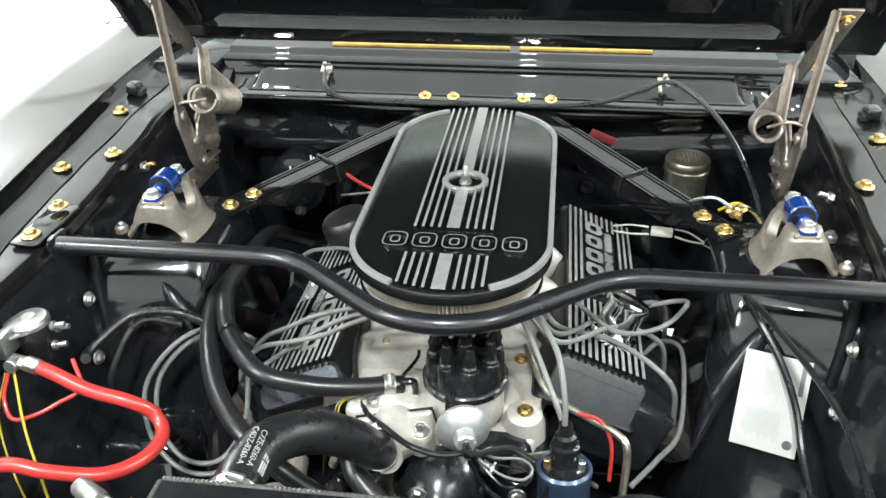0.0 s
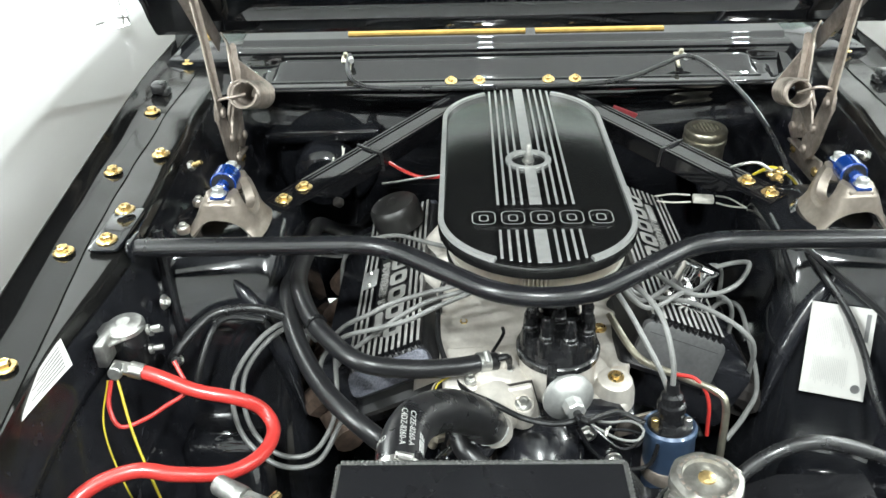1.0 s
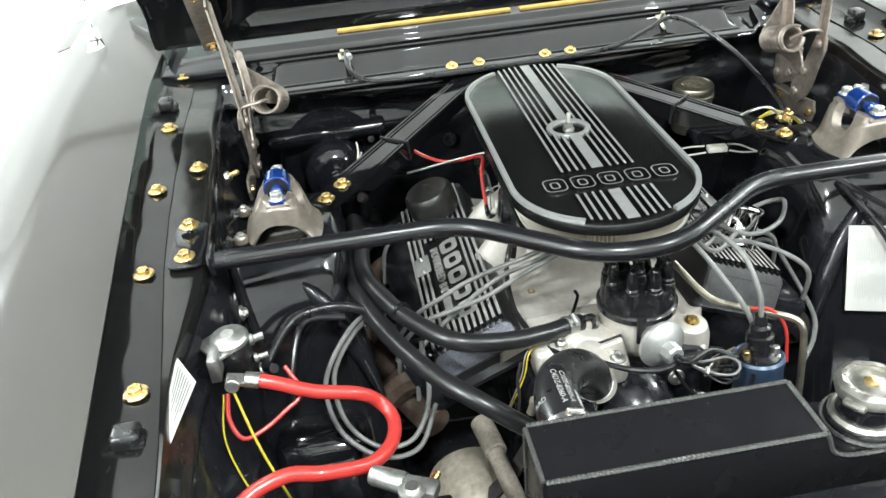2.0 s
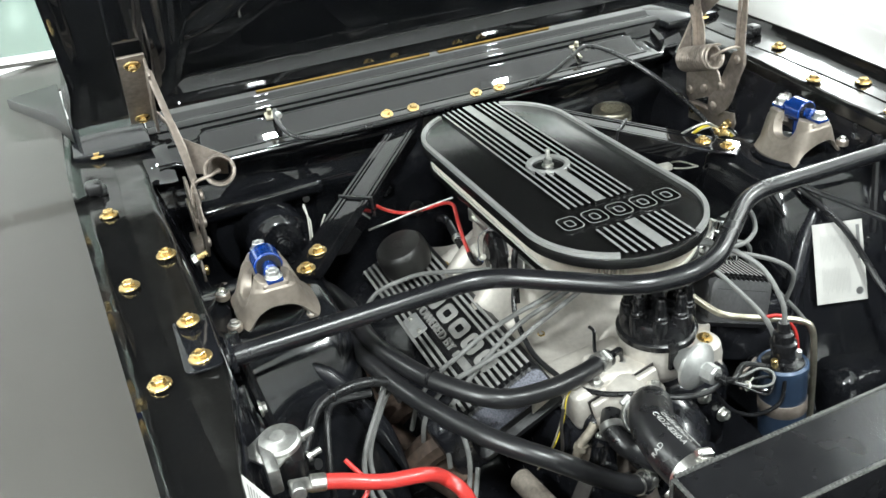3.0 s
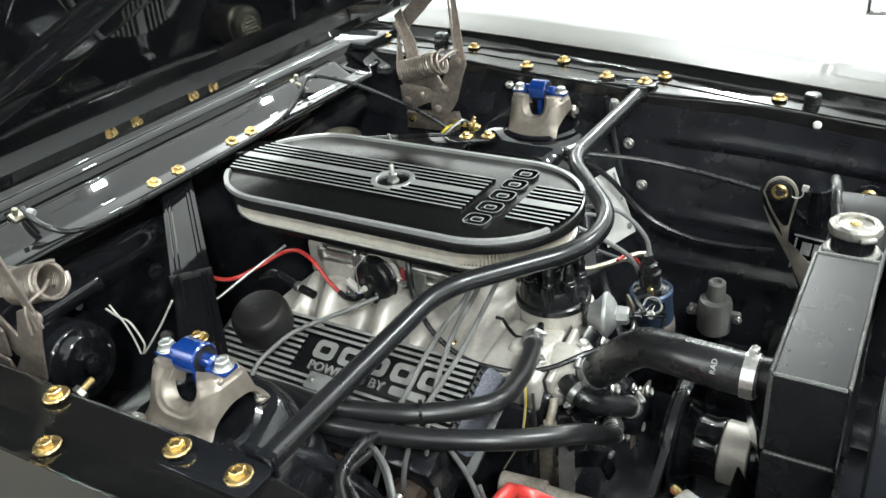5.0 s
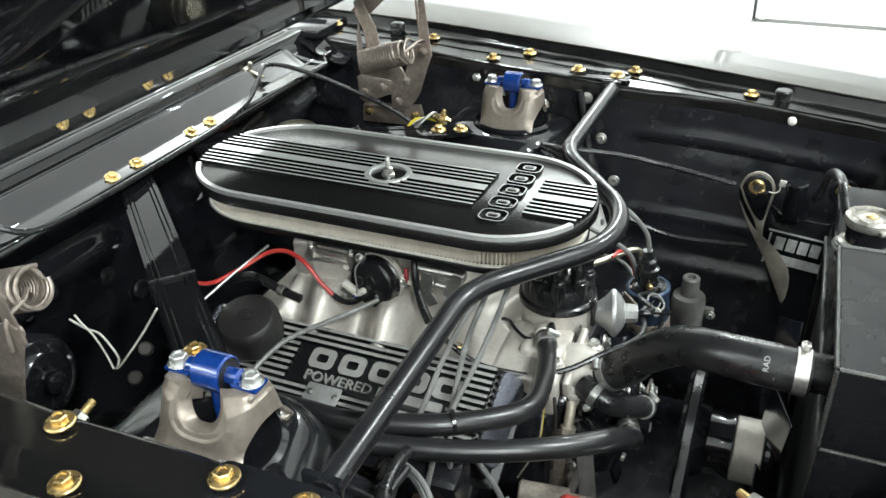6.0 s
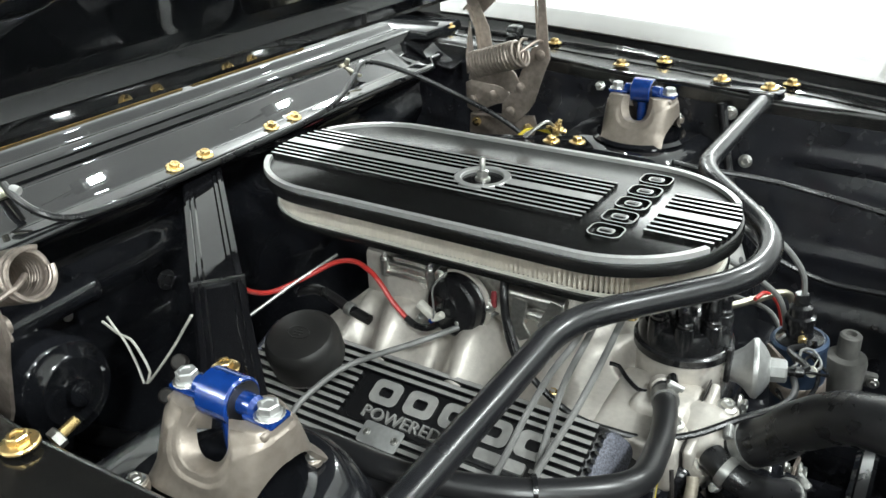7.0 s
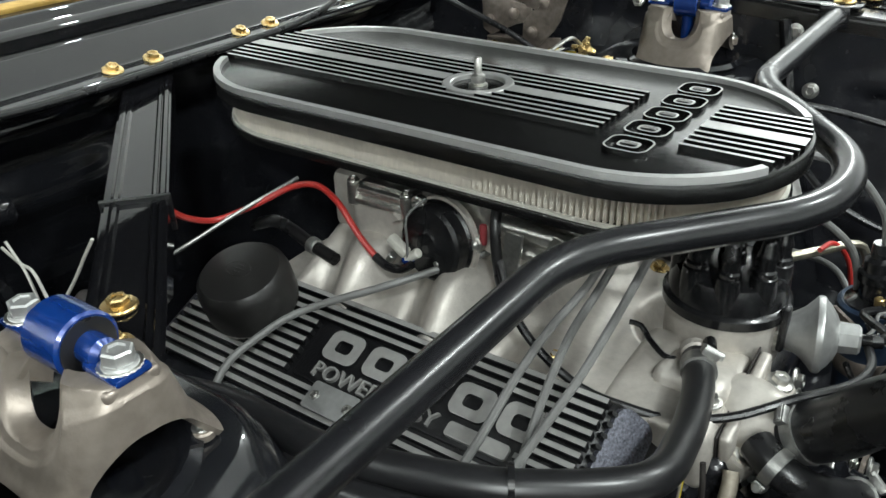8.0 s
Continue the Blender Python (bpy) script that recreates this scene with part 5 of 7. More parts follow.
for (rx, ry, rz), way, rl in (((-0.098, -0.118, 0.690), (-0.6, -1, 0.1), 0.034), ((-0.112, -0.112, 0.650), (-0.8, -1, -0.1), 0.030), ((-0.066, -0.140, 0.650), (-0.2, -1, 0.3), 0.026)):
    part("hose_stub", rod(0.0110, rl, (rx, ry, rz), way, 18, 0.002), M["gloss_black"], engine, "gloss black pump outlet")
part("tie_end", box((-0.067, -0.162, 0.620), (0.014, 0.005, 0.007), 0.001, pose(0, 0, 0, 10, 20, 0), 1), M["dull_zinc"], engine)
part("pump_bracket", flat_link([(-0.120, -0.125, 0.640), (-0.095, -0.140, 0.628), (-0.060, -0.150, 0.600), (-0.045, -0.155, 0.560)], [0.010, 0.012, 0.011, 0.010], 0.005, (0.2, 1, 0.1)), M["gloss_black"], engine, "gloss black pump bracket")

# ---- valve covers ----
def text_mesh(word, size, depth=0.0006, align="CENTER"):
    cu = bpy.data.curves.new("word", "FONT")
    cu.body, cu.size, cu.extrude, cu.align_x, cu.align_y = word, size, depth, align, "CENTER"
    cu.resolution_u = 3
    tmp = new("word", cu)
    bpy.context.view_layer.update()
    me = bpy.data.meshes.new_from_object(tmp.evaluated_get(bpy.context.evaluated_depsgraph_get()))
    bpy.data.objects.remove(tmp)
    bm = bmesh.new()
    bm.from_mesh(me)
    bpy.data.meshes.remove(me)
    return bm


def valve_cover(s):
    """Finned cover: local frame with u to the outside and down, v to the car's rear, w off the face."""
    top = Vector((-0.145, 0, 0.779)) if s < 0 else Vector((0.143, 0.014, 0.804))
    out = Vector((-0.9135, 0, -0.4067)) if s < 0 else Vector((0.927, 0, -0.375))
    wn = Vector((-0.4067, 0, 0.9135)) if s < 0 else Vector((0.375, 0, 0.927))
    y0, y1, depth = -0.021, 0.372, 0.108
    m = Matrix.Identity(4)
    for i in range(3):
        m[i][0], m[i][1], m[i][2], m[i][3] = out[i], (0, 1, 0)[i], wn[i], top[i]
    cover = thing("valve_cover", (s * 0.19, 0.17, 0.73), "finned black and silver cast valve cover with raised lettering", "valve cover", group="valve covers")
    bm = bmesh.new()
    rings = []
    for grow, w in ((0.016, -0.062), (0.016, -0.056), (0.010, -0.050), (0.006, -0.012), (0.0, -0.003), (-0.004, -0.001)):
        rings.append([bm.verts.new((x, y, w)) for x, y in round_rect(-grow, y0 - grow * 1.6, depth + grow, y1 + grow * 1.6, 0.012)])
    for a, b in zip(rings, rings[1:]):
        for i in range(len(a)):
            j = (i + 1) % len(a)
            bm.faces.new((a[i], a[j], b[j], b[i]))
    bm.faces.new(rings[-1])
    bmesh.ops.recalc_face_normals(bm, faces=bm.faces)
    bmesh.ops.transform(bm, matrix=m, verts=bm.verts)
    shell = part("shell", bm, M["cover_black"], cover)
    for ye, d in ((y0, -1), (y1, 1)):
        steep = s > 0 and d < 0
        end_m = m @ Matrix.Translation((0, ye + d * (0.006 if steep else 0.015), -0.019)) @ pose(0, 0, 0, -(72 if steep else 46) * d, 0, 0)
        low, high = (-0.045, 0.020) if steep else (-0.015, 0.020) if d < 0 else (-0.020, 0.009)
        end = part("end_face", prism(round_rect(-0.004, low, depth + 0.004, high, 0.012), -0.008, 0.0055, end_m, 0.003), M["crackle" if s < 0 else "end_satin"], shell, "crackle finished end face" if s < 0 else "satin grey end face")
        if d < 0:
            for k in range(11):
                gap_u = 0.004 + (depth - 0.008) * (k + 0.5) / 11
                part("notch", prism(round_rect(gap_u - 0.0018, 0.0185, gap_u + 0.0018, 0.024, 0.0017), 0.0, 0.0056, end_m, 0.0), M["cover_black"], end)
    def turned(v):
        """The right cover is the same casting turned end for end."""
        return v if s < 0 else y0 + y1 - v

    # fins, left out round the name panel
    n = 12
    for k in range(n):
        u = 0.004 + (depth - 0.008) * k / (n - 1)
        spans = [(y0 + 0.002, y1 - 0.004)]
        if 3 <= k <= 8:
            spans = [(y0 + 0.002, 0.018 if k < 7 else 0.024), (0.234, y1 - 0.004)]
        for a, b in [sorted((turned(a), turned(b))) for a, b in spans]:
            blacken_flanks(part("fin", box((0, 0, 0), (0.0050, b - a, 0.0085), 0.0004, None, 1), M["fin"], shell), (0, 0, 1), M["cover_black"])
            shell.children[-1].matrix_basis = m @ Matrix.Translation((u, (a + b) / 2, 0.0015))
    panel = prism(round_rect(0.0265, min(turned(0.022), turned(0.229)), 0.0785, max(turned(0.022), turned(0.229)), 0.006), -0.001, 0.0016, m, 0.0006)
    panel = part("name_panel", panel, M["cover_black"], shell)
    # plain blocks for the name, words below
    for k in range(5):
        yk = 0.213 - 0.0415 * k if s < 0 else turned(0.213 - 0.0415 * k) + 0.034
        bm = bmesh.new()
        o, i_ = round_rect(0.0295, yk - 0.034, 0.0575, yk, 0.008), round_rect(0.0380, yk - 0.0245, 0.0490, yk - 0.0095, 0.0035)
        rr = [[bm.verts.new((x, y, w)) for x, y in q] for q, w in ((o, 0.001), (o, 0.0055), (i_, 0.0055), (i_, 0.001))]
        for a, b in zip(rr, rr[1:]):
            for i in range(len(a)):
                bm.faces.new((a[i], a[(i + 1) % len(a)], b[(i + 1) % len(a)], b[i]))
        bmesh.ops.recalc_face_normals(bm, faces=bm.faces)
        bmesh.ops.transform(bm, matrix=m, verts=bm.verts)
        blacken_flanks(part("emblem_block", bm, M["fin"], panel), wn, M["cover_black"])
    words = text_mesh("POWERED BY", 0.0185, 0.0020)
    for v in words.verts:
        v.co.x *= 1.06
    bmesh.ops.transform(words, matrix=m @ Matrix(((0, -1, 0, 0.0685), (-1, 0, 0, 0.150), (0, 0, 1, 0.0035), (0, 0, 0, 1))) if s < 0 else m @ Matrix(((0, -1, 0, 0.0685), (1, 0, 0, turned(0.150)), (0, 0, 1, 0.0035), (0, 0, 0, 1))), verts=words.verts)
    part("lettering", words, M["fin"], panel)
    part("name_bar", prism(round_rect(0.0625, min(turned(0.028), turned(0.080)), 0.0745, max(turned(0.028), turned(0.080)), 0.003), 0.001, 0.0050, m, 0.0006), M["fin"], panel)
    tag = prism(round_rect(0.078, min(turned(0.151), turned(0.197)), 0.102, max(turned(0.151), turned(0.197)), 0.003), 0.0075, 0.0090, m, 0.0003)
    part("tag", tag, M["pale_zinc"], shell, "small bare metal tag")
    for ty in (0.157, 0.190):
        bolt(shell, m @ Vector((0.090, turned(ty), 0.009)), wn, BOLT_ZINC, 0.45)
    return cover, m


cover_left, VCM_L = valve_cover(-1)
cover_right, VCM_R = valve_cover(1)
oil_cap = thing("oil_cap", (-0.203, 0.289, 0.775), "black rubber push-in breather cap on the valve cover", "oil cap")
OIL_AX = Vector((-0.30, -0.03, 0.95)).normalized()
OIL_AT = Vector((-0.190, 0.292, 0.776))
part("cap", lathe([(0.032, 0.0), (0.0385, 0.003), (0.0400, 0.009), (0.0402, 0.030), (0.0385, 0.038), (0.0340, 0.0430), (0.0240, 0.0452), (0, 0.0458)], OIL_AT, OIL_AX, 44), M["cap_rubber"], oil_cap)
oval_m = Matrix.Translation(OIL_AT + OIL_AX * 0.0456) @ rot_to(OIL_AX).to_4x4()
part("logo_oval", add_sweep(bmesh.new(), [oval_m @ Vector((0.0125 * math.cos(k * 0.2618), 0.0075 * math.sin(k * 0.2618), -0.0002)) for k in range(25)], circle(0.0007, 6)), M["cap_rubber"], oil_cap, "faint raised oval outline")
for k in range(3):
    part("logo_bar", box((0, 0, 0), (0.011 - 0.003 * abs(k - 1), 0.0014, 0.0010), 0.0003, oval_m @ Matrix.Translation((0, 0.0034 * (k - 1), 0)), 1), M["cap_rubber"], oil_cap)
chrome_cap = thing("filler_cap", (0.203, 0.062, 0.785), "polished chrome breather cap standing on the valve cover", "oil cap")
part("cap", lathe([(0.031, -0.006), (0.0335, -0.003), (0.0340, 0.002), (0.0325, 0.008), (0.0275, 0.011), (0.0262, 0.014), (0.0262, 0.045), (0.0275, 0.047), (0.0278, 0.052), (0.0255, 0.0550), (0.020, 0.0556), (0, 0.0560)], (0.203, 0.062, 0.785), (0.40, 0.24, 0.88), 40), M["chrome"], chrome_cap)

# ---- distributor and coil ----
DX, DY = 0.025, -0.042
dist = thing("distributor", (DX, DY, 0.74), "black distributor cap on a cast body with silver vacuum can", "distributor")
part("body", lathe([(0.030, 0), (0.034, 0.006), (0.043, 0.020), (0.0475, 0.028), (0.0475, 0.066), (0.045, 0.072)], (DX, DY, 0.712), (0, 0, 1), 36), M["cast"], dist)
cap_bm = lathe([(0.0490, 0), (0.0515, 0.001), (0.0520, 0.009), (0.0500, 0.011), (0.0480, 0.012), (0.0465, 0.024), (0.0430, 0.032), (0.020, 0.037), (0, 0.037)], (DX, DY, 0.7820), (0, 0, 1), 40)
cap_ob = part("cap", cap_bm, M["plastic_black"], dist, "glossy black distributor cap")
for k in range(9):
    a = 2 * math.pi * k / 8 + 0.25
    r = 0.0362 if k < 8 else 0.0
    lift = 0.0 if k < 8 else 0.006
    p = (DX + r * math.cos(a), DY + r * math.sin(a), 0.7945 + lift)
    part("tower", lathe([(0.0118, 0), (0.0112, 0.020), (0.0104, 0.029), (0.0080, 0.031)], p, (0, 0, 1), 18), M["plastic_black"], cap_ob)
    part("boot", lathe([(0.0080, 0.028), (0.0092, 0.030), (0.0092, 0.034), (0.0076, 0.036), (0.0072, 0.044), (0.0080, 0.045), (0.0080, 0.048), (0.0066, 0.050), (0.0060, 0.057), (0.0042, 0.060), (0, 0.060)], p, (0, 0, 1), 18), M["plastic_black"], cap_ob, "black rubber lead boot")
can_axis = Vector((0.22, -0.97, 0.06)).normalized()
can_at = Vector((0.031, -0.119, 0.771))
can = part("vacuum_can", lathe([(0.010, -0.034), (0.016, -0.022), (0.021, -0.014), (0.0285, -0.007), (0.0310, -0.005), (0.0315, -0.002), (0.0310, 0.000), (0.0280, 0.002), (0.0245, 0.0055), (0.0175, 0.0100), (0.0130, 0.0120)], can_at, can_axis, 40), M["pale_zinc"], dist, "pale plated saucer-shaped vacuum advance can")
part("nozzle", lathe([(0.0130, 0.011), (0.0122, 0.026), (0.0105, 0.028)], can_at, can_axis, 8), M["pale_zinc"], can)
part("nipple", lathe([(0.0050, 0.026), (0.0050, 0.034), (0.0062, 0.036), (0.0048, 0.044)], can_at, can_axis, 14), M["plastic_black"], can, "black rubber nipple")
part("clip", box((DX - 0.012, DY - 0.0515, 0.778), (0.012, 0.006, 0.040), 0.002), M["plastic_black"], dist)
part("can_bracket", box((0.026, -0.092, 0.764), (0.022, 0.034, 0.018), 0.004), M["dull_zinc"], dist)
for bz in (0.759, 0.769):
    bolt(dist, (0.014, -0.090, bz), (-1, 0, 0.1), BOLT_ZINC, 0.55)
part("vacuum_line", tube([can_at + can_axis * 0.033, can_at + can_axis * 0.046 + Vector((0.006, 0, 0.003)), (0.085, -0.140, 0.768), (0.115, -0.150, 0.760)], 0.0035, 8), M["rubber"], dist)

coil = thing("ignition_coil", (0.150, -0.150, 0.63), "blue and grey canister ignition coil with black tower", "ignition coil")
COIL_AX = Vector((-0.03, 0.10, 1)).normalized()
C0 = Vector((0.150, -0.152, 0.640))
part("can", lathe([(0.027, 0), (0.0295, 0.004), (0.0295, 0.100), (0.0312, 0.103), (0.0312, 0.109), (0.0285, 0.112), (0.0265, 0.110)], C0, COIL_AX, 36), M["coil_blue"], coil, "faded blue painted can")
part("lid", lathe([(0.0270, 0.108), (0.0255, 0.1115), (0.0150, 0.1150), (0.0140, 0.1165), (0, 0.1165)], C0, COIL_AX, 32), M["plastic_black"], coil, "glossy black moulded coil lid")
part("top", lathe([(0.0150, 0.113), (0.0140, 0.130), (0.0165, 0.132), (0.0165, 0.140), (0.013, 0.142), (0.0125, 0.152), (0.0085, 0.155), (0.007, 0.168)], C0, COIL_AX, 28), M["plastic_black"], coil)
part("band", lathe([(0.0297, 0.040), (0.0304, 0.041), (0.0304, 0.058), (0.0297, 0.059)], C0, COIL_AX, 36), M["phosphate"], coil)
for sx, col in ((-1, "brass"), (1, "zinc")):
    part("terminal", rod(0.0045, 0.012, C0 + COIL_AX * 0.112 + Vector((sx * 0.019, -0.006, 0)), COIL_AX, 10), M[col], coil)
part("bracket", box((0.108, -0.125, 0.735), (0.05, 0.004, 0.026), 0.001, pose(0, 0, 0, 0, 12, 30)), M["phosphate"], coil)

# ---- radiator ----
rad = thing("radiator", (0.0, -0.41, 0.45), "satin black radiator with stepped tank and chrome cap", "radiator")
tank = bmesh.new()
outline = [(-0.197, 0.818), (-0.197, 0.913), (0.044, 0.913), (0.064, 0.8840), (0.140, 0.8840), (0.172, 0.900), (0.245, 0.900), (0.245, 0.818)]
fr = [tank.verts.new((x, -0.361, z)) for x, z in outline]
bk = [tank.verts.new((x, -0.428, z)) for x, z in outline]
tank.faces.new(fr), tank.faces.new(bk[::-1])
for i in range(len(outline)):
    j = (i + 1) % len(outline)
    tank.faces.new((fr[i], bk[i], bk[j], fr[j]))
bmesh.ops.recalc_face_normals(tank, faces=tank.faces)
bmesh.ops.bevel(tank, geom=list(tank.edges), offset=0.0025, segments=2, affect="EDGES")
part("tank", tank, M["rad"], rad, "satin black fabricated top tank")
welds = bmesh.new()
def weld(points):
    pts = spline(points, 0.0022)
    add_sweep(welds, pts, lambda i: [(a * (0.8 + 0.35 * (i % 2)) , b * (0.8 + 0.35 * (i % 2))) for a, b in circle(0.0023, 6)])
weld([(-0.1965, -0.363, 0.912), (-0.1965, -0.426, 0.912)])
weld([(-0.195, -0.4275, 0.912), (-0.1, -0.4275, 0.912), (0.044, -0.4275, 0.912)])
weld([(0.044, -0.362, 0.913), (0.044, -0.427, 0.913)])
weld([(-0.1975, -0.363, 0.817), (-0.1975, -0.426, 0.817)])
weld([(0.044, -0.4275, 0.912), (0.064, -0.4275, 0.883), (0.140, -0.4275, 0.883), (0.172, -0.4275, 0.899), (0.245, -0.4275, 0.899)])
weld([(-0.195, -0.3605, 0.912), (-0.1, -0.3605, 0.912), (0.044, -0.3605, 0.912)])
weld([(-0.1965, -0.3610, 0.910), (-0.1965, -0.3610, 0.820)])
weld([(-0.195, -0.3605, 0.819), (0.0, -0.3605, 0.819), (0.245, -0.3605, 0.819)])
weld([(0.102 + 0.035 * math.cos(0.3 * k), -0.393 + 0.034 * math.sin(0.3 * k), 0.8850) for k in range(22)])
part("weld_bead", welds, M["weld"], rad, "bare grey weld beads")
part("side_tank", box((-0.195, -0.395, 0.632), (0.012, 0.068, 0.372), 0.003), M["rad"], rad)
part("side_tank", box((0.243, -0.395, 0.632), (0.012, 0.068, 0.372), 0.003), M["rad"], rad)
core = bmesh.new()
add_box(core, (0.024, -0.395, 0.632), (0.42, 0.05, 0.37))
part("core", core, M["core"], rad, "black finned radiator core")
part("lower_tank", box((0.024, -0.395, 0.43), (0.45, 0.066, 0.06), 0.006), M["rad"], rad)
CAP = Vector((0.102, -0.393, 0.8840))
part("filler_neck", lathe([(0.033, -0.001), (0.033, 0.005), (0.026, 0.008), (0.0235, 0.022), (0.026, 0.028), (0.027, 0.035)], CAP, (0, 0, 1), 36), M["gloss_black"], rad, "gloss black filler neck")
part("neck_ring", lathe([(0.0262, 0.004), (0.0300, 0.005), (0.0305, 0.009), (0.0275, 0.012), (0.0250, 0.012)], CAP, (0, 0, 1), 48, (24, 0.02, 0.027)), M["worn_plate"], rad, "bright soldered neck ring")
CAP = CAP + Vector((0, 0, 0.0045))
cap_part = part("radiator_cap", lathe([(0.0268, 0.028), (0.0284, 0.029), (0.0290, 0.033), (0.0280, 0.0385), (0.0240, 0.0410), (0.0195, 0.0404), (0.0185, 0.0375), (0.012, 0.0370), (0.009, 0.0385), (0, 0.0385)], CAP, (0, 0, 1), 64, (8, 0.035, 0.0264)), M["worn_plate"], rad, "worn plated pressure cap")
for k in (0.6, 3.74):
    part("cap_ear", box(CAP + Vector((0.0284 * math.cos(k), 0.0284 * math.sin(k), 0.0310)), (0.010, 0.020, 0.007), 0.003, pose(0, 0, 0, 0, 0, math.degrees(k)), 2), M["worn_plate"], cap_part)
marks = bmesh.new()
for k in range(20):
    a = 0.314 * k
    if k % 5 != 4:
        add_box(marks, CAP + Vector((0.0218 * math.cos(a), 0.0218 * math.sin(a), 0.0410)), (0.0020, 0.0036, 0.0006), 0, pose(0, 0, 0, 0, 0, math.degrees(a)))
part("stamped_marks", marks, M["phosphate"], cap_part, "ring of worn stamped marks")
part("cap_rivet", lathe([(0.0072, 0.0380), (0.0068, 0.0402), (0.0035, 0.0418), (0, 0.0420)], CAP, (0, 0, 1), 18), M["brass"], cap_part, "brass centre rivet")
part("overflow_tube", tube([CAP + Vector((0.024, 0.012, 0.004)), CAP + Vector((0.036, 0.022, 0.018)), (0.160, -0.364, 0.922), (0.182, -0.360, 0.930), (0.205, -0.356, 0.929), (0.245, -0.352, 0.915), (0.300, -0.350, 0.885), (0.360, -0.350, 0.840), (0.418, -0.346, 0.797)], 0.0062, 12), M["rubber"], rad)
part("hose_neck", rod(0.0205, 0.045, (-0.147, -0.362, 0.868), (0, 1, 0), 24), M["rad"], rad)

# ---- hoses ----
hose = thing("radiator_hose", (-0.10, -0.25, 0.84), "black moulded radiator hose with white printing and clamp", "hose")
rh = [(-0.150, -0.345, 0.868), (-0.150, -0.300, 0.868), (-0.138, -0.255, 0.862), (-0.110, -0.215, 0.840), (-0.082, -0.180, 0.800), (-0.070, -0.158, 0.768), (-0.063, -0.138, 0.748), (-0.060, -0.126, 0.740)]
part("tube", tube(rh, 0.0226, 28, True, 0.005), M["rubber"], hose, "matt black moulded rubber")
clamp_band(hose, (-0.150, -0.336, 0.868), (0, 1, 0), 0.0229, 0.013, M["zinc"], (0.3, 0, 1))
clamp_band(hose, (-0.0625, -0.136, 0.746), (-0.25, -1, 0.9), 0.0229, 0.010, M["dull_zinc"], (-0.5, 0, 1))


def wrap_text(word, size, c, axis, r, around, along):
    """Printed word bent round a hose at c; axis is the hose's way."""
    ax = Vector(axis).normalized()
    up = Vector(around) - ax * Vector(around).dot(ax)
    up.normalize()
    side = ax.cross(up)
    bm = text_mesh(word, size, 0.0001)
    for v in bm.verts:
        if along:
            a, t, h = v.co.y / r, -v.co.x, v.co.z
        else:
            a, t, h = v.co.x / r, v.co.y, v.co.z
        v.co = Vector(c) + ax * t + (up * math.cos(a) + side * math.sin(a)) * (r + 0.0006 + h)
    bmesh.ops.recalc_face_normals(bm, faces=bm.faces)
    return bm


part("printing", wrap_text("C4DZ-8260-A", 0.0082, (-0.150, -0.292, 0.868), (0, 1, 0), 0.0226, (0.12, 0, 1), True), M["decal_white"], hose, "white printed part number")
badge = bmesh.new()
for k in range(3):
    a0 = 0.95 + 0.0 * k
    for t0 in (-0.020, 0.0, 0.020):
        c = Vector((-0.150 + 0.0230 * math.sin(a0 + 0.12 * k), -0.292 + t0 * 0.8, 0.868 + 0.0230 * math.cos(a0 + 0.12 * k)))
        add_box(badge, c, (0.0018, 0.014, 0.0006), 0, pose(0, 0, 0, 0, math.degrees(a0 + 0.12 * k), 0))
part("logo_bars", badge, M["decal_white"], hose, "white printed logo bars")
part("printing", wrap_text("RAD", 0.0080, (-0.150, -0.303, 0.868), (0, 1, 0), 0.0226, (-0.80, 0, 0.6), False), M["decal_white"], hose)
part("printing", wrap_text("C7ZE-8260-A", 0.0082, (-0.150, -0.292, 0.868), (0, 1, 0), 0.0226, (0.55, 0, 1), True), M["decal_white"], hose, "white printed part number")

def heater_hose(points, label):
    h = thing("heater_hose", points[0], label, "hose", group="heater hoses")
    part("tube", tube(points, 0.0118, 18), M["heater_rubber"], h)
    return h


h1 = heater_hose([(-0.052, -0.047, 0.769), (-0.068, -0.054, 0.773), (-0.105, -0.066, 0.776), (-0.160, -0.076, 0.782), (-0.220, -0.076, 0.795), (-0.270, -0.028, 0.803), (-0.297, 0.020, 0.807), (-0.318, 0.090, 0.808), (-0.318, 0.170, 0.806), (-0.322, 0.240, 0.795), (-0.325, 0.310, 0.770), (-0.310, 0.380, 0.72), (-0.29, 0.48, 0.66), (-0.28, 0.60, 0.62)], "black rubber heater hose curving round the valve cover")
clamp_band(h1, (-0.068, -0.054, 0.773), (-0.9, -0.35, 0.15), 0.0122, 0.014, M["dull_zinc"], (0, -0.5, 1))
h2 = heater_hose([(-0.060, -0.160, 0.672), (-0.092, -0.172, 0.680), (-0.135, -0.180, 0.715), (-0.195, -0.172, 0.765), (-0.255, -0.118, 0.785), (-0.300, -0.035, 0.792), (-0.327, 0.050, 0.796), (-0.337, 0.130, 0.794), (-0.338, 0.225, 0.775), (-0.332, 0.330, 0.71), (-0.31, 0.46, 0.63), (-0.30, 0.60, 0.59)], "black rubber heater hose from the water pump")
clamp_band(h2, (-0.074, -0.166, 0.675), (-0.9, -0.3, 0.25), 0.0122, 0.011, M["zinc"], (0, 0, 1))
part("spring_ring", lathe([(0.0122, -0.0012), (0.0134, -0.0012), (0.0134, 0.0012), (0.0122, 0.0012)], (-0.092, -0.172, 0.680), (-0.9, -0.3, 0.25), 20), M["zinc"], h2, "bright wire spring ring")
ties = bmesh.new()
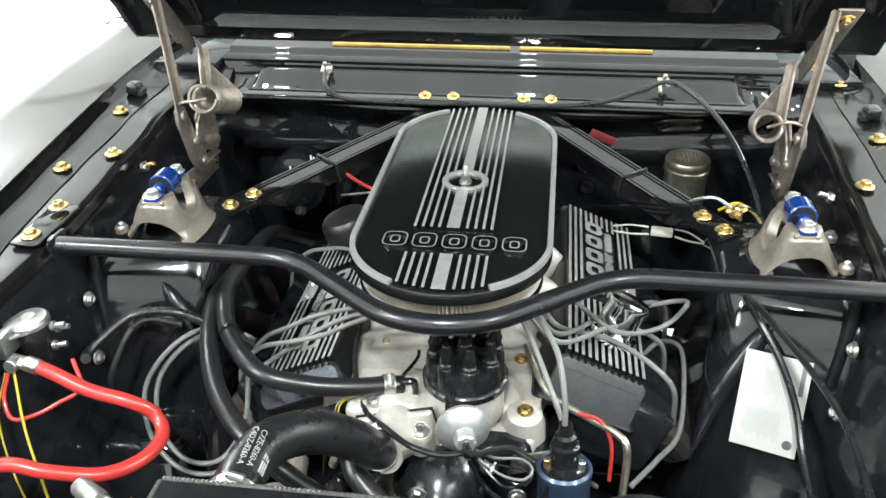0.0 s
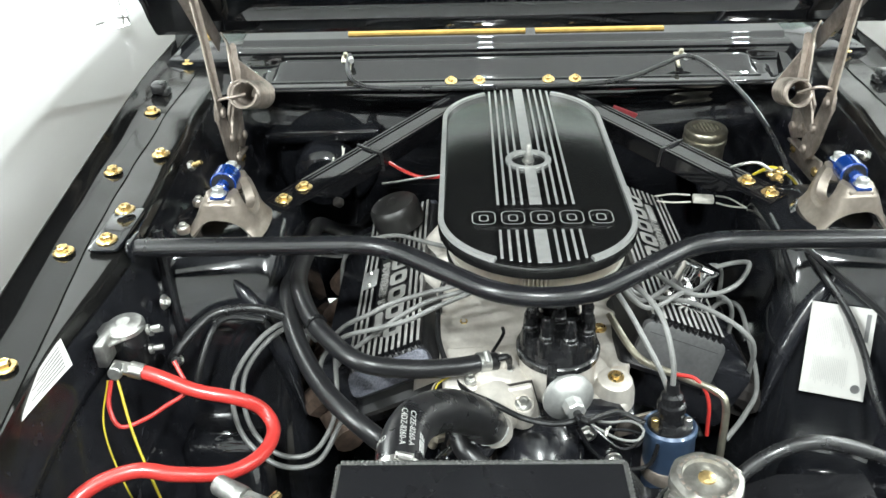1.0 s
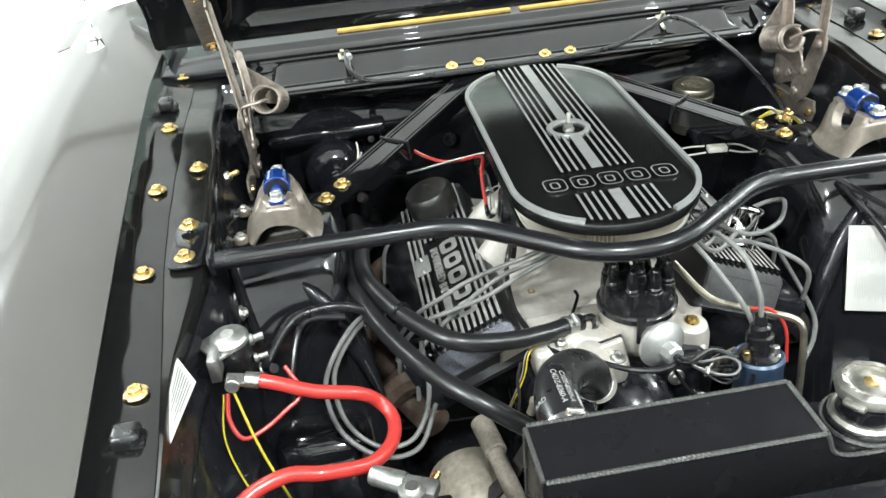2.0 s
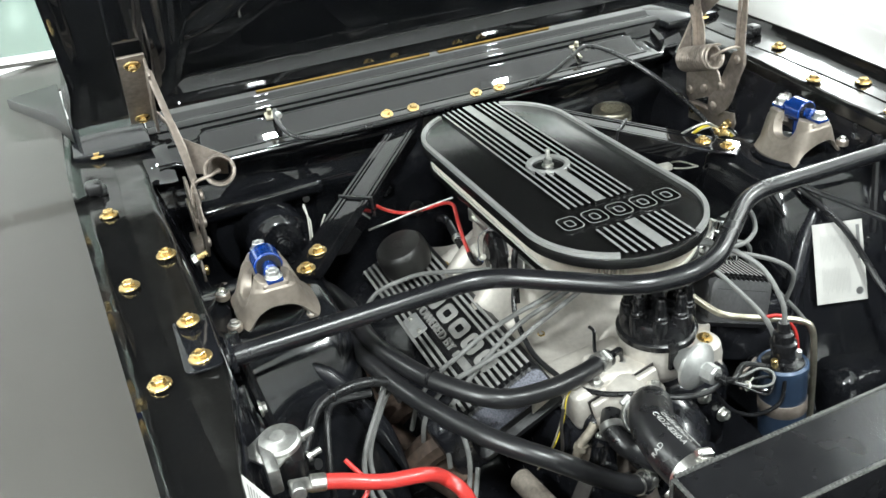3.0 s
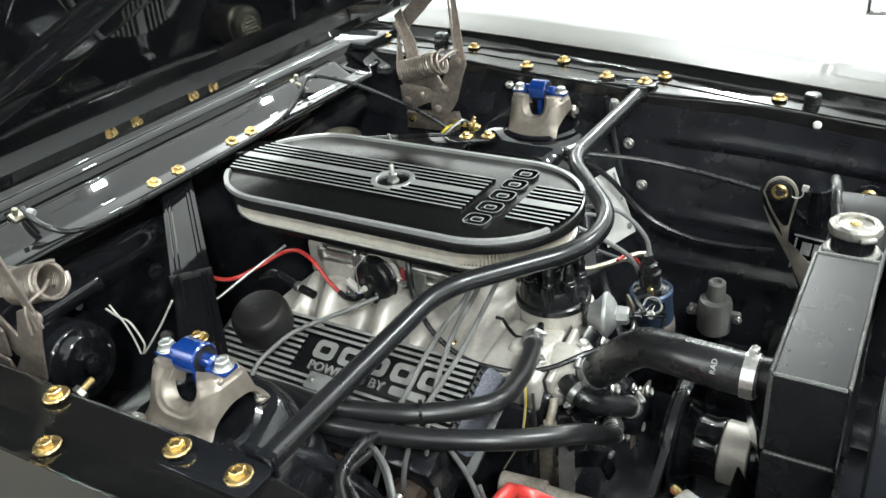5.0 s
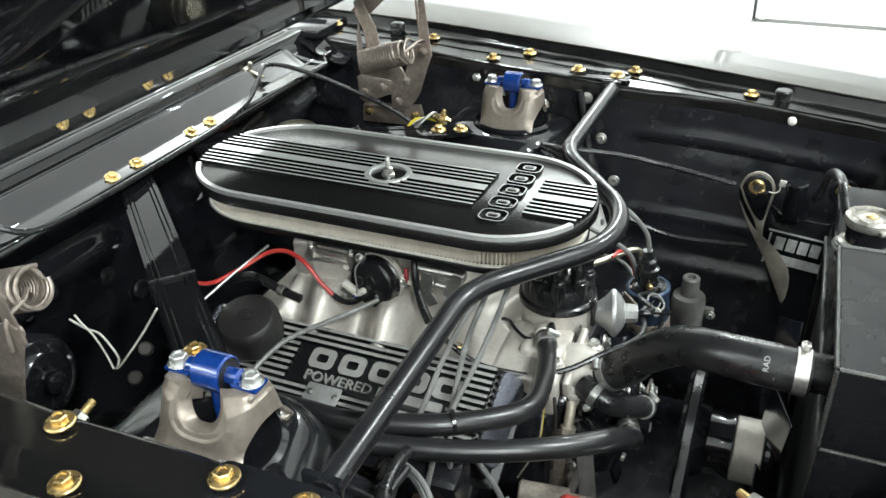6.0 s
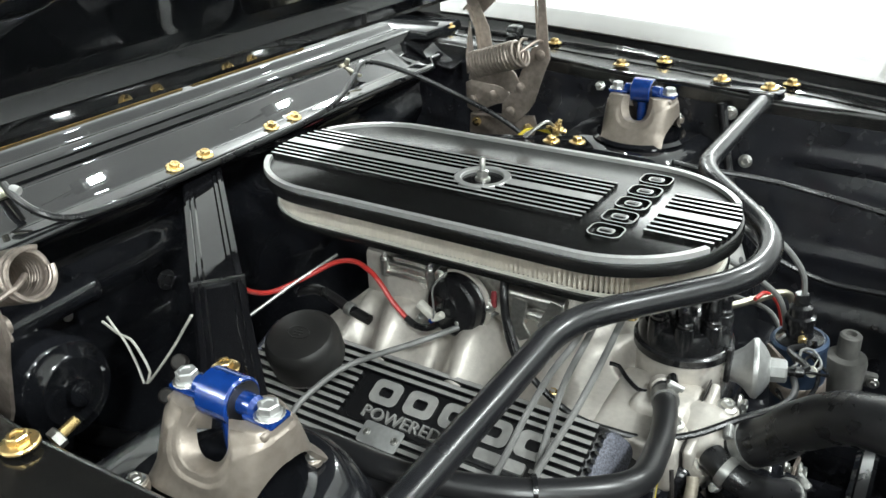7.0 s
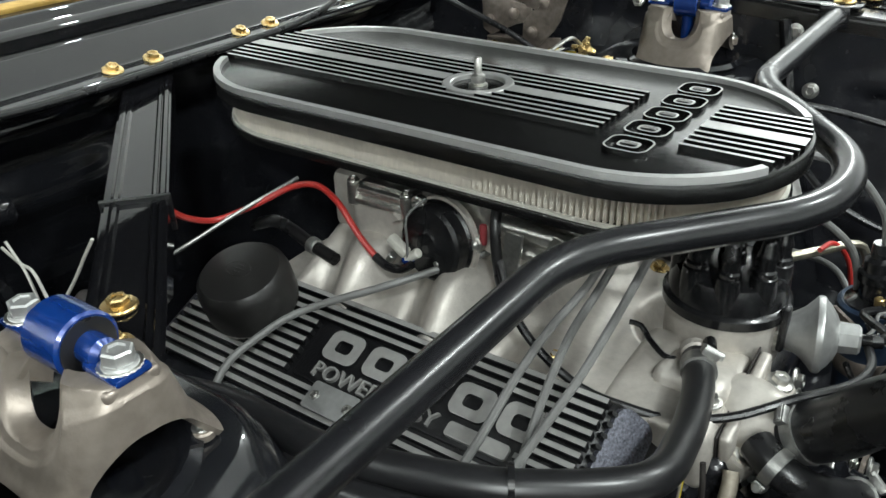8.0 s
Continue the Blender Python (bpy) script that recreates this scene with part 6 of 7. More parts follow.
add_lathe(ties, [(0.0122, -0.002), (0.0132, -0.002), (0.0132, 0.002), (0.0122, 0.002)], (-0.278, -0.015, 0.8065), (-0.5, 0.8, 0), 20)
part("cable_tie", ties, M["plastic_black"], h1)

# ---- ignition leads ----
def wire(name, pts, r, mat, label, category="cable", group="", ends=None):
    w = thing(name, pts[0], label, category, group)
    part("insulation", tube(pts, r, 9), mat, w)
    return w


def lead(pts, label="grey silicone ignition lead"):
    return wire("ignition_lead", pts, 0.0033, M["grey_wire"], label, "cable", "ignition leads")


lead([(0.000, 0.030, 0.874), (-0.050, 0.026, 0.856), (-0.097, 0.027, 0.836), (-0.141, 0.035, 0.818), (-0.184, 0.037, 0.802), (-0.220, 0.039, 0.781), (-0.254, 0.042, 0.760), (-0.280, 0.046, 0.725), (-0.29, 0.06, 0.67)])
lead([(0.000, 0.000, 0.876), (-0.045, -0.006, 0.864), (-0.080, -0.006, 0.847), (-0.126, -0.004, 0.823), (-0.164, 0.001, 0.799), (-0.208, 0.005, 0.783), (-0.253, 0.008, 0.766), (-0.284, 0.012, 0.725), (-0.29, 0.02, 0.66)])
lead([(0.010, 0.026, 0.866), (-0.045, 0.022, 0.848), (-0.086, 0.021, 0.832), (-0.136, 0.021, 0.815), (-0.174, 0.018, 0.794), (-0.202, 0.015, 0.773), (-0.226, 0.010, 0.757), (-0.262, -0.004, 0.725), (-0.27, -0.02, 0.66)])
lead([(0.010, 0.055, 0.862), (-0.030, 0.085, 0.845), (-0.072, 0.120, 0.828), (-0.115, 0.156, 0.816), (-0.145, 0.184, 0.8075), (-0.188, 0.238, 0.788), (-0.225, 0.257, 0.7745), (-0.258, 0.261, 0.763), (-0.282, 0.256, 0.735), (-0.290, 0.25, 0.68)])
for k, (ex, ey, drop) in enumerate(((0.265, 0.06, 0.0), (0.275, 0.15, 0.01), (0.27, -0.02, 0.02))):
    lead([(0.050, 0.020 + 0.01 * k, 0.874), (0.085 + 0.01 * k, -0.005 + 0.02 * k, 0.872 - drop), (0.135, -0.020 + 0.03 * k, 0.830 - drop), (0.205, 0.020 + ey * 0.4, 0.812), (ex, ey, 0.78), (ex + 0.015, ey + 0.02, 0.70)])
lead([(0.055, 0.010, 0.872), (0.090, -0.030, 0.866), (0.130, -0.100, 0.815), (0.148, -0.120, 0.775), (0.165, -0.120, 0.72), (0.19, -0.08, 0.66)])
lead([(0.144, -0.139, 0.803), (0.142, -0.130, 0.838), (0.130, -0.095, 0.876), (0.100, -0.045, 0.888), (0.060, -0.025, 0.884), (DX, DY, 0.866), (DX, DY, 0.846)], "grey coil lead to the distributor")
lead([(-0.290, 0.075, 0.72), (-0.310, 0.045, 0.765), (-0.345, -0.005, 0.775), (-0.375, -0.040, 0.740), (-0.368, -0.072, 0.690), (-0.330, -0.095, 0.660), (-0.285, -0.090, 0.660), (-0.258, -0.06, 0.70), (-0.258, -0.02, 0.76)], "grey ignition lead looped beside the engine")
lead([(-0.300, 0.065, 0.72), (-0.320, 0.035, 0.775), (-0.352, -0.015, 0.785), (-0.386, -0.052, 0.742), (-0.376, -0.085, 0.688), (-0.330, -0.108, 0.655), (-0.280, -0.10, 0.652), (-0.250, -0.065, 0.69)], "grey ignition lead looped beside the engine")
lead([(0.150, 0.075, 0.830), (0.205, 0.030, 0.815), (0.262, 0.050, 0.812), (0.300, 0.105, 0.812), (0.290, 0.130, 0.80), (0.255, 0.130, 0.79)], "grey ignition lead round the filler cap")
lead([(0.245, 0.095, 0.725), (0.275, 0.125, 0.735), (0.302, 0.125, 0.730), (0.306, 0.085, 0.715), (0.290, -0.020, 0.705), (0.255, -0.085, 0.715), (0.225, -0.115, 0.700)], "grey ignition lead looped by the shock tower")
fuel = wire("fuel_line", [(0.095, 0.010, 0.800), (0.115, -0.030, 0.780), (0.133, -0.052, 0.771), (0.170, -0.080, 0.770), (0.205, -0.105, 0.769), (0.216, -0.118, 0.757), (0.215, -0.130, 0.70), (0.212, -0.14, 0.62)], 0.0046, M["gold_cad"], "bent grey steel fuel line", "pipe")
wire("coil_wire", [(0.160, -0.085, 0.778), (0.185, -0.092, 0.776), (0.199, -0.106, 0.755), (0.200, -0.118, 0.71)], 0.0024, M["red"], "red coil feed wire")
wire("coil_wire", [(0.132, -0.158, 0.758), (0.128, -0.166, 0.735), (0.118, -0.170, 0.712), (0.09, -0.16, 0.70), (0.06, -0.15, 0.715), (0.040, -0.140, 0.745)], 0.0026, M["plastic_black"], "thin black wire from coil to distributor")
wire("vacuum_hose", [(0.040, -0.152, 0.768), (0.010, -0.160, 0.769), (-0.025, -0.153, 0.772), (-0.060, -0.124, 0.770), (-0.087, -0.090, 0.757), (-0.105, -0.055, 0.751), (-0.116, -0.025, 0.754), (-0.126, 0.020, 0.766), (-0.122, 0.070, 0.798), (-0.100, 0.105, 0.840)], 0.0036, M["rubber"], "thin black vacuum hose across the intake", "hose")
for k, (bulge, low_z) in enumerate(((0.0, 0.757), (0.010, 0.752), (-0.006, 0.748))):
    wire("sensor_wire", [(0.040, -0.152, 0.770), (0.056, -0.162 - bulge * 0.4, 0.766), (0.082, -0.172 - bulge, low_z), (0.104, -0.170, low_z - 0.004), (0.112, -0.160, low_z + 0.002), (0.100, -0.150 + bulge, low_z + 0.006), (0.070, -0.150, low_z + 0.005), (0.045, -0.130, 0.752)], 0.0017, M["plastic_black" if k else "grey_wire"], "thin wire looped and tied by the vacuum can")
tie_knot = thing("cable_tie", (0.068, -0.166, 0.762), "small white cable tie round the thin wires", "cable tie")
part("band", lathe([(0.0052, -0.0012), (0.0062, -0.0012), (0.0062, 0.0012), (0.0052, 0.0012)], (0.068, -0.166, 0.760), (1, -0.3, -0.3), 14), M["white_wire"], tie_knot)
part("tail", box((0.070, -0.168, 0.7685), (0.0022, 0.0012, 0.012), 0.0003, pose(0, 0, 0, 15, 20, 0), 1), M["white_wire"], tie_knot)
choke_feed = wire("choke_wire", [(-0.222, 0.352, 0.868), (-0.192, 0.360, 0.842), (-0.163, 0.359, 0.829), (-0.135, 0.338, 0.838), (-0.113, 0.312, 0.853), (-0.110, 0.286, 0.860), (-0.116, 0.262, 0.858), (-0.120, 0.246, 0.850), (-0.121, 0.229, 0.830), (-0.121, 0.211, 0.814)], 0.0029, M["red"], "red choke feed wire beside the carburetor")
part("sleeve", tube([(-0.121, 0.213, 0.8155), (-0.122, 0.200, 0.810), (-0.122, 0.185, 0.8115), (-0.121, 0.174, 0.819)], 0.0038, 10), M["plastic_black"], choke_feed, "black shrink sleeve")
wire("throttle_rod", [(-0.095, 0.322, 0.853), (-0.148, 0.340, 0.838), (-0.200, 0.356, 0.822), (-0.225, 0.365, 0.814)], 0.0019, M["dull_zinc"], "thin dull steel throttle rod behind the carburetor", "rod")

pipe = thing("sleeved_pipe", (-0.185, -0.12, 0.64), "tan heat-sleeved pipe beside the engine block", "pipe")
part("sleeve", rod(0.0150, 0.060, (-0.193, -0.062, 0.642), (0.15, -1, -0.03), 18, 0.002), M["sleeve"], pipe)
part("pipe", rod(0.0115, 0.110, (-0.186, -0.115, 0.640), (0.15, -1, -0.10), 16, 0.002), M["sleeve"], pipe)

sender = thing("temperature_sender", (-0.036, -0.050, 0.765), "small black elbow sender plug in the intake", "sensor")
part("plug", tube([(-0.036, -0.050, 0.758), (-0.036, -0.050, 0.774), (-0.039, -0.052, 0.780), (-0.050, -0.056, 0.781)], 0.0048, 10), M["plastic_black"], sender)
part("base", rod(0.0085, 0.012, (-0.036, -0.050, 0.750), (0, 0, 1), 6), M["dull_zinc"], sender)
fitting = thing("vacuum_fitting", (-0.09, 0.31, 0.785), "short capped black vacuum hose with plated collar", "hose")
part("hose", tube([(-0.100, 0.385, 0.790), (-0.099, 0.355, 0.801), (-0.099, 0.330, 0.796), (-0.100, 0.309, 0.789), (-0.103, 0.277, 0.784)], 0.0062, 12), M["rubber"], fitting)
part("collar", rod(0.0080, 0.010, (-0.099, 0.312, 0.789), (-0.1, -1, -0.15), 16), M["dull_zinc"], fitting)
wire("loose_wire", [(-0.056, -0.032, 0.766), (-0.055, -0.022, 0.765), (-0.046, -0.006, 0.769), (-0.040, 0.004, 0.775), (-0.041, 0.014, 0.776)], 0.0024, M["plastic_black"], "short frayed black wire end above the heater hose")

# ---- starter solenoid, battery and cables ----
sol = thing("starter_solenoid", (-0.485, -0.12, 0.84), "black starter relay with plated metal cover on the apron", "relay")
SA = Vector((-0.06, -0.04, 1.0)).normalized()
S0 = Vector((-0.474, -0.106, 0.824))
part("body", lathe([(0.019, 0), (0.0205, 0.004), (0.0205, 0.048), (0.0195, 0.050)], S0, SA, 28), M["plastic_black"], sol)
cover_bm = lathe([(0.0225, 0.046), (0.0225, 0.051), (0.020, 0.054), (0.010, 0.0555), (0.008, 0.057), (0, 0.057)], S0, SA, 28)
add_box(cover_bm, S0 + SA * 0.0485 + Vector((-0.012, -0.004, -0.004)), (0.046, 0.034, 0.004), 0.001, rot_to(SA))
part("cover", cover_bm, M["dull_zinc"], sol, "bright plated top cover")
part("bracket", box((-0.492, -0.128, 0.862), (0.012, 0.045, 0.030), 0.002), M["dull_zinc"], sol)
for k, (dx, dy, dz) in enumerate(((0.026, 0.014, 0.030), (0.030, -0.004, 0.018), (0.028, 0.004, 0.040))):
    part("terminal", lathe([(0.006, 0), (0.006, 0.004), (0.0035, 0.005), (0.0035, 0.016)], S0 + Vector((dx - 0.010, dy, dz)), (1, 0.2, 0.1), 10), M["dull_zinc"], sol)
part("terminal", rod(0.008, 0.014, (-0.475, -0.150, 0.846), (0, -1, 0.2), 12), M["dull_zinc"], sol)
red_cable = thing("battery_cable", (-0.474, -0.15, 0.845), "thick glossy red battery cable with crimped lug", "cable")
part("insulation", tube([(-0.455, -0.152, 0.846), (-0.430, -0.155, 0.838), (-0.390, -0.158, 0.820), (-0.345, -0.156, 0.806), (-0.322, -0.150, 0.784), (-0.308, -0.168, 0.770), (-0.314, -0.206, 0.770), (-0.340, -0.242, 0.780), (-0.385, -0.264, 0.800), (-0.425, -0.271, 0.812), (-0.470, -0.295, 0.805), (-0.50, -0.35, 0.78)], 0.0080, 18), M["red"], red_cable)
part("lug", box((-0.467, -0.152, 0.848), (0.030, 0.018, 0.006), 0.002, pose(0, 0, 0, 0, 14, 0)), M["zinc"], red_cable)
part("crimp", rod(0.0092, 0.016, (-0.462, -0.152, 0.8475), (1, -0.1, -0.25), 16), M["zinc"], red_cable)
battery = thing("battery", (-0.36, -0.40, 0.60), "black plastic car battery with clamped post", "battery")
batt = box((-0.365, -0.405, 0.70), (0.19, 0.17, 0.18), 0.006)
add_box(batt, (-0.365, -0.405, 0.793), (0.205, 0.175, 0.012), 0.003)
part("case", batt, M["plastic_black"], battery)
part("post", rod(0.009, 0.022, (-0.300, -0.318, 0.797), (0, 0, 1), 18, 0.002), M["zinc"], battery)
post_clamp = lathe([(0.009, 0), (0.014, 0.001), (0.014, 0.013), (0.009, 0.014)], (-0.300, -0.318, 0.801), (0, 0, 1), 24)
add_box(post_clamp, (-0.292, -0.312, 0.806), (0.036, 0.022, 0.014), 0.003, pose(0, 0, 0, 0, 0, -25))
add_lathe(post_clamp, [(0.011, 0), (0.0115, 0.004), (0.0105, 0.034), (0.009, 0.037)], (-0.306, -0.302, 0.806), (-0.85, 0.5, 0.02), 16)
part("post_clamp", post_clamp, M["dull_zinc"], battery, "grey cast battery clamp")
part("clamp_bolt", rod(0.0045, 0.022, (-0.284, -0.316, 0.808), (0.5, 0.85, 0), 10), M["brass"], battery)
wire("relay_wire", [(-0.482, -0.160, 0.838), (-0.484, -0.176, 0.815), (-0.472, -0.188, 0.795), (-0.448, -0.178, 0.796), (-0.425, -0.165, 0.805), (-0.405, -0.150, 0.815), (-0.42, -0.13, 0.84)], 0.0026, M["red"], "thin red relay wire")
wire("relay_wire", [(-0.476, -0.158, 0.838), (-0.455, -0.195, 0.78), (-0.420, -0.235, 0.70), (-0.40, -0.255, 0.65)], 0.0016, M["yellow"], "yellow wire from the starter relay")
wire("relay_wire", [(-0.487, -0.158, 0.836), (-0.492, -0.185, 0.79), (-0.470, -0.215, 0.73), (-0.43, -0.245, 0.66)], 0.0011, M["yellow"], "thin yellow wire from the starter relay")
harness = thing("wiring_harness", (-0.41, 0.0, 0.80), "black taped wiring harness over the splash panel", "cable")
part("loom", tube([(-0.440, -0.080, 0.80), (-0.452, -0.060, 0.790), (-0.440, -0.035, 0.800), (-0.418, -0.006, 0.812), (-0.392, 0.006, 0.815), (-0.350, 0.010, 0.812), (-0.30, 0.02, 0.78)], 0.0062, 12), M["rubber"], harness)
part("loom", tube([(-0.430, -0.070, 0.73), (-0.425, -0.055, 0.765), (-0.412, -0.020, 0.800), (-0.395, 0.002, 0.806), (-0.350, 0.004, 0.80)], 0.0042, 10), M["rubber"], harness)
part("tie", rod(0.0085, 0.005, (-0.398, 0.006, 0.8135), (1, 0.1, 0), 14), M["plastic_black"], harness)

# ---- papers ----
tag = thing("paper_tag", (-0.49, -0.2, 0.88), "white printed paper tag hanging from the apron flange", "paper")


def on_tag(u, v, lift=0.0):
    top, low = Vector((-0.5215, -0.163, 0.9000)).lerp(Vector((-0.5245, -0.243, 0.8945)), u), Vector((-0.5030, -0.187, 0.8820)).lerp(Vector((-0.5190, -0.272, 0.8800)), u)
    return top.lerp(low, v) + Vector((0.4, 0, 0.9)) * (lift + 0.0015 * math.sin(3 * u))


part("paper", grid_sheet(on_tag, 10, 6, 0.0004), M["paper"], tag)
tag_print = bmesh.new()
for k in range(7):
    v = 0.15 + 0.11 * k
    tag_print.faces.new([tag_print.verts.new(on_tag(a, b, 0.0008)) for a, b in ((0.12, v), (0.62 + 0.1 * (k % 3), v), (0.62 + 0.1 * (k % 3), v + 0.045), (0.12, v + 0.045))])
part("small_print", tag_print, M["print"], tag, "rows of unreadable grey print")
p_tl, p_tr, p_bl = Vector((0.369, 0.049, 0.791)), Vector((0.444, 0.0255, 0.791)), Vector((0.3575, 0.0035, 0.676))
sx_, sy_ = (p_tr - p_tl), (p_bl - p_tl)
nn = sy_.cross(sx_).normalized()
nn = -nn if nn.y > 0 else nn
sheet = thing("instruction_sheet", p_bl, "white printed instruction sheet stuck to the shock tower", "paper")


def on_sheet(u, v, lift=0.0):
    return p_tl + sx_ * u + sy_ * v + nn * (0.003 + lift + 0.0012 * math.sin(2.2 * u + 1.3) * math.cos(3 * v))


part("paper", grid_sheet(lambda u, v: on_sheet(u, v), 12, 12, 0.0004), M["paper"], sheet)
rnd = random.Random(3)
lines = bmesh.new()


def sheet_bar(u0, v0, u1, v1, bm=lines):
    bm.faces.new([bm.verts.new(on_sheet(u, v, 0.0007)) for u, v in ((u0, v0), (u1, v0), (u1, v1), (u0, v1))])


for k in range(20):
    u = 0.14 + 0.028 * k
    for v0, v1 in ((0.12, 0.47), (0.54, 0.90)):
        sheet_bar(u, v0 + 0.05 * rnd.random(), u + 0.007, v1 - 0.08 * rnd.random())
part("small_print", lines, material("pale_grey_print", (0.40, 0.40, 0.39), 0.6), sheet, "pale rows of unreadable print")
dark_print = bmesh.new()
sheet_bar(0.86, 0.06, 0.93, 0.36, dark_print), sheet_bar(0.86, 0.44, 0.92, 0.48, dark_print)
part("print_title", dark_print, M["print"], sheet, "dark printed title bar")
part("print_logo", lathe([(0.006, 0), (0.006, 0.0002), (0.0045, 0.0002), (0.0045, 0.0)], on_sheet(0.85, 0.88, 0.0006), nn, 20), M["print"], sheet)

# ---- right apron: washer bag, bracket valve, hoses ----
bag = thing("washer_bag", (0.445, -0.26, 0.62), "dark washer fluid bag hanging from a plated grommet", "washer bag")
YZ = Matrix(((0, 0, -1, 0.446), (1, 0, 0, 0), (0, 1, 0, 0), (0, 0, 0, 1)))
pouch = prism([(p.x, p.y) for p in spline([(-0.232, 0.775, 0), (-0.236, 0.804, 0), (-0.252, 0.818, 0), (-0.268, 0.806, 0), (-0.276, 0.775, 0), (-0.300, 0.752, 0), (-0.360, 0.745, 0), (-0.420, 0.735, 0), (-0.425, 0.60, 0), (-0.415, 0.50, 0), (-0.345, 0.50, 0), (-0.318, 0.58, 0), (-0.288, 0.662, 0), (-0.250, 0.728, 0)], 0.012)], 0.0, 0.010, YZ, 0.003)
part("pouch", pouch, M["gloss_black"], bag, "black vinyl pouch")
fold = prism([(p.x, p.y) for p in spline([(-0.235, 0.765, 0), (-0.262, 0.722, 0), (-0.300, 0.690, 0), (-0.328, 0.655, 0), (-0.335, 0.620, 0), (-0.330, 0.585, 0), (-0.312, 0.618, 0), (-0.286, 0.670, 0), (-0.250, 0.730, 0)], 0.012)], 0.0085, 0.0125, YZ, 0.001)
part("fold", fold, M["tan"], bag, "tan folded edge")
part("grommet", lathe([(0.0045, 0), (0.0125, 0), (0.013, 0.003), (0.0095, 0.005), (0.0045, 0.004)], (0.4295, -0.258, 0.797), (-1, 0, 0.05), 24), M["brass"], bag, "plated eyelet")
part("hanger", prism([(p.x, p.y) for p in spline([(-0.232, 0.792, 0), (-0.240, 0.812, 0), (-0.258, 0.822, 0), (-0.276, 0.815, 0), (-0.286, 0.795, 0), (-0.284, 0.770, 0), (-0.279, 0.735, 0), (-0.278, 0.700, 0), (-0.262, 0.735, 0), (-0.244, 0.765, 0), (-0.232, 0.792, 0)], 0.006)][:-1], 0.0105, 0.0150, YZ, 0.0015), M["tan"], bag, "pale teardrop hanger tab")
part("hanger_inset", prism([(p.x, p.y) for p in spline([(-0.236, 0.793, 0), (-0.243, 0.809, 0), (-0.258, 0.818, 0), (-0.273, 0.811, 0), (-0.282, 0.794, 0), (-0.280, 0.770, 0), (-0.276, 0.738, 0), (-0.264, 0.742, 0), (-0.247, 0.768, 0), (-0.236, 0.793, 0)], 0.006)][:-1], 0.0120, 0.0160, YZ, 0.001), M["gloss_black"], bag)
part("grommet_pad", lathe([(0.010, 0), (0.0195, 0.0), (0.0200, 0.002), (0.017, 0.0035), (0.010, 0.003)], (0.4305, -0.258, 0.797), (-1, 0, 0.05), 28), M["rubber"], bag)
part("spout", lathe([(0.020, 0), (0.019, 0.03), (0.016, 0.045), (0.0165, 0.052), (0.0165, 0.058), (0.014, 0.060)], (0.430, -0.322, 0.755), (-0.05, 0.08, 1), 24), M["gloss_black"], bag)
badge = bmesh.new()
for q in ((0, -0.029, 0.092, 0.003), (0, 0.029, 0.092, 0.003), (-0.0445, 0, 0.003, 0.058), (0.0445, 0, 0.003, 0.058), (0, -0.0205, 0.088, 0.014)):
    add_box(badge, (0.4348, -0.334 + q[0], 0.688 + q[1]), (0.001, q[2], q[3]), 0, pose(0, 0, 0, 6, 0, 0))
for k in range(4):
    add_box(badge, (0.4348, -0.308 - 0.0185 * k, 0.6985 - 0.0018 * k), (0.001, 0.0150, 0.0230), 0, pose(0, 0, 0, 6, 0, 0))
part("logo_frame", badge, M["decal_white"], bag, "white framed logo block")
part("grommet", lathe([(0.0045, 0), (0.0125, 0), (0.013, 0.003), (0.0095, 0.005), (0.0045, 0.004)], (0.4340, -0.386, 0.806), (-1, 0, 0.05), 24), M["brass"], bag, "plated eyelet")
part("hanger", lathe([(0.012, 0), (0.022, 0.0), (0.0225, 0.003), (0.019, 0.0045), (0.012, 0.004)], (0.4370, -0.386, 0.804), (-1, 0, 0.05), 28), M["gloss_black"], bag)
# solid eyelets get a dark disc that imitates the shaded opening
for hole_y, hole_z in ((-0.258, 0.797), (-0.386, 0.806)):
    part("eyelet_hole", rod(0.0060, 0.0012, (0.4250 if hole_y > -0.3 else 0.4295, hole_y, hole_z), (-1, 0, 0.05), 18, 0.0003), M["dark_iron"], bag, "dark disc standing for the shaded eyelet hole")
part("string_tag", box((0.4300, -0.2955, 0.8080), (0.002, 0.010, 0.011), 0.0005, pose(0, 0, 0, 8, 0, 0)), M["white_wire"], bag, "small white plastic tag")
part("tag_cord", tube([(0.4300, -0.2930, 0.803), (0.4295, -0.2920, 0.794), (0.4300, -0.2840, 0.789), (0.4300, -0.2740, 0.793), (0.4300, -0.2680, 0.800)], 0.0011, 6), M["white_wire"], bag, "thin pale cord")
bolt(car, (0.4955, -0.292, 0.889), (-1, 0, 0.35), BOLT_ZINC, 0.75, 10)
vac = thing("vapor_valve", (0.40, -0.19, 0.54), "grey plastic valve with round spigot on the apron", "valve")
v_bm = lathe([(0.026, 0), (0.029, 0.004), (0.029, 0.056), (0.027, 0.064), (0.0155, 0.066), (0.0150, 0.098), (0.0125, 0.101), (0.008, 0.101), (0.007, 0.094), (0, 0.094)], (0.400, -0.180, 0.525), (0, 0, 1), 30)
part("body", v_bm, M["grey_plastic"], vac)
part("lug", box((0.400, -0.180, 0.560), (0.012, 0.090, 0.022), 0.004), M["grey_plastic"], vac)
for dy in (-0.040, 0.040):
    bolt(vac, (0.393, -0.180 + dy, 0.560), (-1, 0, 0), BOLT_ZINC, 0.9)
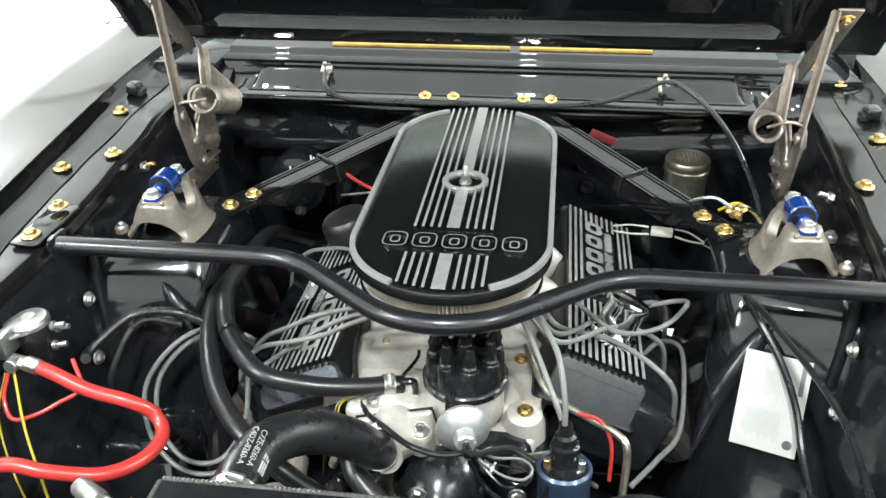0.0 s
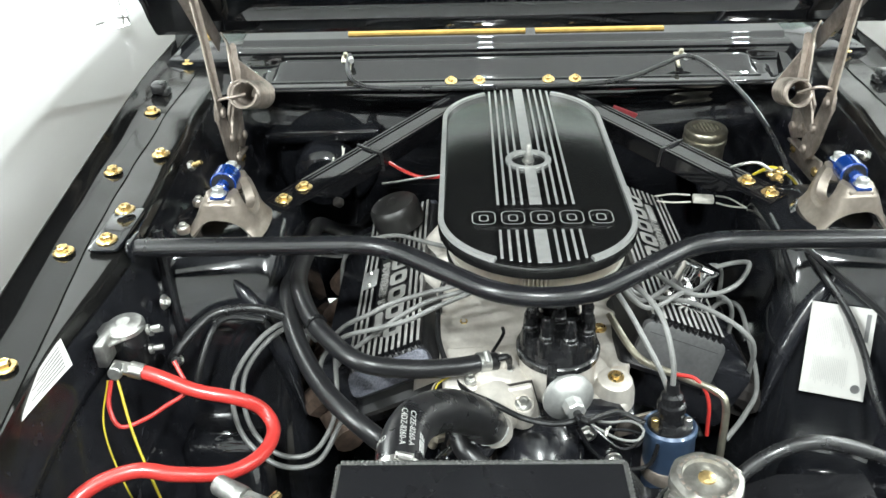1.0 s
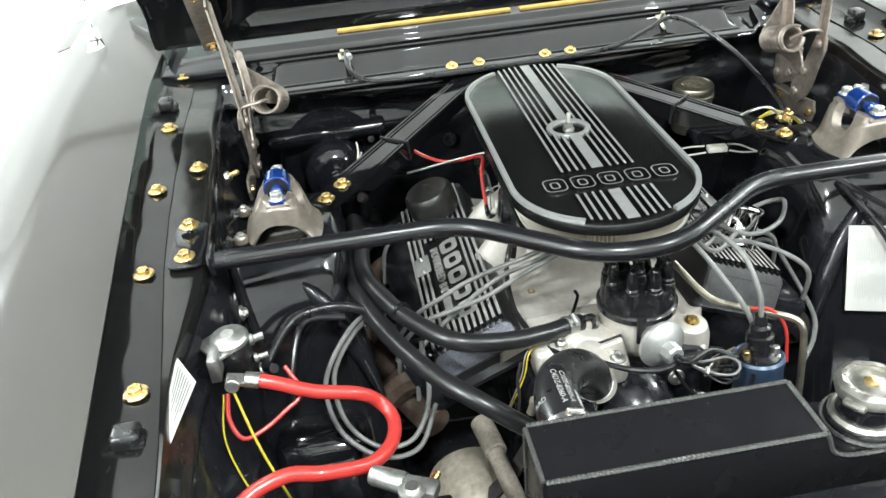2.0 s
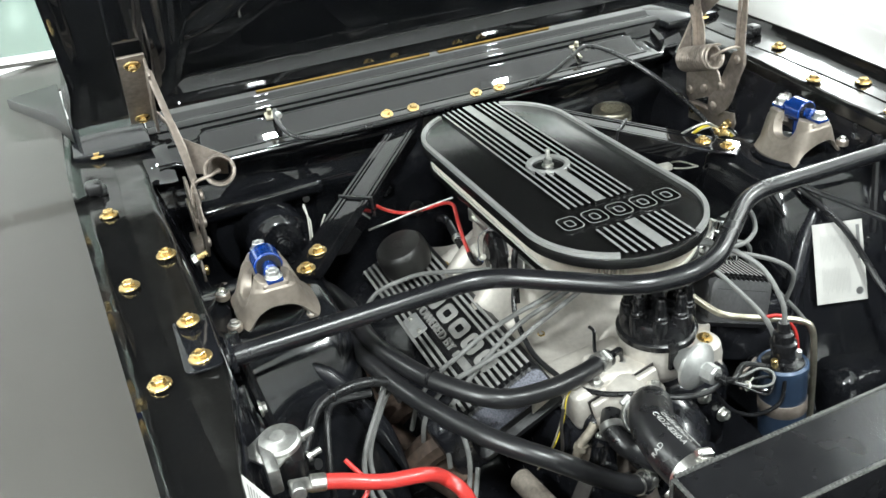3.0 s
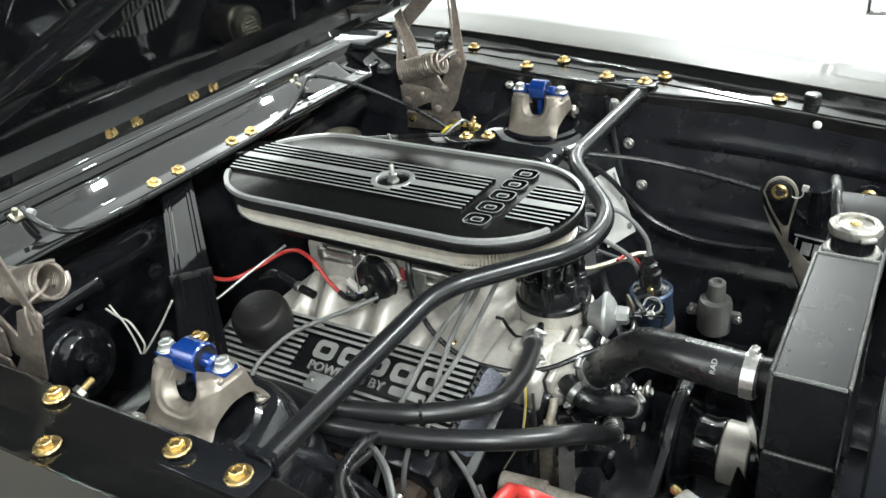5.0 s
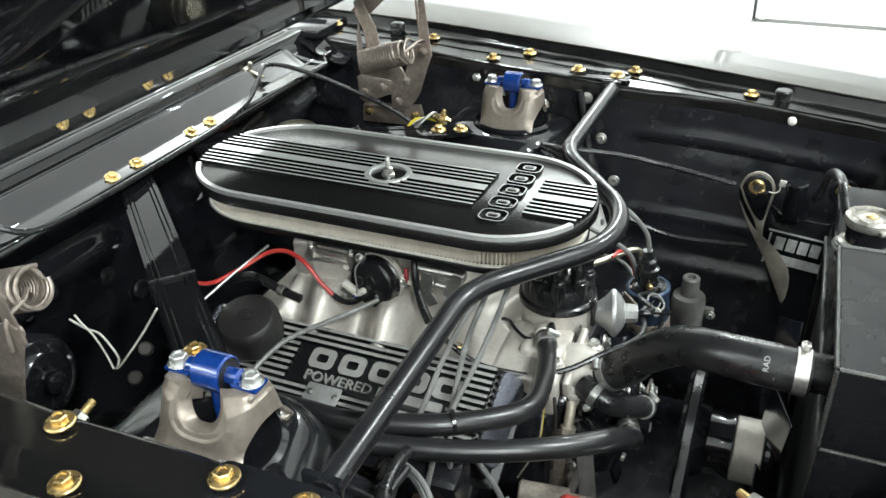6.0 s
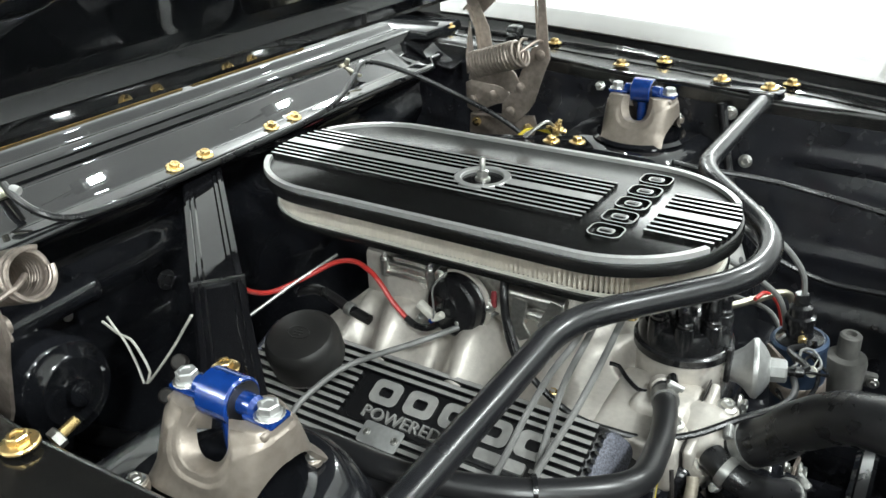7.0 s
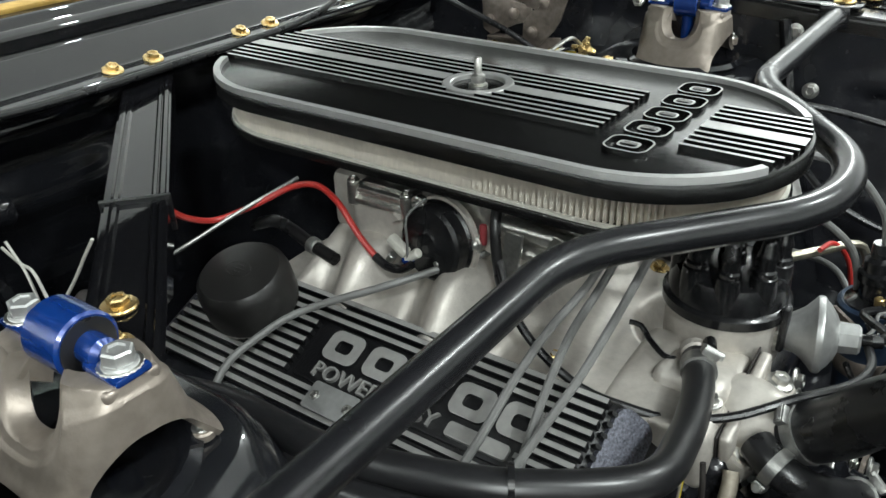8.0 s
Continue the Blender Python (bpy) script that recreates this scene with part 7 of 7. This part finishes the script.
for dy in (-0.012, 0.014):
    part("barb", tube([(0.392, -0.180 + dy, 0.530), (0.388, -0.182 + dy, 0.512), (0.390, -0.186 + dy, 0.480)], 0.0050, 10), M["rubber"], vac)
part("bracket", box((0.43, -0.19, 0.525), (0.08, 0.03, 0.02), 0.003), M["apron_black"], vac)
wire("apron_cable", [(0.365, 0.085, 0.845), (0.378, 0.060, 0.828), (0.405, 0.022, 0.790), (0.424, -0.010, 0.745), (0.430, -0.055, 0.705), (0.436, -0.126, 0.680), (0.438, -0.20, 0.678), (0.438, -0.26, 0.683)], 0.0048, M["rubber"], "black cable hanging down the shock tower")
wire("apron_cable", [(0.362, 0.085, 0.850), (0.385, 0.050, 0.838), (0.418, -0.030, 0.825), (0.440, -0.090, 0.810), (0.445, -0.150, 0.800), (0.445, -0.225, 0.788)], 0.0042, M["rubber"], "black cable along the apron")
# ---- firewall fittings ----
res = thing("master_cylinder", (0.352, 0.56, 0.74), "gold plated brake fluid reservoir with knurled lid", "reservoir")
part("reservoir", lathe([(0.034, -0.07), (0.037, -0.06), (0.037, -0.002), (0.0395, 0.0), (0.0395, 0.006), (0.0365, 0.008), (0.0385, 0.012), (0.0385, 0.020), (0.036, 0.024), (0.028, 0.026), (0.026, 0.0245), (0, 0.0245)], (0.352, 0.556, 0.800), (0, -0.05, 1), 40), M["gold_cad"], res)
knurl = bmesh.new()
for i in range(7):
    for j in range(7):
        if (i - 3) ** 2 + (j - 3) ** 2 < 11:
            add_box(knurl, (0.352 + (i - 3) * 0.0065, 0.5548 + (j - 3) * 0.0065, 0.8255), (0.0042, 0.0042, 0.002), 0.0006, pose(0, 0, 0, 0, 0, 45), 1)
part("knurled_top", knurl, M["gold_cad"], res)
part("cylinder", rod(0.02, 0.11, (0.352, 0.49, 0.735), (0, 1, 0), 20), M["apron_black"], res)
clip_w = thing("washer_hose", (-0.292, 0.59, 0.945), "thin black washer hose draped along the cowl", "hose")
part("tube", tube([(-0.293, 0.600, 0.958), (-0.296, 0.580, 0.948), (-0.290, 0.555, 0.934), (-0.268, 0.538, 0.922), (-0.22, 0.531, 0.918), (-0.12, 0.529, 0.917), (0.0, 0.530, 0.9175), (0.12, 0.533, 0.919), (0.20, 0.542, 0.926), (0.26, 0.560, 0.942), (0.300, 0.572, 0.953), (0.335, 0.560, 0.945), (0.375, 0.520, 0.920), (0.405, 0.470, 0.890), (0.425, 0.40, 0.855), (0.435, 0.35, 0.82), (0.43, 0.32, 0.78)], 0.0042, 10), M["rubber"], clip_w)
for px in (-0.292, 0.302):
    part("end_fitting", lathe([(0.0048, 0), (0.0055, 0.003), (0.0048, 0.010)], (px, 0.579, 0.952) if px > 0 else (px, 0.590, 0.954), (0.3, -1, -0.2), 12), M["decal_white"], clip_w, "white plastic fitting")
duct = thing("heater_duct", (-0.35, 0.57, 0.82), "gloss black round heater duct along the firewall", "duct")
part("tube", lathe([(0.010, 0), (0.016, 0.002), (0.0185, 0.006), (0.0185, 0.012), (0.0170, 0.015), (0.0170, 0.205), (0.012, 0.215)], (-0.243, 0.563, 0.823), (-1, 0.01, -0.03), 28), M["gloss_black"], duct)
part("saddle", box((-0.262, 0.578, 0.823), (0.012, 0.030, 0.044), 0.003), M["gloss_black"], duct)
motor = thing("blower_motor", (-0.345, 0.55, 0.72), "gloss black round blower motor on the firewall", "blower")
MOTOR_AX = Vector((0.06, -1, 0.08)).normalized()
MOTOR_AT = Vector((-0.350, 0.600, 0.755))
part("flange", lathe([(0.098, 0), (0.098, 0.010), (0.090, 0.018), (0.074, 0.020)], MOTOR_AT, MOTOR_AX, 44), M["gloss_black"], motor)
part("housing", lathe([(0.064, 0.016), (0.060, 0.024), (0.056, 0.030), (0.056, 0.100), (0.052, 0.108), (0.040, 0.112), (0.036, 0.116), (0.020, 0.117), (0.014, 0.120), (0.014, 0.128), (0.009, 0.131), (0, 0.131)], MOTOR_AT, MOTOR_AX, 44), M["gloss_black"], motor)
for k in range(3):
    a = 2.1 * k + 0.4
    bolt(motor, MOTOR_AT + MOTOR_AX * 0.016 + Vector((0.084 * math.cos(a), 0, 0.084 * math.sin(a))), MOTOR_AX, BOLT_ZINC, 0.7)
wire("ground_wire", [(-0.296, 0.335, 0.876), (-0.300, 0.345, 0.860), (-0.304, 0.362, 0.835), (-0.312, 0.388, 0.800), (-0.314, 0.402, 0.785), (-0.310, 0.398, 0.798), (-0.305, 0.415, 0.815), (-0.301, 0.432, 0.822), (-0.300, 0.450, 0.822), (-0.300, 0.474, 0.830)], 0.0014, M["white_wire"], "white twisted wire by the brace")
wire("ground_wire", [(-0.314, 0.406, 0.784), (-0.308, 0.420, 0.800), (-0.303, 0.438, 0.818), (-0.300, 0.455, 0.828), (-0.301, 0.462, 0.840)], 0.0013, M["white_wire"], "pale wire end by the shock tower")
snap = thing("hose_bracket", (-0.30, 0.30, 0.80), "pair of grey round plugs on the firewall brace", "bracket")
for q in ((-0.300, 0.390, 0.765), (-0.290, 0.372, 0.806)):
    part("plug", rod(0.0085, 0.014, q, (-0.6, -0.5, 0.6), 20, 0.002), M["dark_iron"], snap)
conn = thing("wire_connector", (0.27, 0.33, 0.80), "white connector joining two pale wires", "connector")
part("shell", box((0.285, 0.300, 0.812), (0.032, 0.016, 0.010), 0.002, pose(0, 0, 0, 0, 0, -8)), M["white_wire"], conn)
for dz in (-0.004, 0.004):
    part("lead", tube([(0.215, 0.318 + dz * 2, 0.804), (0.240, 0.309 + dz * 1.6, 0.809 + dz), (0.266, 0.302 + dz, 0.812 + dz)], 0.0014, 8), M["white_wire"], conn)
    part("lead", tube([(0.304, 0.298 + dz, 0.812 + dz), (0.325, 0.295 + dz * 1.5, 0.808 + dz), (0.350, 0.287, 0.802)], 0.0014, 8), M["white_wire"], conn)
loom = thing("wiring_harness", (0.41, 0.30, 0.83), "yellow and green wire bundle below the hinge", "cable")
for k, col in enumerate(("yellow", "yellow", "white_wire", "plastic_black")):
    part("strand", tube([(0.372 + 0.004 * k, 0.345, 0.830 + 0.003 * k), (0.395 + 0.003 * k, 0.330 - 0.004 * k, 0.851), (0.420, 0.300 - 0.004 * k, 0.842 + 0.003 * k), (0.430 + 0.002 * k, 0.270, 0.815)], 0.0021, 8), M[col], loom)
brake = thing("brake_union", (0.375, 0.275, 0.86), "brass brake line union on the shock tower", "pipe fitting")
part("block", box((0.380, 0.272, 0.865), (0.018, 0.014, 0.014), 0.003), M["brass"], brake)
for way in ((1, 0.2, 0.3), (-1, -0.2, 0.2), (0.3, -1, -0.2), (-0.2, 1, 0.1), (0.2, -0.3, 1)):
    part("port", lathe([(0.0052, 0.004), (0.0052, 0.010), (0.0038, 0.011), (0.0034, 0.016)], (0.380, 0.272, 0.865), way, 6), M["brass"], brake)
part("line", tube([(0.372, 0.272, 0.872), (0.350, 0.275, 0.885), (0.330, 0.285, 0.878), (0.315, 0.30, 0.862)], 0.0026, 8), M["zinc"], brake)
redtag = thing("red_label", (0.17, 0.59, 0.87), "small red label hanging on the firewall", "label")
part("label", box((0.203, 0.572, 0.848), (0.048, 0.003, 0.018), 0.001, pose(0, 0, 0, 20, 22, 0)), M["tag_red"], redtag)
for s, sx in ((-1, 0.505), (1, 0.505)):
    stud = thing("apron_stud", (s * 0.495, 0.250, 0.905), "plated threaded stud in the apron", "bolt", group="apron studs")
    part("shank", rod(0.004, 0.022, (s * 0.498, 0.250, 0.905), (-s, -0.1, 0.35), 10), M["brass"] if s < 0 else M["zinc"], stud)
    part("nut", lathe([(0.008, 0), (0.008, 0.006), (0.006, 0.007)], (s * 0.497, 0.250, 0.905), (-s, -0.1, 0.35), 6), M["zinc"], stud)

# rubber plugs in the firewall
for px, pz, pr in ((0.177, 0.782, 0.013), (0.183, 0.736, 0.011), (0.128, 0.825, 0.009), (-0.12, 0.76, 0.012), (-0.06, 0.70, 0.014)):
    plug = single("firewall_plug", lathe([(pr, 0), (pr * 1.15, 0.003), (pr, 0.006), (pr * 0.6, 0.006), (pr * 0.5, 0.003), (0, 0.003)], (px, 0.600 + 0.10 * max(0, 0.74 - pz), pz), (0, -1, 0.1), 20), M["rubber"], "round black rubber plug in the firewall", "plug", "firewall plugs")
